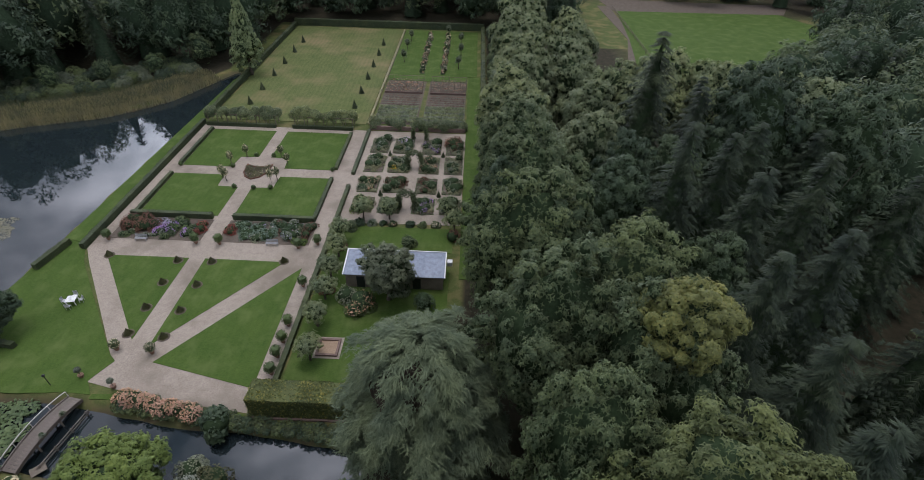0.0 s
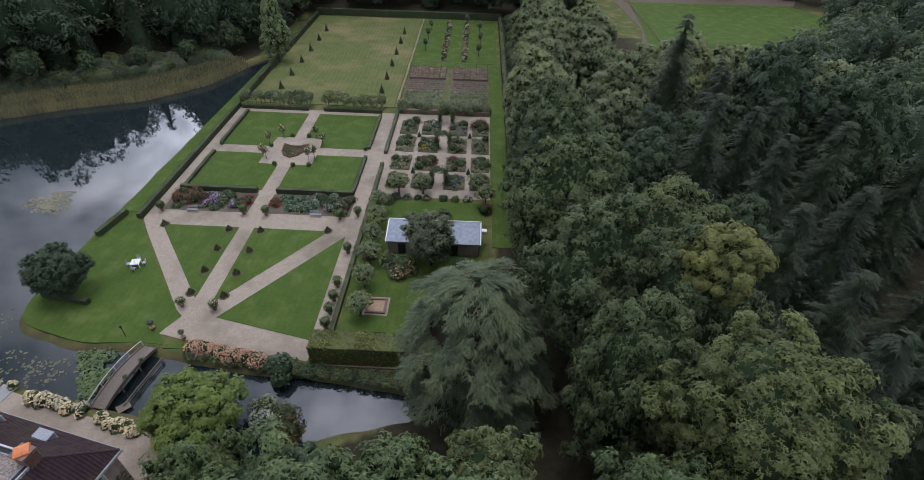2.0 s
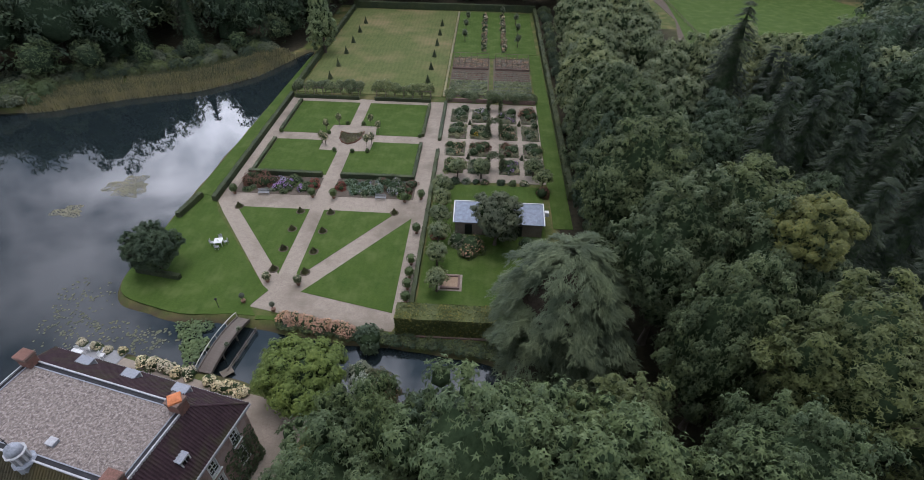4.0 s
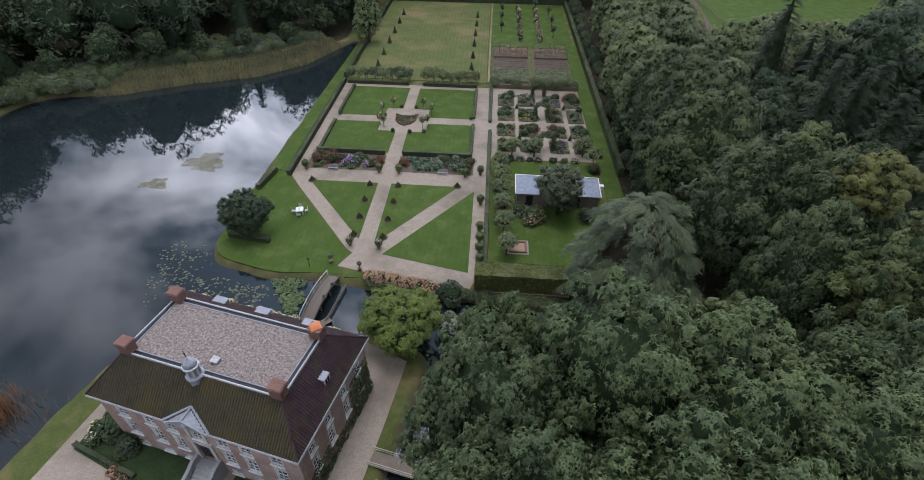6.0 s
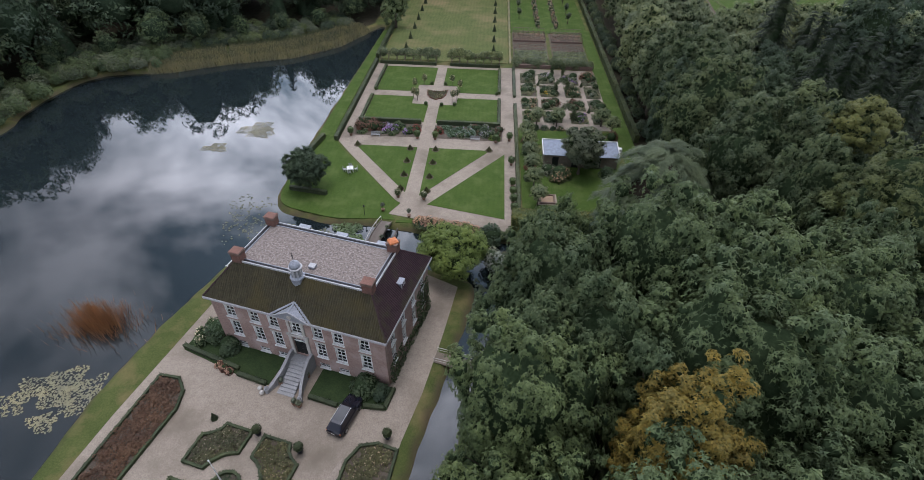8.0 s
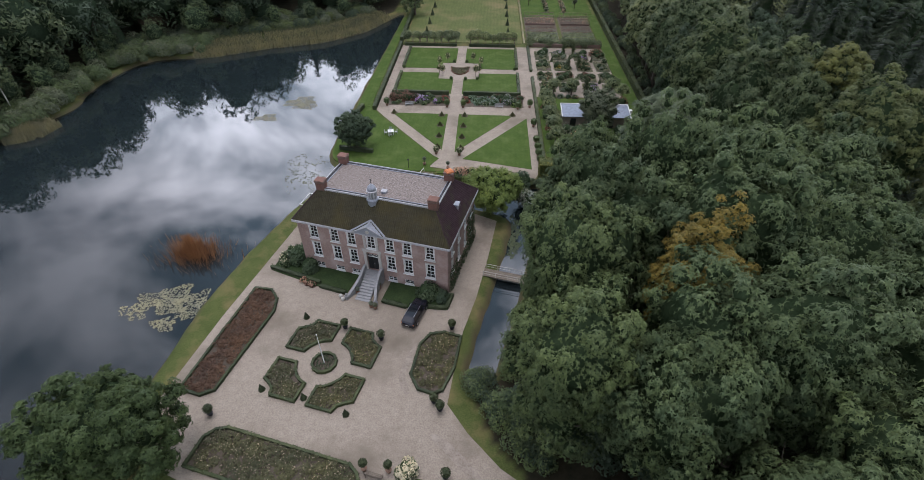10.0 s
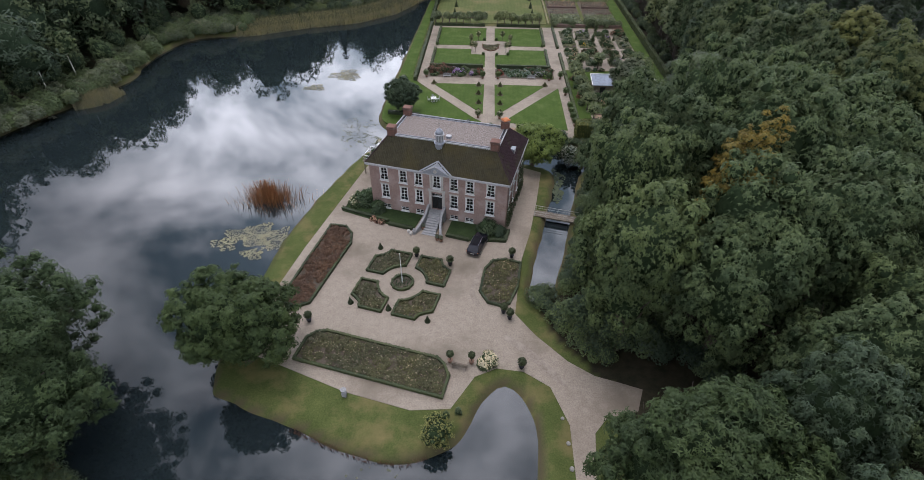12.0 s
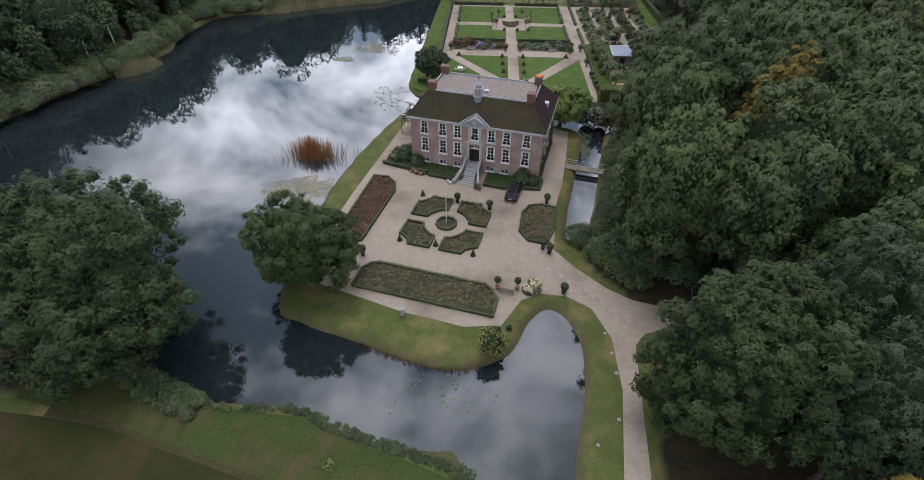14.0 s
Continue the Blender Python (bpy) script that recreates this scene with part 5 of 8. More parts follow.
# outside stair with curved cheek walls
stair = tagged(new("front_stair"), "grey stone stair with curved cheek walls before the door", "stair")
stair.matrix_basis = HM
for k in range(9):
    z = 1.55 - k * 0.17
    part("step", box_bm([(0, -7.35 - 0.19 - k * 0.38, z / 2 - 0.085, 1.9 + 0.08 * max(0, k - 6), 0.4, z - 0.17 + 0.002 if z > 0.3 else 0.12)], 0.008), M_GREYSTONE, stair)
part("landing", box_bm([(0, -6.88, 0.755, 2.3, 0.98, 1.51)], 0.01), M_GREYSTONE, stair)
for sx in (-1, 1):
    bm = bmesh.new()
    prev = None
    for k in range(13):
        t = k / 12
        y = -6.4 - 4.5 * t
        x = sx * (1.2 + 0.75 * max(0, t - 0.35) ** 1.6 * 2.0)
        top = max(0.45, 2.3 - 1.9 * max(0, t - 0.18) * 1.2)
        ring = [bm.verts.new((x + dx, y, zz)) for dx, zz in ((-0.17, 0), (0.17, 0), (0.17, top), (-0.17, top))]
        if prev:
            for q in range(4):
                bm.faces.new((prev[q], prev[(q + 1) % 4], ring[(q + 1) % 4], ring[q]))
        else:
            bm.faces.new(ring[::-1])
        prev = ring
    bm.faces.new(prev)
    bmesh.ops.recalc_face_normals(bm, faces=bm.faces)
    part("cheek_wall", bm, M_GREYSTONE, stair)
    part("newel", lathe_bm([(0.26, 0), (0.26, 0.55), (0.3, 0.6), (0.16, 0.7), (0.2, 0.85), (0.02, 1.0)], 10), M_GREYSTONE, stair).location = (sx * 2.0, -10.95, 0)

# lantern on the roof edge
lan = tagged(new("roof_lantern"), "white octagonal bell lantern with small dome", "cupola")
lan.matrix_basis = HM @ pose(-0.3, -3.65, -1.05)
part("base", lathe_bm([(0.7, 10.4), (0.7, 12.2), (0.82, 12.3), (0.6, 12.45)], 8), M_LEAD, lan, "grey lead-clad base")
bm = bmesh.new()
for k in range(8):
    a = math.pi / 4 * k
    bmesh.ops.create_cube(bm, size=1, matrix=Matrix.Translation((0.5 * math.cos(a), 0.5 * math.sin(a), 12.95)) @ Matrix.Rotation(a, 4, "Z") @ Matrix.Diagonal((0.14, 0.16, 1.0, 1)))
part("posts", bm, M_CORNICE, lan)
part("louvre", lathe_bm([(0.44, 12.45), (0.44, 13.4)], 8), M_GREYSTONE, lan)
part("cornice", lathe_bm([(0.6, 13.42), (0.74, 13.5), (0.74, 13.6), (0.6, 13.64)], 8), M_CORNICE, lan)
part("dome", lathe_bm([(0.58, 13.64), (0.56, 13.9), (0.44, 14.15), (0.22, 14.32), (0.06, 14.42), (0.04, 14.6)], 12), M_LEAD, lan, "grey lead dome", True)
part("finial", lathe_bm([(0.035, 14.6), (0.035, 15.0), (0.1, 15.08), (0.02, 15.2), (0.02, 15.6)], 6), M_IRON, lan)

# roof hatch and dormer lights
hatch = tagged(new("roof_hatch"), "small pale glazed hatch on the flat roof", "skylight")
hatch.matrix_basis = HM @ pose(0.55, -2.0, 11.2)
part("kerb", box_bm([(0, 0, 0.14, 0.7, 0.6, 0.28)], 0.02), M_LEAD, hatch)
part("lid", box_bm([(0, 0, 0.32, 0.76, 0.66, 0.07)], 0.02), M_CORNICE, hatch)


def dormer(x, y, turn, wide, z):
    """A glazed roof light that lifts from the slope; its face looks to -y before it is turned."""
    d = tagged(new("dormer_window"), "white-framed glazed dormer light in the tiled slope", "dormer", group="dormers")
    d.matrix_basis = HM @ pose(x, y, z, 0, 0, turn)
    bm = bmesh.new()
    w = wide / 2
    pts = [(-w, 0, -0.35), (w, 0, -0.35), (w, 0, 0.5), (-w, 0, 0.5), (-w, 0.95, 0.62), (w, 0.95, 0.62)]
    v = [bm.verts.new(p) for p in pts]
    for q in ((0, 1, 2, 3), (3, 2, 5, 4), (1, 5, 2), (0, 3, 4), (0, 4, 5, 1)):
        bm.faces.new([v[k] for k in q])
    part("cheeks", bm, M_LEAD, d)
    part("frame", box_bm([(-w + 0.05, -0.03, 0.08, 0.1, 0.08, 0.9), (w - 0.05, -0.03, 0.08, 0.1, 0.08, 0.9), (0, -0.03, 0.5, wide - 0.2, 0.08, 0.1), (0, -0.03, -0.33, wide - 0.2, 0.08, 0.1), (0, -0.03, 0.08, 0.05, 0.06, 0.74)]), M_WHITE, d)
    part("pane", box_bm([(0, -0.015, 0.08, wide - 0.2, 0.01, 0.74)]), M_GLASS, d)
    part("top", box_bm([(0, 0.45, 0.6, wide + 0.1, 1.1, 0.06)]), M_LEAD, d)


dormer(9.75, 0.3, 90, 0.9, 9.15)
for x in (-5.2, -0.2, 5.1):
    dormer(x, 5.9, 180, 1.4, 8.95)

# raised west terrace with rail
ter = tagged(new("balcony"), "raised wooden balcony with posts and white rail", "balcony")
ter.matrix_basis = HM
part("deck", box_bm([(-12.9, 3.2, 2.6, 5.2, 3.4, 0.16)], 0.02), M_WOOD, ter)
for x in (-15.3, -12.9, -10.7):
    for y in (1.7, 4.7):
        part("post", box_bm([(x, y, 1.8, 0.14, 0.14, 3.6 if y < 2 or x < -15 else 3.6)], 0.01), M_WOOD, ter)
part("rail", box_bm([(-13.0, 1.7, 3.6, 4.9, 0.09, 0.08), (-13.0, 4.7, 3.6, 4.9, 0.09, 0.08), (-15.3, 3.2, 3.6, 0.09, 2.9, 0.08), (-13.0, 1.7, 3.1, 4.9, 0.05, 0.05), (-13.0, 4.7, 3.1, 4.9, 0.05, 0.05)]), M_WHITE, ter)
for x, y in ((-14.4, 3.9), (-13.0, 4.2), (-14.7, 2.3)):
    tx, ty = hp(x, y)
    shrub("potted_shrub", "green shrub in a tub on the balcony", tx, ty, 0.6, 1.3, L_DEEP, 160, 0.2, z=2.68, category="plant")


# ivy on the east wall
def ivy(x, y0, y1, h, seed):
    rng = np.random.default_rng(seed)
    n = int((y1 - y0) * h * 26)
    y = rng.uniform(y0, y1, n)
    z = h * rng.random(n) ** 1.4
    P = np.stack([x + rng.uniform(0.02, 0.4, n) * (1.15 - z / h), y, z], 1)
    N = np.tile([1.0, 0, 0.4], (n, 1)) + rng.normal(size=(n, 3)) * 0.4
    ob = new("climber", quads_mesh("climber", leaf_quads(rng, P, N, 0.34, 0.24), L_OAK))
    ob.matrix_basis = HM
    tagged(ob, "green climber on the brick side wall", "climber")


ivy(10.3, -6.0, -2.2, 3.0, 3)
ivy(10.3, 2.2, 6.2, 5.6, 4)
ivy(10.3, -2.2, 2.2, 1.6, 5)


# ---- forecourt ----
def along(poly, closed=True):
    return list(zip(poly, poly[1:] + poly[:1])) if closed else list(zip(poly, poly[1:]))


def hedge_quads(rng, poly, width, height, closed=True, dens=34, leaf=0.12):
    out = []
    for (x0, y0), (x1, y1) in along(poly, closed):
        L = math.hypot(x1 - x0, y1 - y0)
        n = max(6, int((L * width + 2 * L * height) * dens))
        P, N = box_leaf_points(rng, L + width * 0.8, width, height, n)
        P += rng.normal(size=P.shape) * 0.02
        Q = np.concatenate([solid_quads(L + width * 0.6, width - 0.06, height - 0.03 - 0.03 * rng.random()), leaf_quads(rng, P, N + rng.normal(size=N.shape) * 0.5, leaf * 1.4, leaf)])
        a = math.atan2(y1 - y0, x1 - x0)
        R = np.array([[math.cos(a), -math.sin(a), 0], [math.sin(a), math.cos(a), 0], [0, 0, 1]])
        out.append(Q @ R.T + np.array([(x0 + x1) / 2, (y0 + y1) / 2, 0.0]))
    return np.concatenate(out)


def fill_points(rng, poly, n, inset=0.25):
    xs, ys = [p[0] for p in poly], [p[1] for p in poly]
    P = np.column_stack([rng.uniform(min(xs), max(xs), n * 3), rng.uniform(min(ys), max(ys), n * 3)])
    P = P[inside(P, poly)]
    P = P[edge_distance(P, poly) > inset]
    return P[:n]


def planting_quads(rng, poly, dens, height, leaf, inset=0.3):
    xs, ys = [p[0] for p in poly], [p[1] for p in poly]
    area = (max(xs) - min(xs)) * (max(ys) - min(ys))
    B = fill_points(rng, poly, int(area * 3.6), inset)
    bh = rng.uniform(0.45, 1.0, len(B)) * height
    k = rng.integers(0, len(B), int(area * dens))
    d = directions(rng, len(k), -0.2)
    P = np.column_stack([B[k] + d[:, :2] * 0.36, bh[k] * (0.5 + 0.5 * d[:, 2])])
    return leaf_quads(rng, P, d + np.array([0, 0, 0.7]) + rng.normal(size=d.shape) * 0.3, leaf * 1.4, leaf)


def bed(name, label, poly, hedge_w=0.32, hedge_h=0.42, dens=42, height=0.55, leaf=0.15, mat=None, hmat=None, seed=1, group="", soil=None):
    b = tagged(new(name), label, "flower bed", group=group)
    cx, cy = sum(p[0] for p in poly) / len(poly), sum(p[1] for p in poly) / len(poly)
    b.location = (cx, cy, 0)
    loc = [(x - cx, y - cy) for x, y in poly]
    rng = np.random.default_rng(seed + int(abs(cx * 10 + cy)))
    slab("soil", loc, -0.05, 0.07, soil or M_SOIL, b)
    if hedge_w:
        new("hedge", quads_mesh("hedge", hedge_quads(rng, loc, hedge_w, hedge_h), hmat or L_HEDGE)).parent = b
    if dens:
        q = new("planting", quads_mesh("planting", planting_quads(rng, loc, dens, height, leaf, hedge_w * 0.7 if hedge_w else 0.1), mat or L_BED))
        q.parent = b
        q["kind"] = "stuff"
    return b


def arc(cx, cy, r, a0, a1, n=6):
    return [(cx + r * math.cos(radians(a0 + (a1 - a0) * k / n)), cy + r * math.sin(radians(a0 + (a1 - a0) * k / n))) for k in range(n + 1)]


PC = (0.0, -20.9)
for qx, qy in ((-1, 1), (1, 1), (1, -1), (-1, -1)):
    pts = [(qx * 0.75, PC[1] + qy * 3.1), (qx * 0.75, PC[1] + qy * 5.4), (qx * 3.6, PC[1] + qy * 5.4), (qx * 3.9, PC[1] + qy * 4.6), (qx * 4.7, PC[1] + qy * 4.0), (qx * 5.3, PC[1] + qy * 3.7), (qx * 5.3, PC[1] + qy * 0.85), (qx * 3.05, PC[1] + qy * 0.85),
           (qx * 2.75, PC[1] + qy * 1.6), (qx * 2.1, PC[1] + qy * 2.4), (qx * 1.5, PC[1] + qy * 2.85)]
    bed("flower_bed", "box-edged parterre bed of low roses", hpoly(pts), mat=L_BED, dens=120, leaf=0.13, group="parterre beds")
ring = bed("flower_bed", "round box-edged bed at the flagpole", hpoly(arc(0, -20.9, 1.35, 0, 327, 11)), mat=L_HEDGE, height=0.4, group="parterre beds")
pole = tagged(new("flagpole"), "tall white wooden flagpole in the round bed", "flagpole")
pole.matrix_basis = Matrix.Translation((*hp(0, -20.9), 0))
part("mast", lathe_bm([(0.07, 0), (0.06, 2.6), (0.035, 5.0)], 8), M_WHITE, pole)
part("knob", lathe_bm([(0.02, 5.0), (0.08, 5.06), (0.08, 5.12), (0.01, 5.2)], 8), M_WHITE, pole)
bed("flower_bed", "long bed of russet autumn roses edged with box", hpoly([(-14.3, -12.7), (-12.1, -12.4), (-10.6, -13.6), (-9.8, -15.6), (-9.7, -27.4), (-10.8, -28.4), (-13.4, -28.4), (-13.9, -20)]), mat=L_RUSSET, height=0.65, dens=130, leaf=0.13, seed=4)
bed("flower_bed", "octagonal rose bed beside the drive", hpoly([(9.6, -15.4), (10.3, -13.6), (11.8, -12.9), (13.9, -13.0), (14.4, -17.4), (14.0, -20.6), (13.2, -21.3), (11.4, -21.2), (10.0, -19.6)]), mat=L_BED, height=0.55, dens=120, leaf=0.13, seed=5)
bed("flower_bed", "long bed of low white roses edged with box", hpoly([(-7.2, -35.4), (-7.3, -32.4), (-6.6, -31.3), (-5.5, -30.8), (8.0, -30.9), (9.0, -31.5), (9.9, -32.8), (10.0, -35.5)]), mat=L_BED, height=0.6, dens=120, leaf=0.13, seed=6)


def clip_cone(r, h, label, mat=None, soil=0.0):
    c = tagged(new("topiary_cone"), label, "topiary", group="clipped cones")
    rng = np.random.default_rng(int(r * 100 + h * 10))
    n = 420
    t = 1 - np.sqrt(rng.random(n))
    a = rng.uniform(0, 6.283, n)
    rr = r * (1 - t) * (1 + 0.1 * (t < 0.1))
    P = np.stack([rr * np.cos(a), rr * np.sin(a), t * h], 1)
    N = np.stack([np.cos(a), np.sin(a), np.full(n, 0.35)], 1) + rng.normal(size=(n, 3)) * 0.3
    k = np.arange(10)
    A, B = 2 * math.pi * k / 10, 2 * math.pi * (k + 1) / 10
    core = np.stack([np.stack([0.92 * r * np.cos(A), 0.92 * r * np.sin(A), 0 * A], 1), np.stack([0.92 * r * np.cos(B), 0.92 * r * np.sin(B), 0 * A], 1),
                     np.stack([0.02 * np.cos(B), 0.02 * np.sin(B), 0 * A + h * 0.94], 1), np.stack([0.02 * np.cos(A), 0.02 * np.sin(A), 0 * A + h * 0.94], 1)], 1)
    o = new("foliage", quads_mesh("foliage", np.concatenate([core, leaf_quads(rng, P, N, 0.16, 0.1)]), mat or L_HEDGE))
    o.parent = c
    part("stem", lathe_bm([(0.06, -0.05), (0.05, 0.2)], 6), M_BARK, c)
    if soil:
        part("soil_ring", lathe_bm([(soil, -0.02), (soil * 0.95, 0.085)], 14), M_SOIL, c)
    return c


def scatter_copies(src, spots, first=True):
    for k, (x, y) in enumerate(spots):
        m = pose(x, y, 0, 0, 0, (k * 47) % 360)
        if k == 0 and first:
            src.matrix_basis = m
        else:
            copy_thing(src, m)


small_cone = clip_cone(0.36, 1.1, "small clipped yew cone on the gravel")
scatter_copies(small_cone, [hp(-5.4, -15.3), hp(-4.9, -25.9), hp(0.0, -25.6), hp(5.2, -26.1)])


def ball_tree(r, label, stem=0.3, pot=True, mat=None, name="topiary_ball", flower=None):
    """A clipped ball on a short stem in a clay pot."""
    c = tagged(new(name), label, "potted plant" if pot else "topiary")
    z0 = 0.0
    if pot:
        part("pot", lathe_bm([(0.2, 0), (0.28, 0.36), (0.31, 0.38), (0.31, 0.44), (0.24, 0.44)], 12), M_CLAY if pot is True else pot, c)
        z0 = 0.42
    part("stem", lathe_bm([(0.04, z0 - 0.05), (0.035, z0 + stem + r * 0.5)], 6), M_BARK, c)
    rng = np.random.default_rng(int(r * 977))
    n = 300
    d = directions(rng, n, -0.95)
    P = d * r * rng.uniform(0.85, 1.05, (n, 1)) + np.array([0, 0, z0 + stem + r])
    Q = np.concatenate([solid_quads(r * 1.1, r * 1.1, r * 1.1, z0 + stem + r * 0.45), leaf_quads(rng, P, d + rng.normal(size=d.shape) * 0.4, 0.17, 0.12)])
    mi = np.concatenate([np.zeros(5, int), (rng.random(n) < 0.3).astype(int)]) if flower else None
    new("foliage", quads_mesh("foliage", Q, [mat or L_BOX, flower] if flower else (mat or L_BOX), mi)).parent = c
    return c


b1 = ball_tree(0.5, "clipped dark green ball in a dark pot", 0.25, M_IRON, L_HEDGE)
scatter_copies(b1, [hp(-8.3, -30.0), hp(0.0, -15.5), hp(4.9, -15.9), hp(12.5, -12.0), hp(13.6, -22.2), hp(14.5, -22.9), hp(17.2, -29.5)])
b2 = ball_tree(0.42, "small dark leafy standard tree in a clay pot", 0.6, True, L_HEDGE)
scatter_copies(b2, [hp(9.5, -30.9), hp(11.8, -30.4)])

x0, y0 = hp(13.6, -29.9)
shrub("hydrangea", "rounded hydrangea covered in cream flower heads", x0, y0, 1.35, 1.7, L_OAK, 900, 0.19, flower=L_CREAM, share=0.7)
bench = tagged(new("garden_bench"), "weathered wooden bench on the gravel", "bench")
bench.matrix_basis = HM @ pose(10.7, -31.3, 0, 0, 0, 180)
part("seat", box_bm([(0, dy, 0.45, 1.7, 0.1, 0.04) for dy in (-0.2, -0.07, 0.06, 0.19)]), M_WOOD, bench)
part("backrest", box_bm([(0, 0.27, z, 1.7, 0.04, 0.09) for z in (0.6, 0.75, 0.9)]), M_WOOD, bench)
for sx in (-0.78, 0.78):
    for dy in (-0.2, 0.25):
        part("leg", box_bm([(sx, dy, 0.2 if dy < 0 else 0.45, 0.07, 0.07, 0.42 if dy < 0 else 0.94)]), M_WOOD, bench)
    part("armrest", box_bm([(sx, 0, 0.66, 0.07, 0.5, 0.05)]), M_WOOD, bench)
urn = tagged(new("garden_urn"), "stone urn on a square plinth at the lawn's edge", "urn")
urn.matrix_basis = Matrix.Translation((*hp(0.2, -38.0), 0.0))
part("plinth", box_bm([(0, 0, 0.3, 0.45, 0.45, 0.6)], 0.02), M_GREYSTONE, urn)
part("bowl", lathe_bm([(0.12, 0.6), (0.07, 0.7), (0.22, 0.85), (0.3, 1.05), (0.32, 1.1), (0.2, 1.08)], 12), M_GREYSTONE, urn)

# planting before the house
# shade before the house is in this cover's colour
for pts in ([(-14.4, -6.45), (-2.3, -6.45), (-2.4, -10.2), (-6.6, -10.0), (-14.4, -8.9)], [(2.3, -6.45), (11.1, -6.45), (11.1, -9.2), (6.0, -10.3), (2.4, -10.2)]):
    tagged(slab("ground_cover", hpoly(pts), -0.1, 0.1, M_GROUNDCOVER), "low ground cover before the house front, darkened for shade", "ground cover", kind="structure")
HB = "low clipped box hedge before the house"
for a, b in (((-6.4, -10.0), (-2.6, -10.2)), ((2.6, -10.2), (6.0, -10.3)), ((8.6, -9.5), (10.9, -9.1)), ((10.9, -9.1), (10.9, -6.6)), ((-14.6, -8.5), (-6.6, -9.4))):
    pa, pb = hp(*a), hp(*b)
    hedge("box_hedge", HB, *pa, *pb, 0.5, 0.5)
for x, y, r, h, lb in ((-11.6, -5.6, 2.1, 2.7, "large dark rhododendron by the house corner"), (-9.4, -7.0, 1.6, 2.0, "dark rhododendron before the windows"), (8.0, -7.4, 1.9, 2.3, "dark evergreen bush before the windows"), (9.8, -7.6, 1.2, 1.5, "dark evergreen bush before the windows")):
    sx_, sy_ = hp(x, y)
    shrub("rhododendron", lb, sx_, sy_, r, h, L_DEEP, 900, 0.24)
for x, y in ((-13.4, -5.0), (-13.6, -6.6), (-13.0, -7.6)):
    sx_, sy_ = hp(x, y)
    shrub("rose_bush", "loose shrub with small white roses", sx_, sy_, 0.95, 1.5, L_OAK, 320, 0.17, flower=L_CREAM, share=0.14)
for x, y in ((-9.0, -9.6), (-8.2, -9.8), (-7.4, -10.0)):
    sx_, sy_ = hp(x, y)
    shrub("hydrangea", "hydrangea with faded brown flower heads", sx_, sy_, 0.6, 0.75, L_BROWN, 200, 0.16, flower=L_PINK, share=0.5)
ballp = tagged(new("stone_ball"), "white stone ball at the foot of the stair", "ornament", group="stone balls")
part("ball", lathe_bm([(0.02, 0)] + [(0.27 * math.sin(radians(a)), 0.27 - 0.27 * math.cos(radians(a))) for a in range(20, 180, 20)] + [(0.02, 0.54)], 14), M_STONE, ballp, smooth=True)
scatter_copies(ballp, [hp(-2.9, -10.9), hp(-2.4, -11.3)])
b3 = ball_tree(0.28, "pale potted plant at the stair's foot", 0.05, True, L_GREYGREEN)
scatter_copies(b3, [hp(1.6, -11.4), hp(2.2, -11.5), hp(-1.2, -8.0), hp(1.2, -8.0), hp(-1.1, -9.6)])


# ---- car ----
def loft(bm, sections):
    """sections: lists of (x, z) at a y; joined into a closed skin."""
    rings = [[bm.verts.new((x, y, z)) for x, z in pts] for y, pts in sections]
    for a, b in zip(rings, rings[1:]):
        for k in range(len(a)):
            j = (k + 1) % len(a)
            bm.faces.new((a[k], a[j], b[j], b[k]))
    bm.faces.new(rings[0][::-1])
    bm.faces.new(rings[-1])
    bmesh.ops.recalc_face_normals(bm, faces=bm.faces)


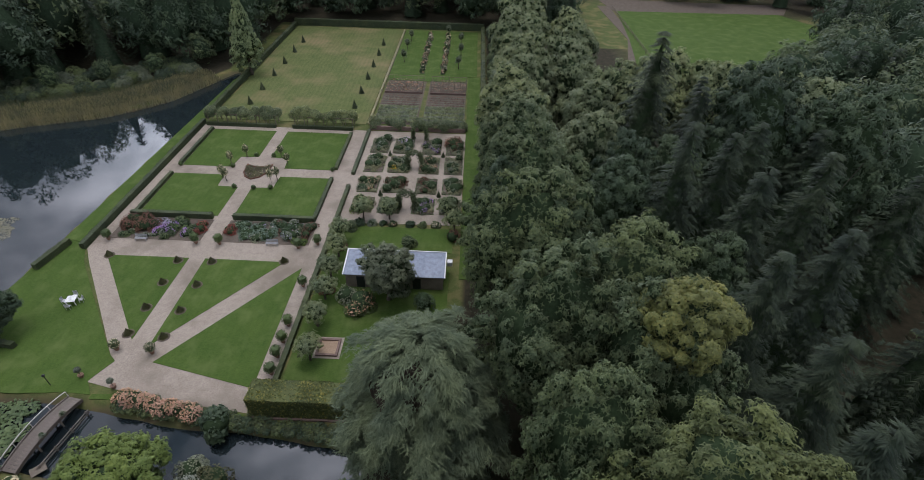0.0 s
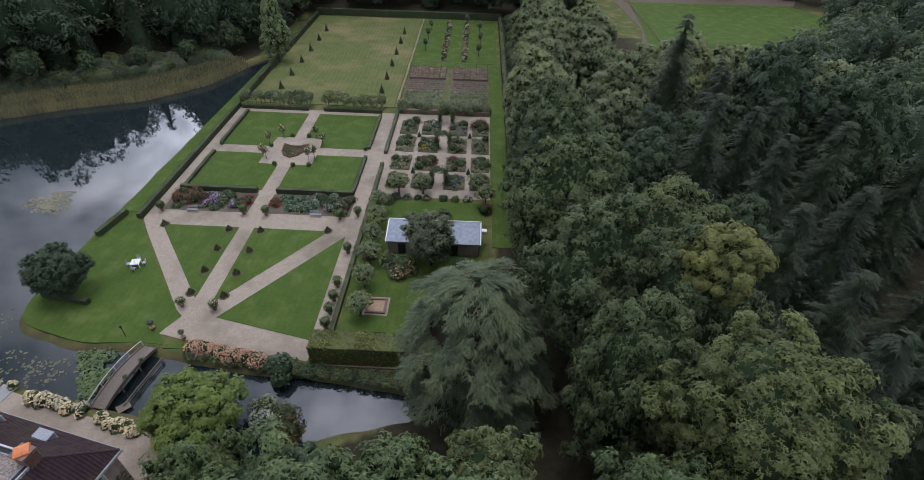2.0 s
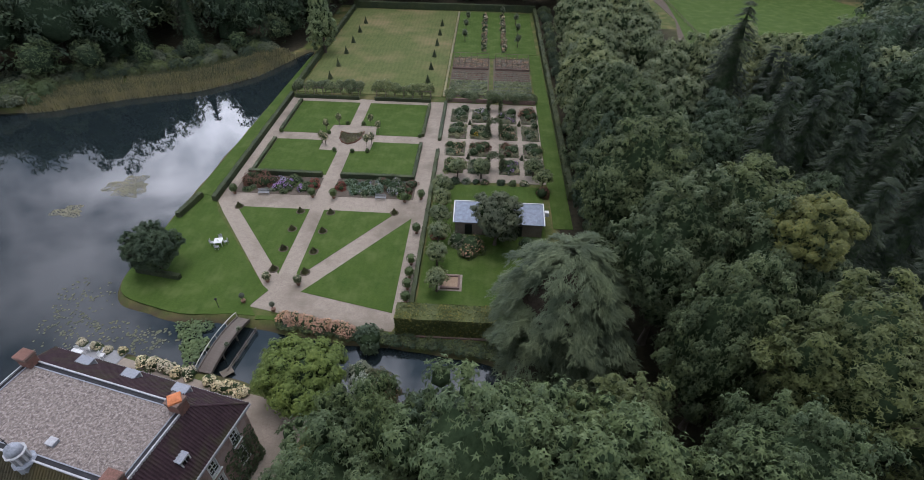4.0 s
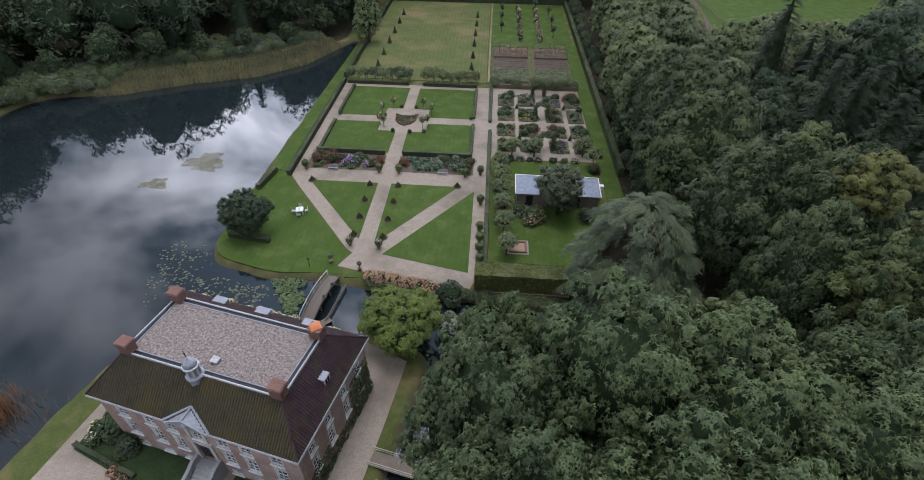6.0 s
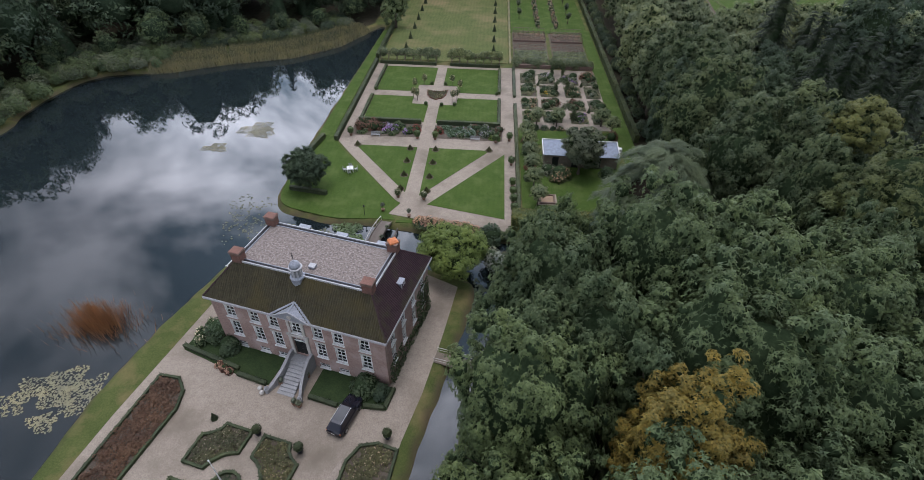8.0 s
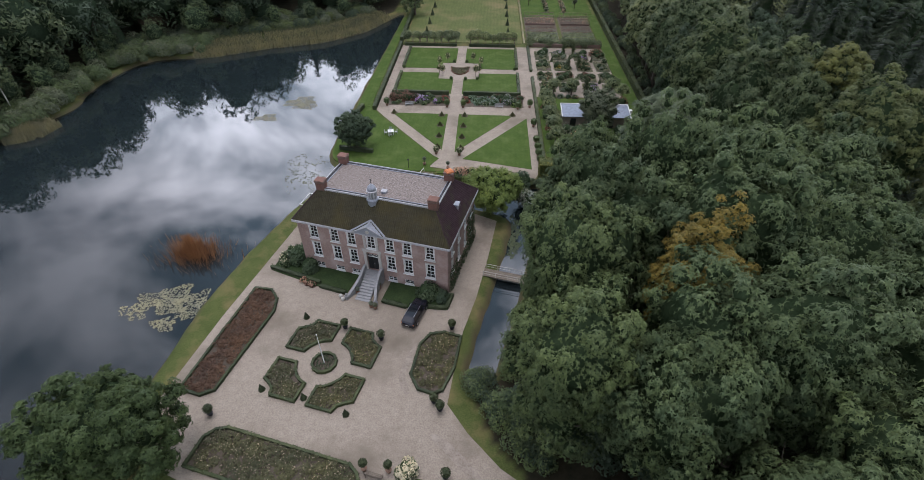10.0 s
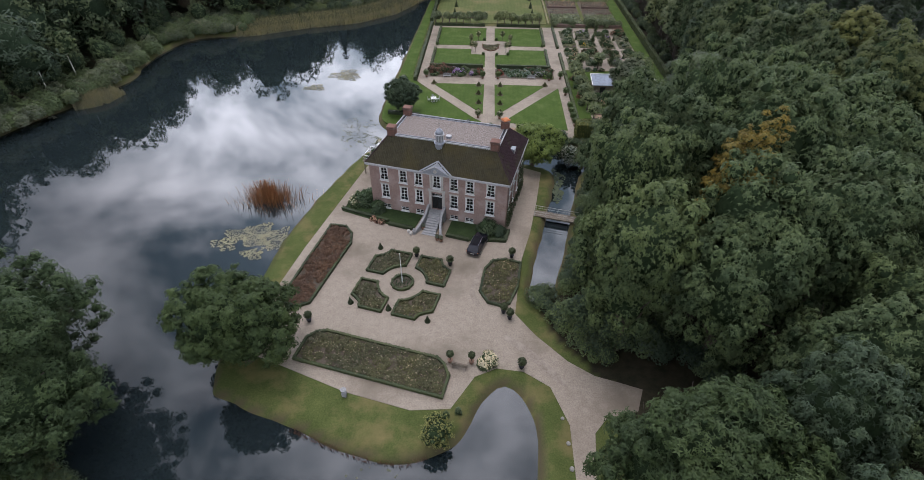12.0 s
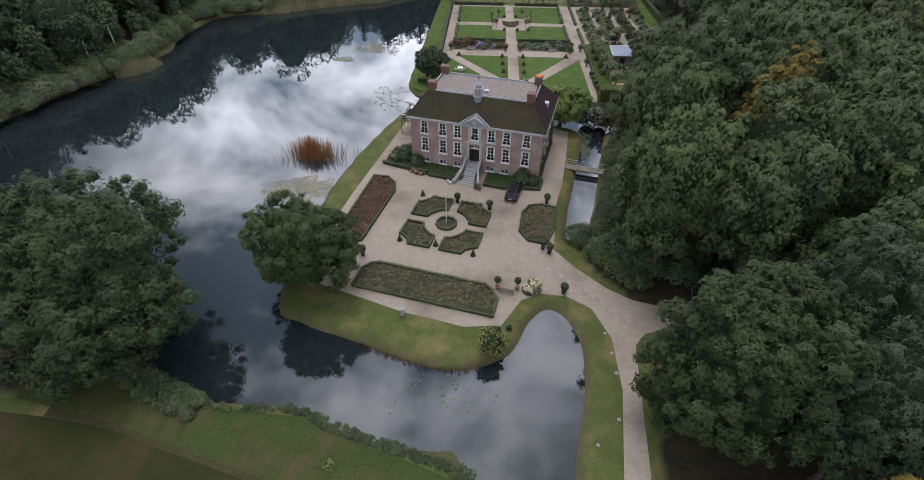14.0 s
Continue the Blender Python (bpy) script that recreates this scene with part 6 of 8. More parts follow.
def car():
    c = tagged(new("parked_car"), "black estate car with silver roof rails parked on gravel", "car")

    def low(w, z0, z1):
        return [(-w * 0.92, z0), (w * 0.92, z0), (w, z0 + 0.22), (w * 0.98, z1 - 0.12), (w * 0.86, z1), (-w * 0.86, z1), (-w * 0.98, z1 - 0.12), (-w, z0 + 0.22)]
    bm = bmesh.new()
    loft(bm, [(-2.32, low(0.72, 0.34, 0.72)), (-2.2, low(0.86, 0.24, 0.82)), (-1.5, low(0.93, 0.22, 0.96)), (-0.6, low(0.94, 0.22, 1.02)), (1.2, low(0.94, 0.22, 1.04)), (2.1, low(0.9, 0.24, 1.02)), (2.32, low(0.78, 0.34, 0.9))])
    body = part("body", bm, M_CARPAINT, c, smooth=True)

    def cab(w, z0, z1, t):
        return [(-w, z0), (w, z0), (w * t, z1), (w * t * 0.8, z1 + 0.04), (-w * t * 0.8, z1 + 0.04), (-w * t, z1)]
    bm = bmesh.new()
    loft(bm, [(-1.05, cab(0.84, 0.98, 1.0, 0.98)), (-0.35, cab(0.86, 0.98, 1.44, 0.78)), (0.5, cab(0.87, 1.0, 1.52, 0.78)), (1.6, cab(0.86, 1.0, 1.47, 0.76)), (2.15, cab(0.8, 0.98, 1.02, 0.95))])
    part("cabin_glass", bm, M_CARPAINT, c, "dark tinted windows")
    part("roof", box_bm([(0, 0.62, 1.565, 1.2, 2.1, 0.05)], 0.02), M_CARPAINT, c)
    part("glass_roof", box_bm([(0, 0.55, 1.6, 0.86, 1.5, 0.015)]), M_GLASS, c, "dark glass roof panel")
    for sx in (-1, 1):
        part("roof_rail", box_bm([(sx * 0.6, 0.62, 1.64, 0.045, 2.0, 0.05)], 0.01), M_STEEL, c, "silver roof rail")
        part("headlight", box_bm([(sx * 0.66, -2.22, 0.66, 0.34, 0.12, 0.14)], 0.03), M_STEEL, body)
        part("tail_light", box_bm([(sx * 0.72, 2.24, 0.82, 0.26, 0.1, 0.18)], 0.03), M_TERRACOTTA, body)
        part("mirror", box_bm([(sx * 1.02, -0.75, 1.05, 0.2, 0.1, 0.14)], 0.03), M_CARPAINT, body)
        for y in (-1.42, 1.4):
            w = part("wheel", lathe_bm([(0.33, -0.11), (0.34, -0.08), (0.34, 0.08), (0.33, 0.11)], 18), M_RUBBER, c)
            w.matrix_local = pose(sx * 0.86, y, 0.34, 0, 90, 0)
            part("rim", lathe_bm([(0.22, -0.12), (0.22, 0.12)], 12), M_STEEL, w)
    part("number_plate", box_bm([(0, 2.31, 0.62, 0.5, 0.03, 0.11)]), M_WHITE, body)
    return c


car().matrix_basis = HM @ pose(7.45, -11.2, 0.02, 0, 0, 176)


# ---- formal garden ----
GH = "low clipped box hedge along the gravel walk"
hedge("clipped_hedge", "long clipped hedge between walk and lake bank", -16.95, 1.2, -16.95, 42.5, 0.75, 1.0, seed=11)
hedge("clipped_hedge", "long clipped hedge beside the great lawn", -17.3, 44.5, -17.6, 111.5, 0.9, 1.3, seed=12, dens=16, leaf=0.2)
hedge("clipped_hedge", "short clipped hedge on the lake bank", -20.6, -3.5, -19.6, 2.4, 0.8, 1.0, seed=13)
hedge("clipped_hedge", "low clipped hedge under the lime tree", -20.3, -15.6, -13.9, -16.6, 0.7, 0.8, seed=14)
for sx in (-1, 1):
    hedge("box_hedge", GH, sx * 14.15, 25.6, sx * 14.15, 39.8, 0.6, 0.6, seed=15)
    hedge("box_hedge", GH, sx * 14.15, 9.9, sx * 14.15, 22.4, 0.6, 0.6, seed=16)
    hedge("clipped_hedge", "dark clipped hedge behind the flower border", sx * 1.6, 9.75, sx * 14.4, 9.75, 0.7, 1.0, seed=17)
hedge("box_hedge", GH, 17.55, 24.2, 17.55, 41.5, 0.65, 0.6, seed=18)
hedge("box_hedge", GH, 17.6, -20.6, 17.6, 20.2, 0.65, 0.6, seed=19)
hedge("clipped_hedge", "tall trimmed beech hedge with yellow-green top", 16.3, -22.9, 28.6, -22.9, 2.6, 3.0, L_BEECHHEDGE, 70, 0.17, seed=20)
hedge("clipped_hedge", "tall clipped hedge along the wood's edge", 40.9, 6, 41.2, 112, 1.0, 1.6, seed=21, dens=14, leaf=0.22)
hedge("clipped_hedge", "tall clipped hedge closing the garden", -18, 112.3, 41.5, 113.2, 1.1, 2.0, seed=22, dens=14, leaf=0.24)
hedge("box_hedge", "low hedge strip between lawn and kitchen garden", 16.8, 44.5, 16.8, 110.5, 0.5, 0.35, L_REED, 14, 0.16, seed=23)

big_cone = clip_cone(0.6, 1.0, "low olive-brown clipped cone in a ring of soil", L_CONE, 0.75)
scatter_copies(big_cone, [(-12.5, 0.1), (-2.4, -0.5), (-2.35, -5.0), (-2.2, -9.6), (-2.15, -13.9), (2.4, -0.5), (2.35, -5.2), (2.3, -9.9), (2.3, -14.2), (12.4, 0.2)])
tall_cone = clip_cone(0.65, 2.1, "tall clipped yew cone on the great lawn")
scatter_copies(tall_cone, [(x, y) for x in (-11.0, 12.4) for y in (52.3, 60.5, 69.4, 78, 87, 95.6)])
rose_cone = clip_cone(0.4, 1.2, "slim clipped cone between the flower beds")
scatter_copies(rose_cone, [(23.2, 31.7), (33.3, 31.9), (23.4, 18.0), (33.3, 18.3)])


def cluster(x0, y0, x1, y1, n, r, h, mats, seed, name, label, leaf=0.17, dens=190, category="perennial"):
    """Perennial clumps over a stretch of border, each a plant of its own."""
    rng = random.Random(seed)
    for k in range(n):
        mat, fl, sh = mats[k % len(mats)]
        shrub(name, label, rng.uniform(x0, x1), rng.uniform(y0, y1), r * rng.uniform(0.75, 1.25), h * rng.uniform(0.7, 1.2), mat, dens, leaf, flower=fl, share=sh, seed=seed + k, category=category)


for sx in (-1, 1):
    tagged(slab("border_soil", [(sx * 1.3, 4.0), (sx * 14.9, 4.0), (sx * 14.9, 9.3), (sx * 1.3, 9.3)], -0.05, 0.06, M_SOIL), "dark soil of the long flower border", "soil", kind="structure")
cluster(-14.0, 6.2, -8.2, 8.6, 14, 1.3, 1.6, [(L_BROWN, None, 0)], 101, "smoke_bush", "dark red-brown smoke bush in the border", dens=360)
cluster(-8.8, 5.2, -6.2, 8.4, 10, 1.0, 1.1, [(L_GREYGREEN, L_LILAC, 0.85), (L_OAK, L_PURPLE, 0.8)], 102, "aster", "aster clump in lilac bloom in the border")
cluster(-7.0, 5.2, -3.2, 8.6, 14, 0.95, 0.9, [(L_OAK, None, 0), (L_HEDGE, None, 0), (L_BRIGHT, None, 0)], 103, "perennial", "green leafy perennial in the border")
cluster(-4.8, 4.6, -3.0, 6.4, 6, 0.75, 0.8, [(L_GREYGREEN, L_PURPLE, 0.75)], 104, "aster", "aster clump in strong purple bloom")
cluster(-2.7, 5.6, -2.0, 8.0, 5, 0.85, 1.1, [(L_REDLEAF, None, 0)], 105, "red_shrub", "shrub with red autumn leaves by the walk")
cluster(-13.8, 4.5, -5.2, 5.6, 10, 0.75, 0.7, [(L_GREYGREEN, None, 0), (L_OAK, None, 0)], 106, "perennial", "low grey-green perennial at the border's edge")
cluster(1.9, 5.6, 2.7, 7.6, 5, 0.85, 1.0, [(L_REDLEAF, None, 0)], 107, "red_shrub", "shrub with red autumn leaves by the walk")
cluster(3.2, 4.8, 8.8, 8.8, 32, 1.05, 0.85, [(L_SAGE, None, 0), (L_SAGE, None, 0), (L_GREYGREEN, L_LILAC, 0.12)], 108, "perennial", "grey-green perennial in the border")
cluster(8.6, 5.0, 14.4, 8.8, 22, 1.05, 1.2, [(L_BROWN, None, 0), (L_GREYGREEN, L_LILAC, 0.15), (L_DEEP, None, 0)], 109, "perennial", "tall fading purple-brown perennial in the border")
cluster(11.5, 4.2, 14.2, 5.2, 4, 0.6, 0.9, [(L_BRIGHT, None, 0)], 110, "perennial", "bright leafy perennial by the walk")
pot_ball = ball_tree(0.7, "clipped box ball in a clay pot", 0.08)
scatter_copies(pot_ball, [(-14.6, 3.6), (-1.6, 3.5), (1.9, 3.5), (13.6, 3.3), (16.2, 4.3), (16.5, -4.6), (16.6, -11.6), (16.7, -14.2), (16.7, -16.4), (16.8, -18.8)])
hyd_pot = ball_tree(0.62, "white hydrangea in a clay pot", 0.05, True, L_OAK, "potted_hydrangea", L_CREAM)
scatter_copies(hyd_pot, [(-2.15, -16.3), (2.15, -16.6)])
for k, (x, y, a) in enumerate(((-9.8, 3.75, 0), (9.6, 3.75, 0))):
    bn = tagged(new("garden_bench"), "grey wooden bench before the flower border", "bench", group="border benches")
    bn.matrix_basis = pose(x, y, 0, 0, 0, a)
    part("seat", box_bm([(0, dy, 0.45, 1.8, 0.1, 0.04) for dy in (-0.2, -0.07, 0.06, 0.19)]), M_GREYSTONE, bn)
    part("backrest", box_bm([(0, 0.27, z, 1.8, 0.04, 0.09) for z in (0.6, 0.75, 0.9)]), M_GREYSTONE, bn)
    for sx in (-0.8, 0.8):
        part("leg", box_bm([(sx, -0.2, 0.2, 0.07, 0.07, 0.42)]), M_GREYSTONE, bn)
        part("leg", box_bm([(sx, 0.25, 0.45, 0.07, 0.07, 0.94)]), M_GREYSTONE, bn)

# round bed at the crossing, with rose standards
bed("flower_bed", "six-sided brick-edged bed at the garden crossing", [(-2.1, 26.3), (-0.9, 25.6), (0.9, 25.6), (2.3, 26.4), (2.1, 23.6), (1.4, 22.2), (0.1, 21.4), (-1.2, 22.2), (-1.9, 23.6)], 0.25, 0.22, 60, 0.5, 0.16, L_BED, L_BROWN, 9)


def rose_standard(label, h=1.9, mat=None, fl=None):
    c = tagged(new("standard_rose"), label, "rose", group="roses round the crossing")
    part("stem", lathe_bm([(0.04, -0.05), (0.03, h * 0.75)], 6), M_BARK, c)
    part("stake", box_bm([(0.08, 0, h * 0.4, 0.04, 0.04, h * 0.85)]), M_WOOD, c)
    rng = np.random.default_rng(int(h * 91))
    n = 330
    d = directions(rng, n, -0.9)
    P = d * np.array([0.6, 0.6, 0.85]) * rng.uniform(0.5, 1.1, (n, 1)) + np.array([0, 0, h])
    mi = (rng.random(n) < 0.22).astype(int)
    new("foliage", quads_mesh("foliage", leaf_quads(rng, P, d + rng.normal(size=d.shape) * 0.5, 0.24, 0.17), [mat or L_OAK, fl or L_CREAM], mi)).parent = c
    return c


rs = rose_standard("weeping standard rose with pale blooms")
scatter_copies(rs, [(-5.1, 26.2), (-3.2, 28.9), (3.2, 29.1), (5.2, 26.3), (-4.7, 21.4), (-3.8, 20.6), (4.0, 20.6), (4.8, 21.4)])
lowb = ball_tree(0.4, "dark clipped box ball by the walk", 0.0, False)
scatter_copies(lowb, [(-1.7, 18.6), (1.7, 18.4), (-1.6, 29.4), (1.6, 29.5), (4.5, 18.7), (-4.4, 25.2), (13.6, 25.2), (-13.9, 25.2)])

# pergola walk
per = tagged(new("pergola"), "long timber pergola overgrown with climbing roses", "pergola")
per.location = (0, 43.2, 0)
for x in [x for x in np.arange(-16, 16.1, 2.0) if abs(x) > 1.4 and abs(x - 15.3) > 1.0]:
    for dy in (-0.9, 0.9):
        part("post", box_bm([(float(x), dy, 1.05, 0.13, 0.13, 2.1)]), M_WOOD, per)
for x0, x1 in ((-16.3, -1.4), (1.4, 14.4)):
    part("beam", box_bm([((x0 + x1) / 2, dy, 2.14, x1 - x0, 0.1, 0.12) for dy in (-0.9, 0.9)]), M_WOOD, per)


def climber_band(x0, x1, y, h, seed, label, depth=1.7, dens=900):
    """Bushy climbers in uneven heaps along a support."""
    rng = np.random.default_rng(seed)
    heaps = int((x1 - x0) / 0.55)
    hx = rng.uniform(x0 + 0.3, x1 - 0.3, heaps)
    hy = y + rng.uniform(-0.5, 0.5, heaps) * depth
    hz = h + rng.uniform(-0.7, 0.35, heaps)
    hr = rng.uniform(0.6, 1.25, heaps)
    n = int((x1 - x0) * dens)
    k = rng.integers(0, heaps, n)
    d = directions(rng, n, -0.6)
    P = np.stack([hx[k], hy[k], hz[k]], 1) + d * (hr[k] * rng.uniform(0.7, 1.05, n))[:, None]
    P[:, 2] = np.maximum(P[:, 2], 0.15)
    N = d + np.array([0, 0, 0.4]) + rng.normal(size=d.shape) * 0.35
    ob = new("climbing_rose", quads_mesh("climbing_rose", leaf_quads(rng, P, N, 0.26, 0.18), [L_ROWOAK, L_OAK], (rng.random(n) < 0.4).astype(int)))
    tagged(ob, label, "climber")


climber_band(-16.4, -1.5, 43.2, 2.4, 5, "climbing rose over the pergola")
climber_band(1.5, 14.3, 43.2, 2.4, 6, "climbing rose over the pergola")
tagged(part("garden_wall", box_bm([(22.6, 42.2, 0.45, 10.0, 0.35, 0.9), (33.4, 42.2, 0.45, 7.6, 0.35, 0.9)], 0.02), M_PINKBRICK), "low brick wall behind the flower garden", "wall", kind="structure")
climber_band(17.8, 37.2, 43.3, 1.0, 7, "climbing plants along the low wall")
hedge("clipped_hedge", "dark hedge at the pergola's foot", -16, 41.4, -1.7, 41.4, 0.5, 0.8, seed=24)
hedge("clipped_hedge", "dark hedge at the pergola's foot", 1.7, 41.4, 14.2, 41.4, 0.5, 0.8, seed=25)

# flower garden: four rows of four beds
ROWS_Y = ((32.6, 38.4), (25.5, 31.3), (18.9, 23.7), (13.0, 17.3))
COLS_X = ((19.2, 22.6), (23.6, 27.2), (29.2, 32.7), (33.8, 37.0))
tones = [(L_GREYGREEN, None), (L_GREYGREEN, L_LILAC), (L_PERENNIAL, L_PURPLE), (L_BROWN, None), (L_PERENNIAL, None), (L_PERENNIAL, None), (L_PERENNIAL, L_PINK), (L_PERENNIAL, None),
         (L_PERENNIAL, L_PINK), (L_BROWN, None), (L_BROWN, None), (L_LIME, None), (L_BRIGHT, L_PINK), (L_LIME, None), (L_GREYGREEN, L_PURPLE), (L_PERENNIAL, None)]
for j, (ya, yb) in enumerate(ROWS_Y):
    for i, (xa, xb) in enumerate(COLS_X):
        lm, fm = tones[j * 4 + i]
        bed("flower_bed", "square mixed flower bed edged with low box", [(xa, ya), (xb, ya), (xb, yb), (xa, yb)], 0.16, 0.14, 90, 0.6, 0.16, L_PERENNIAL, L_OAK, 30 + j * 4 + i, "flower garden beds")
        rng_ = random.Random(j * 7 + i)
        for k in range(11):
            big = rng_.random() < 0.3
            shrub("perennial", "leafy perennial clump in the flower garden", rng_.uniform(xa + 0.5, xb - 0.5), rng_.uniform(ya + 0.5, yb - 0.5), rng_.uniform(0.75, 1.15) * (1.35 if big else 1), rng_.uniform(0.6, 1.1) * (1.6 if big else 1),
                  (lm, L_LIME, L_BED, L_GREYGREEN)[k % 4] if k > 3 else lm, 170, 0.17, flower=fm if k < 5 else None, share=0.45, seed=200 + k, category="perennial")
shrub("yellow_daisy", "bright yellow daisies in full bloom", 24.6, 26.9, 0.9, 1.1, L_BRIGHT, 260, 0.17, flower=L_YELLOWFLOWER, share=0.85, category="perennial")
shrub("smoke_bush", "large dark red shrub at the flower garden's corner", 35.2, 36.3, 2.0, 2.3, L_BROWN, 700, 0.2)


def garden_arch(x, y):
    a = tagged(new("garden_arch"), "green arch of clipped climbers over the walk", "arch", group="garden arches")
    a.location = (x, y, 0)
    rng = np.random.default_rng(int(x + y))
    n = 1700
    u = rng.uniform(0, 1, n)
    px = np.where(u < 0.3, -1.3, np.where(u > 0.7, 1.3, -1.3 * np.cos((u - 0.3) / 0.4 * math.pi)))
    pz = np.where(u < 0.3, u / 0.3 * 2.2, np.where(u > 0.7, (1 - u) / 0.3 * 2.2, 2.2 + 1.0 * np.sin((u - 0.3) / 0.4 * math.pi)))
    P = np.stack([px, rng.uniform(-0.75, 0.75, n), pz], 1) + rng.normal(size=(n, 3)) * 0.2
    new("foliage", quads_mesh("foliage", leaf_quads(rng, P, rng.normal(size=(n, 3)) + np.array([0, 0, 0.4]), 0.26, 0.19), L_OAK)).parent = a
    bm = bmesh.new()
    for dy in (-0.45, 0.45):
        pts = [(-1.3, dy, 0), (-1.3, dy, 2.2)] + [(-1.3 * math.cos(t * math.pi / 6), dy, 2.2 + 1.0 * math.sin(t * math.pi / 6)) for t in range(1, 6)] + [(1.3, dy, 2.2), (1.3, dy, 0)]
        for p, q in zip(pts, pts[1:]):
            limb(bm, p, q, 0.03, 0.03, 5)
    part("hoop", bm, M_IRON, a)


garden_arch(28.2, 38.6)
garden_arch(28.3, 14.4)
garden_arch(28.2, 27.5)
small = broadleaf("fruit_tree", "small round-headed fruit tree on a bare stem", 91, 1.5, 3.7, 1.4, L_ROWOAK, 420, 0.3, 4, 14, fine=2)
SMALL_SPOTS = [(21.8, 11.2), (25.9, 11.4), (35.0, 12.2), (36.4, 8.5), (19.6, 5.6), (19.9, 1.8), (19.8, -2.6), (20.0, -6.8), (20.6, -16.6), (20.2, -11.5)]
scatter_copies(small, SMALL_SPOTS)
slim = broadleaf("fruit_tree", "slim young fruit tree in the orchard grass", 92, 0.75, 3.4, 1.0, L_LIME, 150, 0.3, 4, 8, fine=2)
scatter_copies(slim, [(34.6, 79), (35, 89), (30.9, 106), (19.9, 82.5), (19.8, 91.9), (20.0, 100), (34.7, 99)])
for k, (x, y, r, h, mt, fl) in enumerate(((21.4, 9.9, 1.0, 1.0, L_DEEP, None), (23.4, 9.9, 0.9, 0.9, L_GREYGREEN, None), (25.2, 9.9, 0.7, 0.8, L_DEEP, None), (26.6, 9.9, 0.8, 0.8, L_OAK, L_PINK), (29.4, 9.9, 0.9, 0.9, L_DEEP, None), (31.4, 9.9, 0.9, 1.0, L_OAK, None),
                                              (33.4, 10.0, 0.9, 0.9, L_OAK, L_CREAM), (20.2, 8.6, 1.4, 1.5, L_OAK, None), (19.6, 3.8, 1.3, 1.4, L_BROWN, None), (19.4, -0.6, 1.2, 1.2, L_OAK, None), (19.8, -5.2, 1.3, 1.5, L_BROWN, None), (19.4, -9.0, 1.0, 1.2, L_OAK, None),
                                              (29.6, 5.0, 1.5, 1.9, L_OAK, None), (22.8, -6.6, 1.7, 2.2, L_GREYGREEN, None), (25.0, -7.6, 2.2, 2.6, L_OAK, L_PINK), (24.4, -9.0, 1.5, 1.9, L_OAK, L_PINK), (33.0, -7.4, 1.6, 3.0, L_DEEP, None), (36.2, 6.6, 1.3, 2.2, L_BROWN, None))):
    shrub("garden_shrub", "loose garden shrub by the shed lawn" if y < 9 else "shrub in the row behind the flower garden", x, y, r, h, mt, 420, 0.19, flower=fl, share=0.3, seed=300 + k)

# shed with standing-seam roof
shed = tagged(new("garden_shed"), "long low garden shed with pale zinc roof", "shed")
shed.location = (28.8, -2.3, 0)
part("wall", box_bm([(0, 1.9, 1.45, 13.0, 0.15, 2.9), (0, -1.9, 1.15, 13.0, 0.15, 2.3), (-6.43, 0, 1.2, 0.15, 3.65, 2.4), (6.43, 0, 1.2, 0.15, 3.65, 2.4)]), M_WOOD, shed, "dark weathered board walls")
tilt = math.degrees(math.atan2(0.75, 4.4))
rf = part("roof", box_bm([(0, 0, 0, 13.4, 4.4, 0.1)], 0.01), M_ZINC, shed)
rf.matrix_local = pose(0, 0, 2.75, tilt)
for k in range(16):
    s_ = part("seam", box_bm([(-6.6 + k * 0.88, 0, 0.075, 0.035, 4.3, 0.05)]), M_ZINC, rf)
part("fascia", box_bm([(0, 2.26, 0.02, 13.7, 0.12, 0.24), (6.77, 0, 0.02, 0.14, 4.36, 0.2), (-6.77, 0, 0.02, 0.14, 4.36, 0.2)]), M_WHITE, rf, "white painted edge board")
part("vent_box", box_bm([(7.3, 1.2, 2.2, 0.7, 0.7, 0.7)], 0.03), M_WHITE, shed)
for x in (-4.5, -1.0, 3.0):
    part("door", box_bm([(x, -2.0, 1.0, 1.1, 0.05, 1.95)], 0.01), M_DARKDOOR, shed)

# sandpit
pit = tagged(new("sandpit"), "square sandpit with pale stone rim in the lawn", "sandpit")
pit.location = (22.3, -14.8, 0)
part("rim", box_bm([(0, 1.15, 0.12, 2.6, 0.28, 0.36), (0, -1.15, 0.12, 2.6, 0.28, 0.36), (-1.16, 0, 0.12, 0.28, 2.02, 0.36), (1.16, 0, 0.12, 0.28, 2.02, 0.36)], 0.02), M_PINKBRICK, pit)
part("sand", box_bm([(0, 0, 0.07, 2.1, 2.1, 0.1)]), M_SAND, pit)
part("surround", box_bm([(0, 1.45, 0.04, 3.2, 0.3, 0.06), (0, -1.45, 0.04, 3.2, 0.3, 0.06), (-1.45, 0, 0.04, 0.3, 2.6, 0.06), (1.45, 0, 0.04, 0.3, 2.6, 0.06)]), M_GRAVEL, pit)

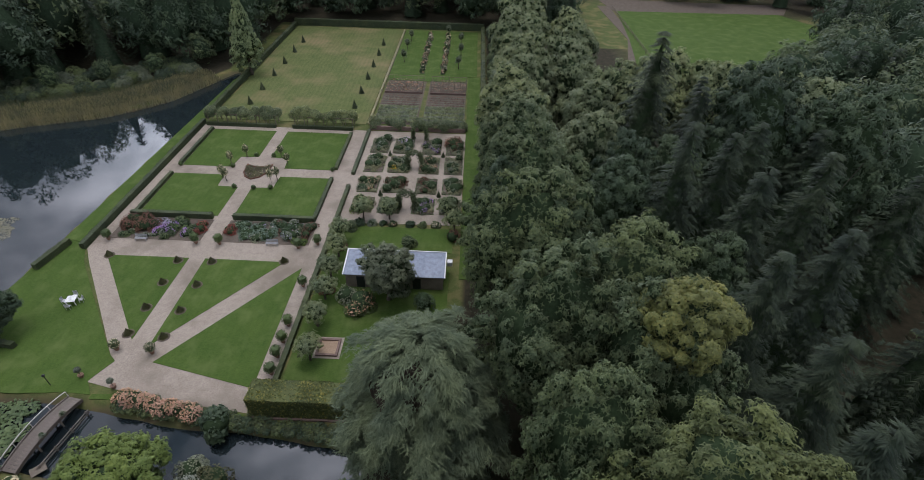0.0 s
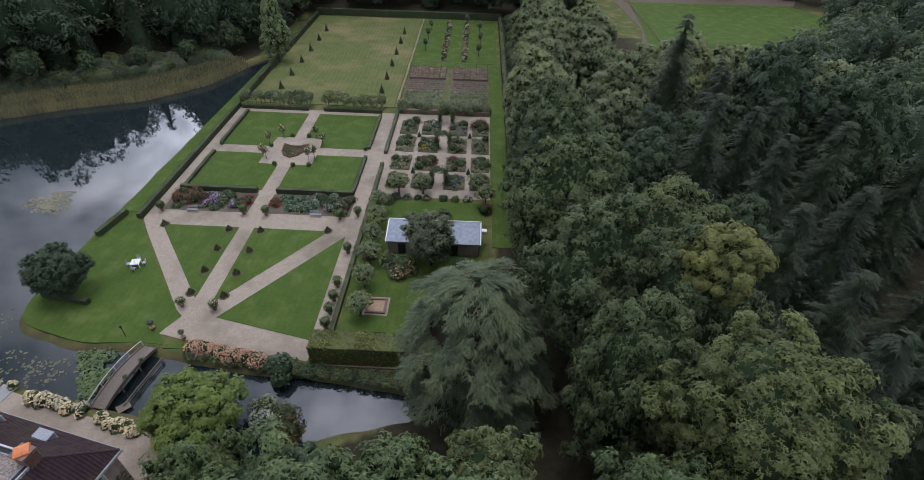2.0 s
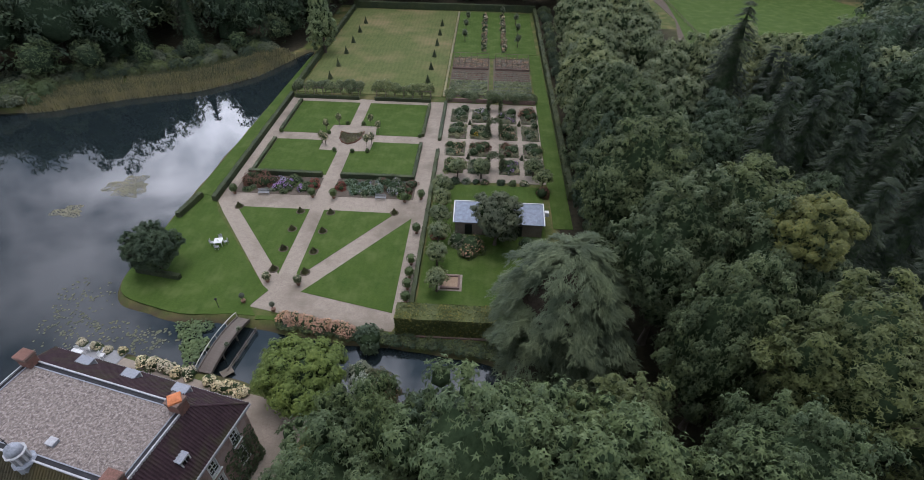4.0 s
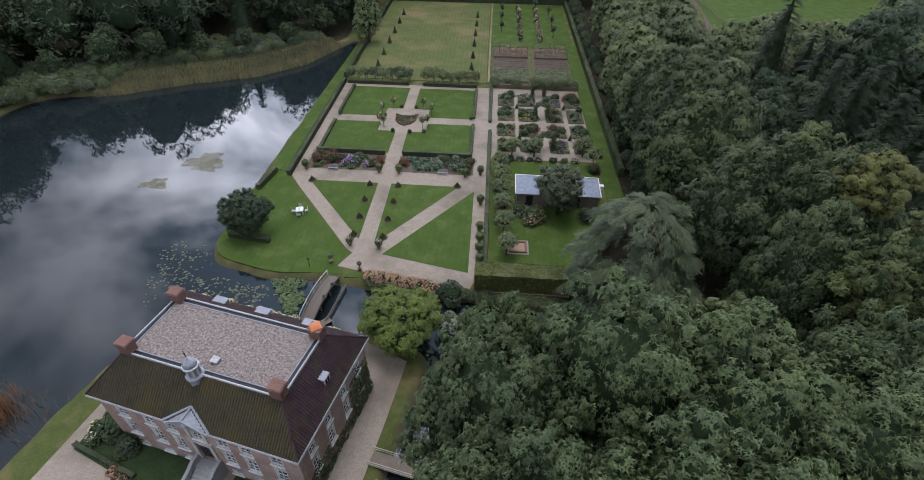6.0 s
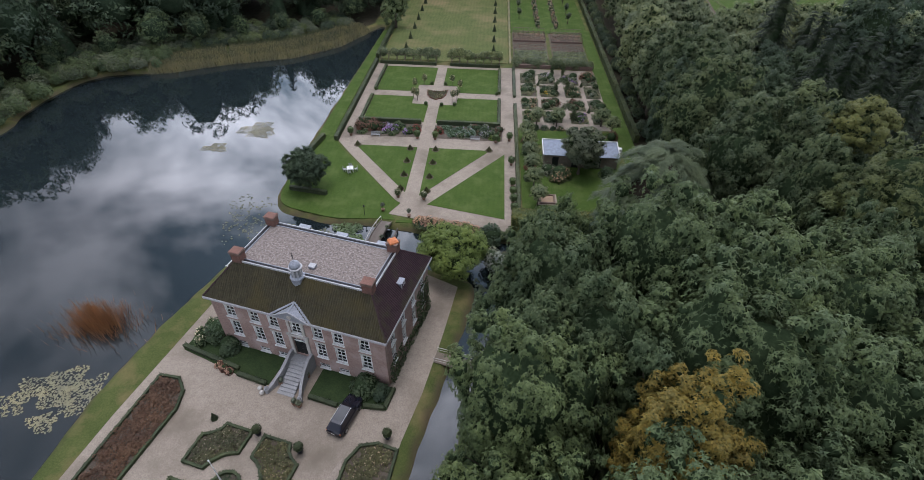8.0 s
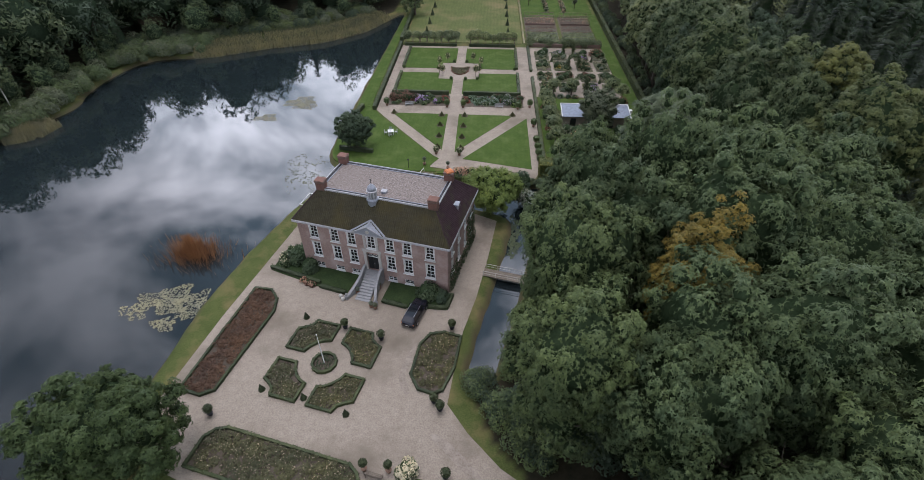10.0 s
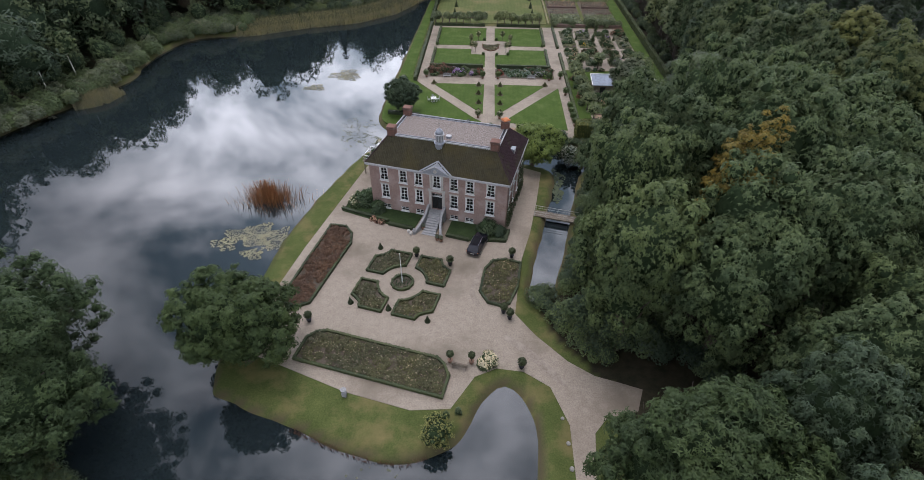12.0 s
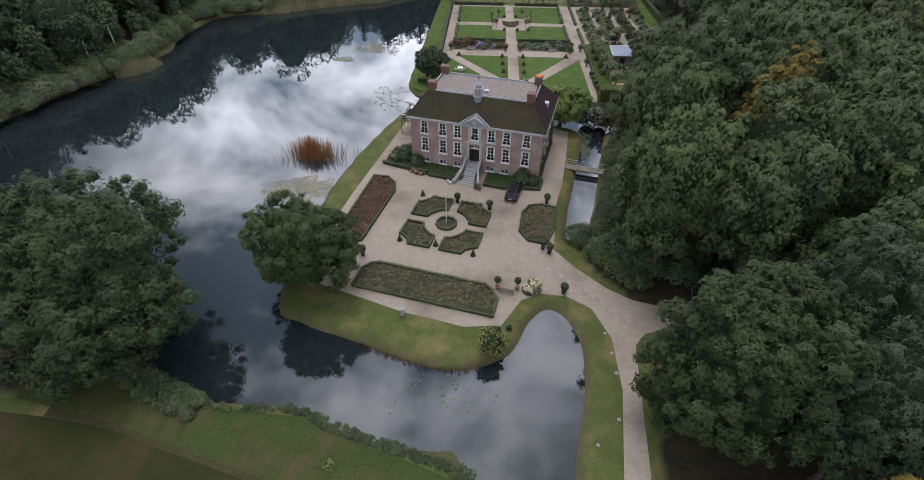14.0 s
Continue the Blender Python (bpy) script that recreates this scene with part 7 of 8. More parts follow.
# table and chairs on the lake lawn
tab = tagged(new("garden_table"), "square white garden table on the lake lawn", "table")
tab.matrix_basis = pose(-11.7, -9.3, 0.055, 0, 0, 12)
part("tabletop", box_bm([(0, (k - 3) * 0.17, 0.74, 1.15, 0.16, 0.04) for k in range(7)]), M_WHITE, tab)
for sx in (-0.48, 0.48):
    for sy in (-0.48, 0.48):
        part("leg", box_bm([(sx, sy, 0.36, 0.08, 0.08, 0.72)]), M_WHITE, tab)
part("umbrella_base", lathe_bm([(0.16, 0.76), (0.16, 0.86), (0.05, 0.9), (0.05, 1.05)], 10), M_WHITE, tab)
for k in range(4):
    c = tagged(new("garden_chair"), "grey-white slatted garden chair drawn up to a table", "chair", group="lake lawn chairs")
    c.matrix_basis = pose(-11.7, -9.3, 0.055, 0, 0, 12 + 90 * k + 9 * math.sin(k * 5)) @ pose(0, 1.0, 0)
    part("seat", box_bm([(0, (q - 1.5) * 0.12, 0.44, 0.5, 0.1, 0.03) for q in range(4)]), M_CORNICE, c)
    part("backrest", box_bm([((q - 2) * 0.11, 0.25, 0.72, 0.07, 0.03, 0.5) for q in range(5)]), M_CORNICE, c)
    for sx in (-0.22, 0.22):
        for sy in (-0.2, 0.22):
            part("leg", box_bm([(sx, sy, 0.22, 0.04, 0.04, 0.44)]), M_CORNICE, c)

# pots at the walk's corner and lamps by the bridge
thin_pot = ball_tree(0.34, "thin young olive tree in a small clay pot", 0.5, True, L_GREYGREEN, "potted_tree")
scatter_copies(thin_pot, [(-3.9, -20.2), (0.4, -21.4)])
lamp = tagged(new("garden_lamp"), "short black lamp post beside the footbridge", "lamp", group="bridge lamps")
part("post", lathe_bm([(0.07, 0), (0.04, 0.2), (0.035, 1.5)], 8), M_IRON, lamp)
part("head", lathe_bm([(0.06, 1.5), (0.15, 1.55), (0.17, 1.72), (0.03, 1.86)], 8), M_IRON, lamp)
scatter_copies(lamp, [(-6.6, -21.4), hp(-2.2, 12.2)])

# kitchen garden
for i in range(16):
    y = 45.9 + i * 0.62
    for xa, xb in ((17.9, 26.6), (28.2, 36.8)):
        if i < 13:
            rng = np.random.default_rng(400 + i * 2 + int(xa))
            n = 170
            P = np.stack([rng.uniform(xa, xb, n), y + rng.normal(size=n) * 0.16, 0.12 + rng.uniform(0.05, 0.5, n)], 1)
            ob = new("vegetable_row", quads_mesh("vegetable_row", leaf_quads(rng, P, rng.normal(size=(n, 3)) * 0.4 + np.array([0, 0, 1.0]), 0.5, 0.36), (L_ROWOAK, L_GREYGREEN, L_ROWOAK)[i % 3]))
            tagged(ob, "row of leafy vegetables in dug soil", "vegetables", kind="stuff")
for i in range(10):
    y = 54.4 + i * 0.62
    for xa, xb in ((17.9, 26.6), (28.4, 36.8)):
        rng = np.random.default_rng(430 + i * 2 + int(xa))
        n = 70
        P = np.stack([rng.uniform(xa, xb, n), y + rng.normal(size=n) * 0.12, rng.uniform(0.06, 0.25, n)], 1)
        ob = new("vegetable_row", quads_mesh("vegetable_row", leaf_quads(rng, P, rng.normal(size=(n, 3)) * 0.4 + np.array([0, 0, 1.0]), 0.3, 0.2), L_BROWN if i % 2 else L_GREYGREEN))
        tagged(ob, "sparse row of fading vegetables in dug soil", "vegetables", kind="stuff")
gravel("kitchen_garden_path", [(26.9, 44.6), (27.9, 44.6), (28.0, 69.4), (27.1, 69.4)], "narrow trodden path through the kitchen garden", 0.06, M_GRASS)
for xa, xb in ((17.8, 26.7), (28.5, 37.0)):
    cage = tagged(new("fruit_cage"), "timber fruit cage with brick base in the kitchen garden", "fruit cage", group="fruit cages")
    cage.location = ((xa + xb) / 2, 64.9, 0)
    w = xb - xa
    for k in range(7):
        for dy in (-3.4, 0, 3.4):
            part("post", box_bm([(-w / 2 + w * k / 6, dy, 0.9, 0.1, 0.1, 1.8)]), M_WOOD, cage)
    for dy in (-3.4, 0, 3.4):
        part("rail", box_bm([(0, dy, 1.78, w, 0.09, 0.09)]), M_WOOD, cage)
        part("rail", box_bm([(0, dy, 0.9, w, 0.06, 0.06)]), M_WOOD, cage)
    part("base_wall", box_bm([(0, -3.4, 0.25, w, 0.25, 0.5)], 0.02), M_PINKBRICK, cage)
    rng = np.random.default_rng(int(xa))
    n = 520
    P = np.stack([rng.uniform(-w / 2, w / 2, n), rng.uniform(-3.2, 3.2, n), rng.uniform(0.1, 1.1, n)], 1)
    fo = new("planting", quads_mesh("planting", leaf_quads(rng, P, rng.normal(size=(n, 3)) * 0.5 + np.array([0, 0, 1.0]), 0.34, 0.24), [L_BROWN, L_GREYGREEN, L_PINK], rng.integers(0, 3, n)))
    fo.parent = cage
    fo["kind"] = "stuff"
for x in (25.3, 30.8):
    for k in range(15):
        y = 75 + k * 2.2
        shrub("flower_clump", "tall pink flowering clump in the orchard row", x + 0.2 * math.sin(k * 2.1), y, 0.95, 1.3 + 0.3 * math.sin(k), L_LIME, 190, 0.22, flower=(L_PINK, L_CREAM, L_PINK)[k % 3], share=0.5, seed=500 + k, category="perennial")
tagged(slab("orchard_border_soil", [(16.95, 73), (17.15, 73), (17.15, 111), (16.95, 111)], -0.05, 0.07, M_SOIL), "strip of bare soil beside the orchard", "soil", kind="structure")


# ---- banks, moat and lake ----
def hydrangea_row(name, label, pts, r, h, flower, n, seed):
    rng = random.Random(seed)
    for k in range(n):
        t = k / max(1, n - 1) * (len(pts) - 1)
        i = min(int(t), len(pts) - 2)
        f = t - i
        x = pts[i][0] * (1 - f) + pts[i + 1][0] * f + rng.uniform(-0.25, 0.25)
        y = pts[i][1] * (1 - f) + pts[i + 1][1] * f + rng.uniform(-0.3, 0.3)
        shrub(name, label, x, y, r * rng.uniform(0.85, 1.2), h * rng.uniform(0.85, 1.2), L_OAK, 560, 0.16, flower=flower, share=0.85, seed=seed + k)


hydrangea_row("hydrangea", "hydrangea with faded pink-brown flower heads on the bank", [(2.4, -22.9), (6.4, -23.5), (10.4, -24.4)], 1.15, 1.5, L_PINK, 12, 601)
hydrangea_row("hydrangea", "hydrangea with cream flower heads by the bridge", hpoly([(-8.2, 11.6), (-2.6, 11.9)]), 0.95, 1.3, L_CREAM, 6, 602)
hydrangea_row("hydrangea", "hydrangea with cream flower heads by the bridge", hpoly([(0.4, 11.6), (4.4, 11.2)]), 0.85, 1.2, L_CREAM, 5, 603)
hydrangea_row("hydrangea", "white hydrangea on the small terrace", hpoly([(-17, 11.6), (-11.6, 11.9)]), 0.6, 1.0, L_CREAM, 4, 604)
shrub("bank_shrub", "large dark green shrub leaning over the moat", 13.4, -25.4, 2.0, 2.3, L_DEEP, 900, 0.28)
shrub("bank_shrub", "grey-green shrub by the moat", 13.2, -30.6, 1.7, 2.6, L_GREYGREEN, 900, 0.17)
shrub("bank_shrub", "dull olive shrub by the moat", 15.6, -31.4, 1.9, 2.6, L_CONE, 900, 0.17)
terr = tagged(new("terrace"), "small grey stone terrace over the lake", "terrace", kind="structure")
terr.matrix_basis = HM
part("paving", box_bm([(-14.5, 10.9, 0.0, 6.4, 2.4, 0.2)], 0.02), M_GREYSTONE, terr)


def terrace_chair(x, y, a):
    c = tagged(new("garden_chair"), "white slatted garden chair on the terrace", "chair", group="terrace chairs")
    c.matrix_basis = HM @ pose(x, y, 0.1, 0, 0, a)
    part("seat", box_bm([(0, (k - 1.5) * 0.12, 0.44, 0.5, 0.1, 0.03) for k in range(4)]), M_WHITE, c)
    part("backrest", box_bm([((k - 2) * 0.11, 0.25, 0.72, 0.07, 0.03, 0.5) for k in range(5)]), M_WHITE, c)
    for sx in (-0.22, 0.22):
        for sy in (-0.2, 0.22):
            part("leg", box_bm([(sx, sy, 0.22, 0.04, 0.04, 0.44)]), M_WHITE, c)


terrace_chair(-16.6, 10.6, 30)
terrace_chair(-15.6, 11.2, 200)
terrace_chair(-13.4, 10.9, 110)
tt = tagged(new("garden_table"), "white wooden table on the terrace", "table")
tt.matrix_basis = HM @ pose(-16.2, 10.2, 0.1)
part("tabletop", box_bm([(0, (k - 2) * 0.17, 0.73, 1.4, 0.155, 0.04) for k in range(5)]), M_WHITE, tt)
for sx in (-0.6, 0.6):
    for sy in (-0.3, 0.3):
        part("leg", box_bm([(sx, sy, 0.36, 0.07, 0.07, 0.72)]), M_WHITE, tt)

# bridges
nb = tagged(new("garden_bridge"), "arched timber footbridge with slender rails over the moat", "bridge")
pa, pb = np.array((-4.2, -31.0)), np.array((-2.9, -22.9))
Lb = float(np.hypot(*(pb - pa)))
nb.matrix_basis = pose(*(pa + pb) / 2, 0, 0, 0, math.degrees(math.atan2(pb[1] - pa[1], pb[0] - pa[0])))
NP = 26


def rise(u):
    return 0.05 + 0.6 * (1 - (2 * u - 1) ** 2)


def bent_rail(pts, r):
    """One bar of square section along a line of points."""
    bm = bmesh.new()
    rings = [[bm.verts.new((x, y + dy, z + dz)) for dy, dz in ((-r, -r), (r, -r), (r, r), (-r, r))] for x, y, z in pts]
    for a, b in zip(rings, rings[1:]):
        for k in range(4):
            bm.faces.new((a[k], a[(k + 1) % 4], b[(k + 1) % 4], b[k]))
    bm.faces.new(rings[0][::-1])
    bm.faces.new(rings[-1])
    bmesh.ops.recalc_face_normals(bm, faces=bm.faces)
    return bm


for k in range(NP):
    u = (k + 0.5) / NP
    x = (u - 0.5) * Lb
    sl = math.degrees(math.atan2(rise(min(1, u + 0.02)) - rise(max(0, u - 0.02)), 0.04 * Lb))
    b = part("plank", box_bm([(0, 0, 0, Lb / NP * 0.97, 1.5, 0.06)]), M_OLDWOOD, nb)
    b.matrix_local = pose(x, 0, rise(u), 0, -sl, 0)
for sy in (-1, 1):
    bm = bent_rail([((k / 12 - 0.5) * Lb, sy * 0.68, rise(k / 12) - 0.2) for k in range(13)], 0.13)
    part("girder", bm, M_OLDWOOD, nb)
    part("kerb_beam", bent_rail([((k / 12 - 0.5) * Lb, sy * 0.8, rise(k / 12) + 0.09) for k in range(13)], 0.07), M_OLDWOOD, nb)
    if sy < 0:
        continue
    bm = bent_rail([((k / 12 - 0.5) * Lb, 0.8, rise(k / 12) + 0.9) for k in range(13)], 0.04)
    part("handrail", bm, M_STONE, nb, "pale weathered handrail")
    for k in range(5):
        u = k / 4
        part("rail_post", box_bm([((u - 0.5) * Lb, 0.8, rise(u) + 0.42, 0.06, 0.06, 0.95)]), M_STONE, nb)
for z in (-0.55, -0.2):
    part("mooring_rail", box_bm([(0, -2.1, z, Lb * 0.8, 0.1, 0.1)]), M_OLDWOOD, nb)
for u in (-0.36, -0.12, 0.12, 0.36):
    part("mooring_post", box_bm([(u * Lb, -2.1, -1.0, 0.14, 0.14, 1.9)]), M_OLDWOOD, nb)
for u in (0.33, 0.67):
    for sy in (-0.6, 0.6):
        part("pile", lathe_bm([(0.1, -2.4), (0.1, rise(u) - 0.1)], 8), M_WOOD, nb).location = ((u - 0.5) * Lb, sy, 0)
eb = tagged(new("canal_bridge"), "flat pale footbridge with open rails over the canal", "bridge")
eb.matrix_basis = HM @ pose(17.2, -1.2, 0)
for k in range(24):
    part("plank", box_bm([(-3.3 + k * 0.287, 0, 0.12, 0.27, 1.5, 0.06)]), M_WOOD, eb)
part("girder", box_bm([(0, sy, -0.02, 6.8, 0.14, 0.2) for sy in (-0.6, 0.6)]), M_WOOD, eb)
for sy in (-0.75, 0.75):
    part("handrail", box_bm([(0, sy, 0.95, 6.8, 0.045, 0.05), (0, sy, 0.55, 6.8, 0.03, 0.03)]), M_STONE, eb)
    for k in range(5):
        part("rail_post", box_bm([(-3.3 + k * 1.65, sy, 0.52, 0.05, 0.05, 0.86)]), M_STONE, eb)
for u in (0.42, 0.72):
    x, y = (nb.matrix_basis @ Vector(((u - 0.5) * Lb, -0.95, 0)))[:2]
    shrub("flower_basket", "grey-leaved flower basket hung on the bridge rail", x, y, 0.36, 0.5, L_GREYGREEN, 150, 0.09, z=rise(u) + 0.35)
bp_ = tagged(new("boat_platform"), "low dark timber staging beside the footbridge", "jetty")
bp_.matrix_basis = HM @ pose(0.7, 13.6, -0.45, 0, 0, 60)
part("deck", box_bm([(0, (k - 3) * 0.2, 0, 1.3, 0.18, 0.06) for k in range(5)]), M_WOOD, bp_)
part("frame", box_bm([(-0.55, 0, -0.5, 0.14, 0.9, 0.9), (0.55, 0, -0.5, 0.14, 0.9, 0.9)]), M_WOOD, bp_)


# lily pads
def lilies(name, label, spots, mat, seed, z=WATER_Z + 0.015, lift=0.0):
    """Round pads floating close together; spots: x, y, rx, ry, count, size."""
    rng = np.random.default_rng(seed)
    V, F = [], []
    for cx, cy, rx, ry, n, size in spots:
        a = rng.uniform(0, 6.283, n)
        r = np.sqrt(rng.random(n))
        wob = 1 + 0.28 * np.sin(a * 3 + seed) + 0.15 * np.sin(a * 7)
        for x, y, q in zip(cx + rx * r * wob * np.cos(a), cy + ry * r * wob * np.sin(a), rng.uniform(0.6, 1.2, n) * size):
            k = len(V)
            tilt_ = rng.normal() * (0.04 + lift)
            zz = z + rng.uniform(0, 0.02) + lift * rng.random()
            for j in range(6):
                t = 2 * math.pi * j / 6 + q * 9
                V.append((x + q * math.cos(t), y + q * math.sin(t), zz + tilt_ * q * math.cos(t)))
            F.append(tuple(range(k, k + 6)))
    tagged(link_mesh(name, V, F, mat), label, "water lilies", kind="stuff")


lilies("water_lilies", "dense raft of yellowing water lily pads", [(-39.3, -2.2, 2.3, 1.5, 800, 0.09), (-34.0, 5.8, 3.4, 2.6, 1500, 0.09), (-33.2, 3.8, 2.0, 1.6, 550, 0.09)], L_LILY, 701)
lilies("water_lilies", "broad raft of pale lily pads near the court", [(-34.2, -54.2, 3.2, 2.4, 900, 0.1), (-30.8, -55.0, 2.3, 2.3, 650, 0.1), (-37.2, -56.4, 1.8, 1.5, 300, 0.1), (-32.5, -58.3, 1.5, 1.2, 220, 0.1)], L_LILY, 702)
lilies("water_lilies", "green lily pads crowding beside the footbridge", [(-8.6, -24.6, 2.0, 2.2, 800, 0.13), (-7.2, -27.6, 1.4, 1.8, 560, 0.13)], L_LILYGREEN, 703, lift=0.4)
lilies("water_lilies", "scattered single lily pads on open water", [(-25.5, -22.0, 3.5, 5.5, 170, 0.15), (-20.5, -26.0, 5.0, 2.8, 150, 0.15), (-13.2, -26.2, 3.0, 2.0, 110, 0.16), (-17.5, -30.5, 4.0, 1.5, 60, 0.15)], L_PAD, 704)
lilies("water_lilies", "dark lily pads in the canal's mouth", [(*hp(15.9, 10.5), 0.9, 2.8, 190, 0.2), (*hp(16.4, 6.0), 0.8, 2.4, 120, 0.2)], L_HEDGE, 705)
lilies("water_lilies", "few floating leaves on the south moat", [(-9.5, -90.0, 5.0, 2.5, 36, 0.12), (-88, -20, 0.8, 0.5, 20, 0.2)], L_PAD, 706)


# reeds
def reeds(name, label, pts, n, h, mat, seed, depth=(0.0, 6.0), z=-0.9, lean=0.12, lengthen=None):
    """Upright blades along a line of the plan, in a belt to its left."""
    rng = np.random.default_rng(seed)
    seg = np.array([math.hypot(b[0] - a[0], b[1] - a[1]) for a, b in zip(pts, pts[1:])])
    i = rng.choice(len(seg), n, p=seg / seg.sum())
    A = np.array(pts)
    t = rng.random((n, 1))
    base = A[i] * (1 - t) + A[i + 1] * t
    d = (A[i + 1] - A[i]) / np.maximum(seg[i][:, None], 1e-6)
    nn = np.stack([-d[:, 1], d[:, 0]], 1)
    dep = rng.uniform(*depth, (n, 1))
    base = base + nn * dep
    hh = h * rng.uniform(0.6, 1.15, n)
    a = rng.uniform(0, 6.283, n)
    w = rng.uniform(0.05, 0.11, n) * (h / 1.6)
    B = np.column_stack([base, np.full(n, z) + np.minimum(dep[:, 0] * 0.3, 0.7)])
    side = np.stack([np.cos(a), np.sin(a), 0 * a], 1) * w[:, None]
    tip = B + np.stack([rng.normal(size=n) * lean * hh, rng.normal(size=n) * lean * hh, hh], 1)
    Q = np.stack([B - side, B + side, tip + side * 0.35, tip - side * 0.35], 1)
    tagged(new(name, quads_mesh(name, Q, mat)), label, "reeds", kind="stuff")


FAR = [(-70, 30.4), (-65.8, 31.5), (-53.6, 38.7), (-39.5, 44.5), (-29.8, 54), (-24.2, 67)]
reeds("reed_bed", "wide belt of dry tan reeds on the far shore", FAR, 17000, 1.6, L_REED, 801, (-0.6, 8.0))
reeds("reed_bed", "green reeds and sedge among the dry belt", FAR, 19000, 1.5, L_SEDGE, 807, (1.5, 10.5))
reeds("reed_bed", "small reed tongue on the west shore", [(-86, -15.5), (-81.8, -13), (-81, -8)], 3600, 1.6, L_REED, 802, (-1.5, 3.0))


def reed_clump(x, y, rx, ry, n, h, mat, seed, label):
    """A loose tuft of fine leaning blades, thick in the middle and thinning outwards."""
    rng = np.random.default_rng(seed)
    a = rng.uniform(0, 6.283, n)
    r = np.abs(rng.normal(size=n)) * 0.48
    B = np.stack([x + rx * r * np.cos(a), y + ry * r * np.sin(a), np.full(n, -1.0)], 1)
    hh = h * np.clip(1.15 - 0.45 * r, 0.3, 1.2) * rng.uniform(0.6, 1.1, n)
    tip = B + np.stack([np.cos(a) * r * 0.35 + rng.normal(size=n) * 0.22, np.sin(a) * r * 0.3 + rng.normal(size=n) * 0.22, hh], 1)
    t = rng.uniform(0, 6.283, n)
    side = np.stack([np.cos(t), np.sin(t), 0 * t], 1) * rng.uniform(0.02, 0.045, (n, 1))
    tagged(new("reed_island", quads_mesh("reed_island", np.stack([B - side, B + side, tip + side * 0.3, tip - side * 0.3], 1), mat)), label, "reeds", kind="stuff")


reed_clump(-34.6, -45.3, 4.4, 2.8, 900, 3.2, L_RUST, 803, "rust-red dead reeds standing in the lake")
reed_clump(-34.2, -45.5, 6.6, 3.8, 650, 2.2, L_RUST, 804, "thin rust-red reeds round the clump")


# undergrowth along the banks
def scrub(name, label, pts, n, r, h, mats, seed, depth=(0.5, 3.0)):
    rng = np.random.default_rng(seed)
    for j, mat in enumerate(mats):
        qs = []
        for k in range(n // len(mats)):
            t = rng.random() * (len(pts) - 1)
            i = int(t)
            a, b = np.array(pts[i]), np.array(pts[i + 1])
            d = (b - a) / max(np.hypot(*(b - a)), 1e-6)
            p = a + (b - a) * (t - i) + np.array([-d[1], d[0]]) * rng.uniform(*depth)
            m = 420 if r > 1 else 170 if r > 0.6 else 60
            dd = directions(rng, m, -0.3)
            s = rng.uniform(0.6, 1.3)
            P = dd * np.array([r * s, r * s, h * s * 0.55]) * rng.uniform(0.75, 1.05, (m, 1)) + np.array([p[0], p[1], h * s * 0.4 - 0.1])
            qs.append(leaf_quads(rng, P, dd + np.array([0, 0, 0.4]) + rng.normal(size=dd.shape) * 0.3, r * (0.24 if r > 0.6 else 0.5), r * (0.16 if r > 0.6 else 0.34)))
        tagged(new(name, quads_mesh(name, np.concatenate(qs), mat)), label, "undergrowth", kind="stuff")


scrub("undergrowth", "green undergrowth on the wooded west shore", [(-97, -45), (-93.5, -33), (-91, -24), (-88, -14), (-84, 0), (-86, 18), (-80, 30), (-68, 34)], 260, 1.7, 3.2, [L_OAK, L_LIME, L_CHESTNUT], 851, (-2.4, 6.0))
scrub("undergrowth", "bushes behind the far reeds", [(-88, 28), (-76, 38), (-60, 48), (-44, 57), (-30, 68)], 210, 1.6, 2.6, [L_OAK, L_DEEP, L_LIME], 852, (-1.0, 11.0))
scrub("bank_scrub", "leafy scrub along the near moat bank", [(-50, -83.5), (-42.4, -87.6), (-36, -91), (-31.5, -92.4)], 340, 0.42, 1.05, [L_OAK, L_DEEP], 853, (-2.2, 0.4))
scrub("bank_scrub", "rough weeds along the near moat bank", [(-31.5, -92.6), (-22.3, -92.6), (-18.4, -94.3), (-14.9, -95.3), (-11.5, -96.2), (-5.5, -98)], 260, 0.28, 0.45, [L_OAK, L_DEEP], 854, (-0.6, 0.3))
scrub("bank_scrub", "dark low plants on the moat bank below the hydrangeas", [(1.5, -23.4), (8, -24.3), (16, -25.0), (24, -25.9), (29, -26.6)], 330, 0.5, 0.7, [L_DEEP, L_HEDGE, L_OAK], 858, (-0.7, 0.9))
tagged(part("brick_edging", box_bm([(22.6, -24.35, 0.08, 12.4, 0.22, 0.24)], 0.02), M_PINKBRICK), "low red brick edging before the tall hedge", "edging", kind="structure")
scrub("bank_scrub", "shrubs at the canal's end under the trees", hpoly([(16.2, -18.6), (18.5, -20), (20, -22), (23, -24.5), (26, -26.5)]), 90, 0.95, 2.0, [L_DEEP, L_CHESTNUT, L_OAK], 855, (-0.6, 1.8))
scrub("undergrowth", "dark thicket under the trees beside the drive", hpoly([(21, -21), (26, -24.2), (33, -24.5), (37, -27)]), 70, 1.5, 3.4, [L_DEEP, L_CHESTNUT], 859, (0.2, 5.0))
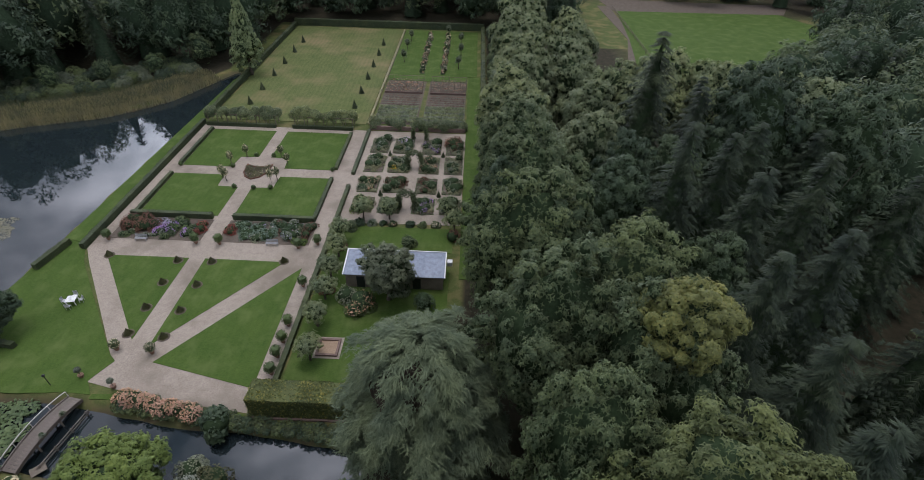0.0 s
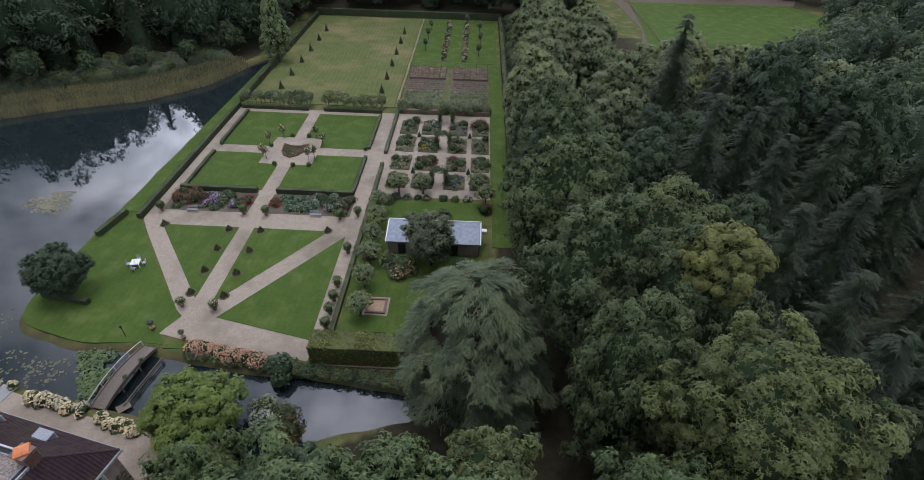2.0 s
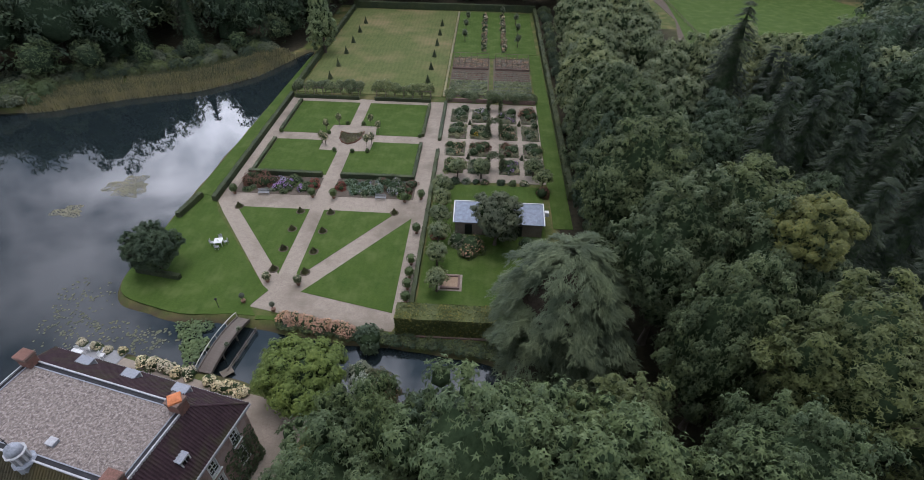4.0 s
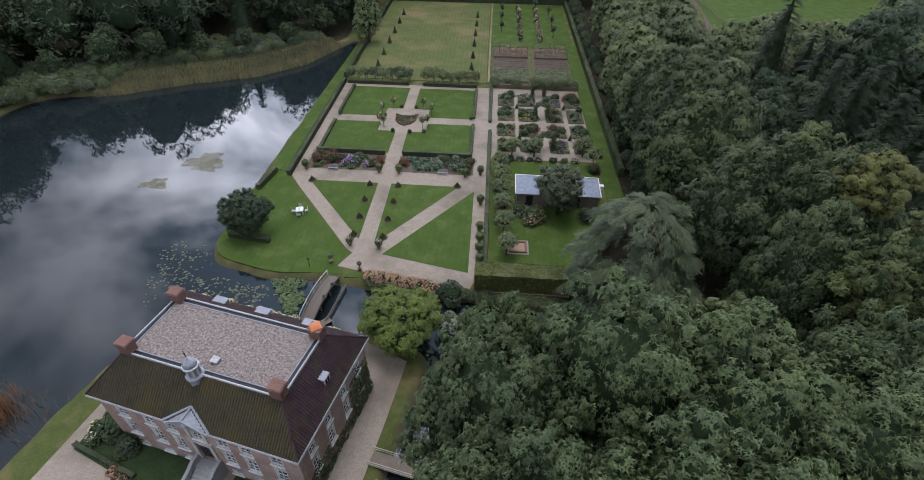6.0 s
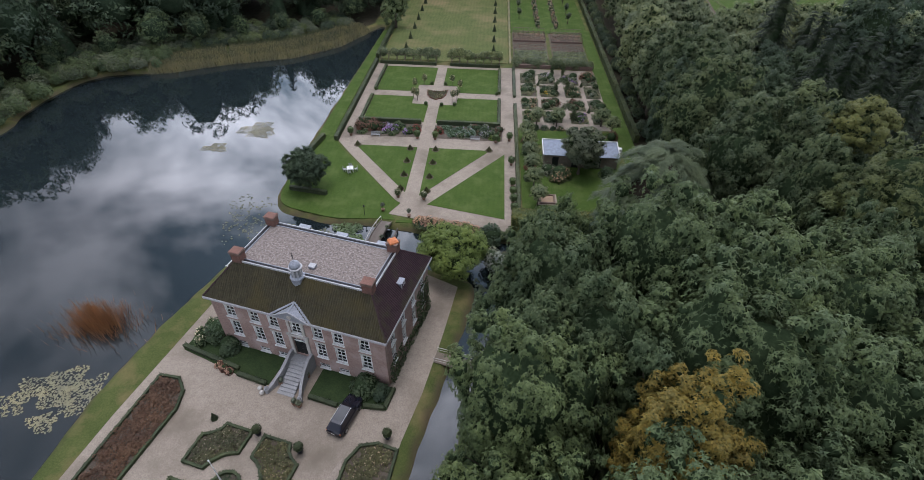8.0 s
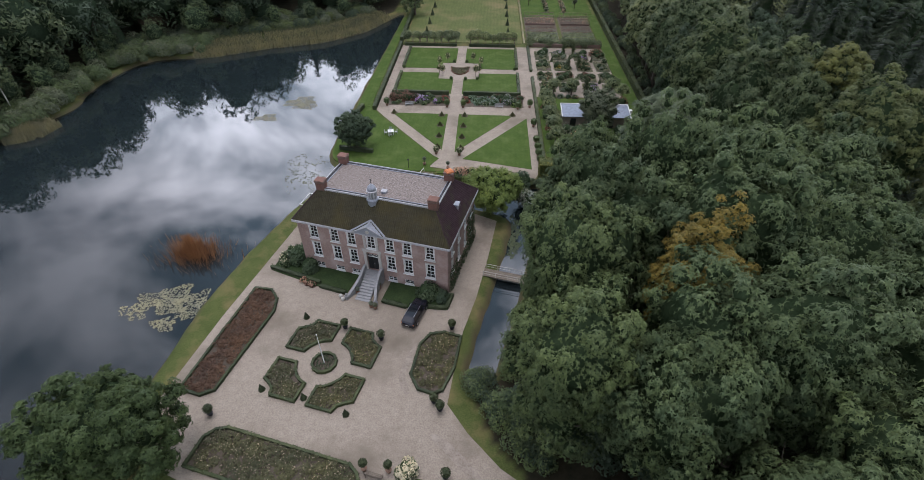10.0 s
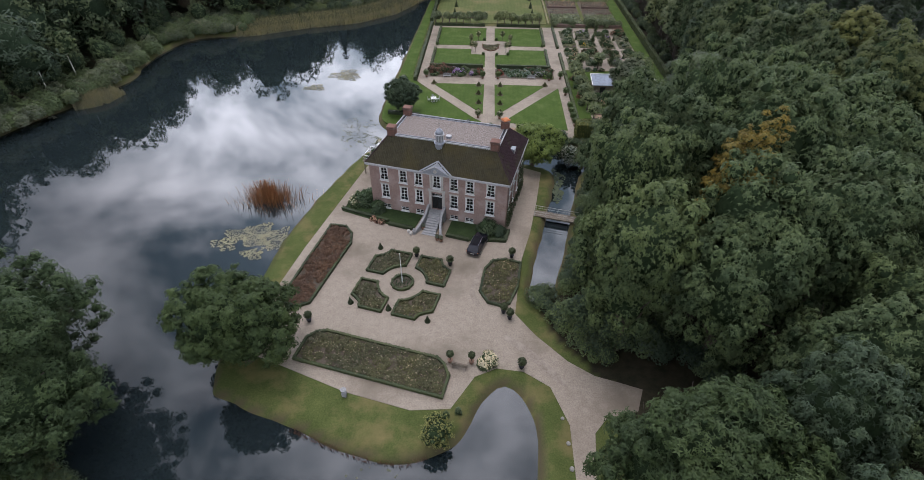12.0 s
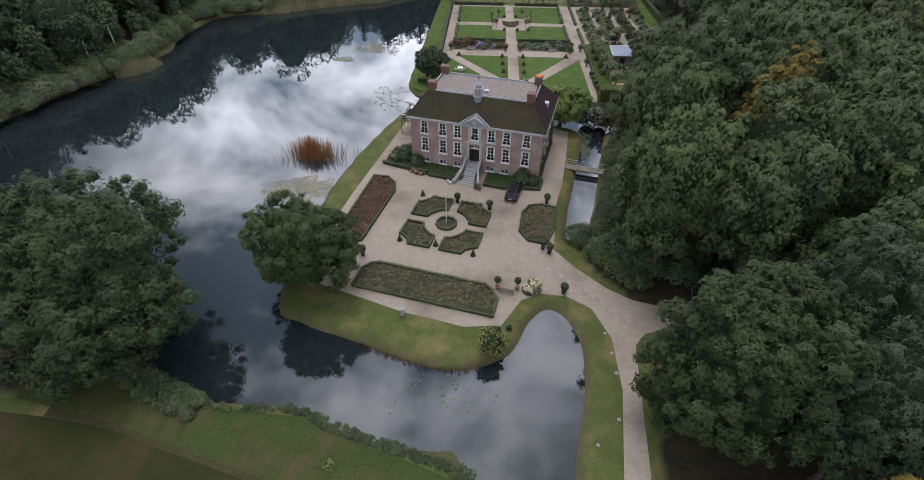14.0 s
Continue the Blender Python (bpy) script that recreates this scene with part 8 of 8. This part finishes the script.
scrub("undergrowth", "dark undergrowth along the canal's far bank", hpoly([(20, -17), (20, -8), (20, 0), (20, 8), (21, 14)]), 80, 1.1, 2.0, [L_DEEP, L_CHESTNUT], 856, (-2.6, -0.3))
scrub("undergrowth", "dark undergrowth at the wood's edge", [(42.3, -6), (42.5, 20), (43, 50), (43, 80), (43, 112)], 90, 1.3, 2.4, [L_DEEP, L_OAK], 857, (-2.0, -0.2))
xw, yw = hp(10.7, -39.9)
broadleaf("willow_bush", "loose pale yellow-green willow bush on the moat bank", 78, 1.5, 3.3, 0.1, L_WILLOW, 900, 0.14, 4, 16, low=-0.8, category="shrub").matrix_basis = pose(xw, yw, -0.2)
broadleaf("silver_willow", "silvery leaved willow bush beside the canal", 79, 1.6, 3.4, 0.2, L_SILVER, 1500, 0.15, 4, 18, low=-0.8, category="shrub").matrix_basis = pose(14.2, -32.7, -0.1)
broadleaf("copper_bush", "reddish brown leaved bush beside the canal", 80, 1.9, 3.6, 0.2, L_COPPER, 1700, 0.17, 4, 20, low=-0.8, category="shrub").matrix_basis = pose(16.8, -34.2, -0.1)
for x, y, r in ((11.0, -37.3, 0.45), (12.1, -36.6, 0.45)):
    sx_, sy_ = hp(x, y)
    shrub("bank_shrub", "small green shrub at the path's corner", sx_, sy_, r, 0.9, L_OAK, 130, 0.15)


def boulder(x, y, r, seed):
    rng = np.random.default_rng(seed)
    bm = bmesh.new()
    bmesh.ops.create_icosphere(bm, subdivisions=2, radius=r)
    for v in bm.verts:
        v.co *= 1 + 0.18 * noise.noise(v.co * 2.2 / r + Vector((seed, 0, 0)))
        v.co.z *= 0.62
    ob = part("boulder", bm, M_ROCK, smooth=True)
    ob.location = (x, y, r * 0.22)
    tagged(ob, "pale rounded boulder on the grass verge", "boulder", group="boulders")


for k, (x, y, r) in enumerate(((22.3, -34.3, 0.2), (23.2, -36.8, 0.22), (23.8, -39.2, 0.24), (24.3, -44.4, 0.2), (22.6, -47.5, 0.18))):
    boulder(*hp(x, y), r, k)
shrub("seedling_bush", "small pale yellow-green bush on the near lawn", -18.2, -97.9, 0.62, 0.7, L_BRIGHT, 160, 0.16)
# this lawn's darker colour stands for shade on the bank
lawn([(-52, -85.2), (-42, -88.7), (-36, -91.9), (-30, -92.9), (-22, -93.5), (-14, -96.3), (-6, -99), (-6, -104), (-14, -102), (-24.3, -99.1), (-33.8, -96.6), (-39.3, -95.0), (-50, -93)], "rough mown lawn on the near bank of the moat", M_NEARLAWN, 0.012)
tagged(slab("worn_track", [(-46, -93.75), (-39.3, -95.0), (-33.8, -96.6), (-24.3, -99.1), (-14, -102), (-14, -102.6), (-24.3, -99.7), (-33.8, -97.2), (-39.3, -95.6), (-46, -94.8)], -0.1, 0.03, M_TRACK), "narrow worn track across the near lawn", "track", kind="structure")
# slab coloured dark for the shade of the near trees
tagged(slab("shade_dark_grass", [(-46, -94.8), (-39.3, -95.6), (-33.8, -97.2), (-24.3, -99.7), (-14, -102.6), (-14, -125), (-70, -125), (-70, -93)], -0.1, 0.016, M_SHADEGRASS), "brownish grass on the near side of the track, darkened for tree shade", "grass", kind="structure")
reeds("bank_grass", "rough reddish grass at the lawn's water edge", hpoly([(10.5, -41.4), (8.7, -42.8), (5, -43.4), (1.5, -43.2), (-3.6, -42.6)]), 900, 0.45, L_BROWN, 805, (-0.3, 0.3), z=-0.85)
# birches by the west shore
bir = tagged(new("birch_tree"), "slender birch with pale stem on the west shore", "tree", group="birches")
bm = bmesh.new()
limb(bm, (0, 0, -0.2), (0.5, 0.2, 9.5), 0.16, 0.05, 7)
part("trunk", bm, M_BIRCH, bir)
new("crown", crown_mesh(L_OAK, 96, 2.2, 12, 5.0, 420, 0.5, 4, 18, fine=3)).parent = bir
scatter_copies(bir, [(-92.6, -13), (-95.5, -22), (-90.6, -6), (-97, -32), (-98.5, -36)])
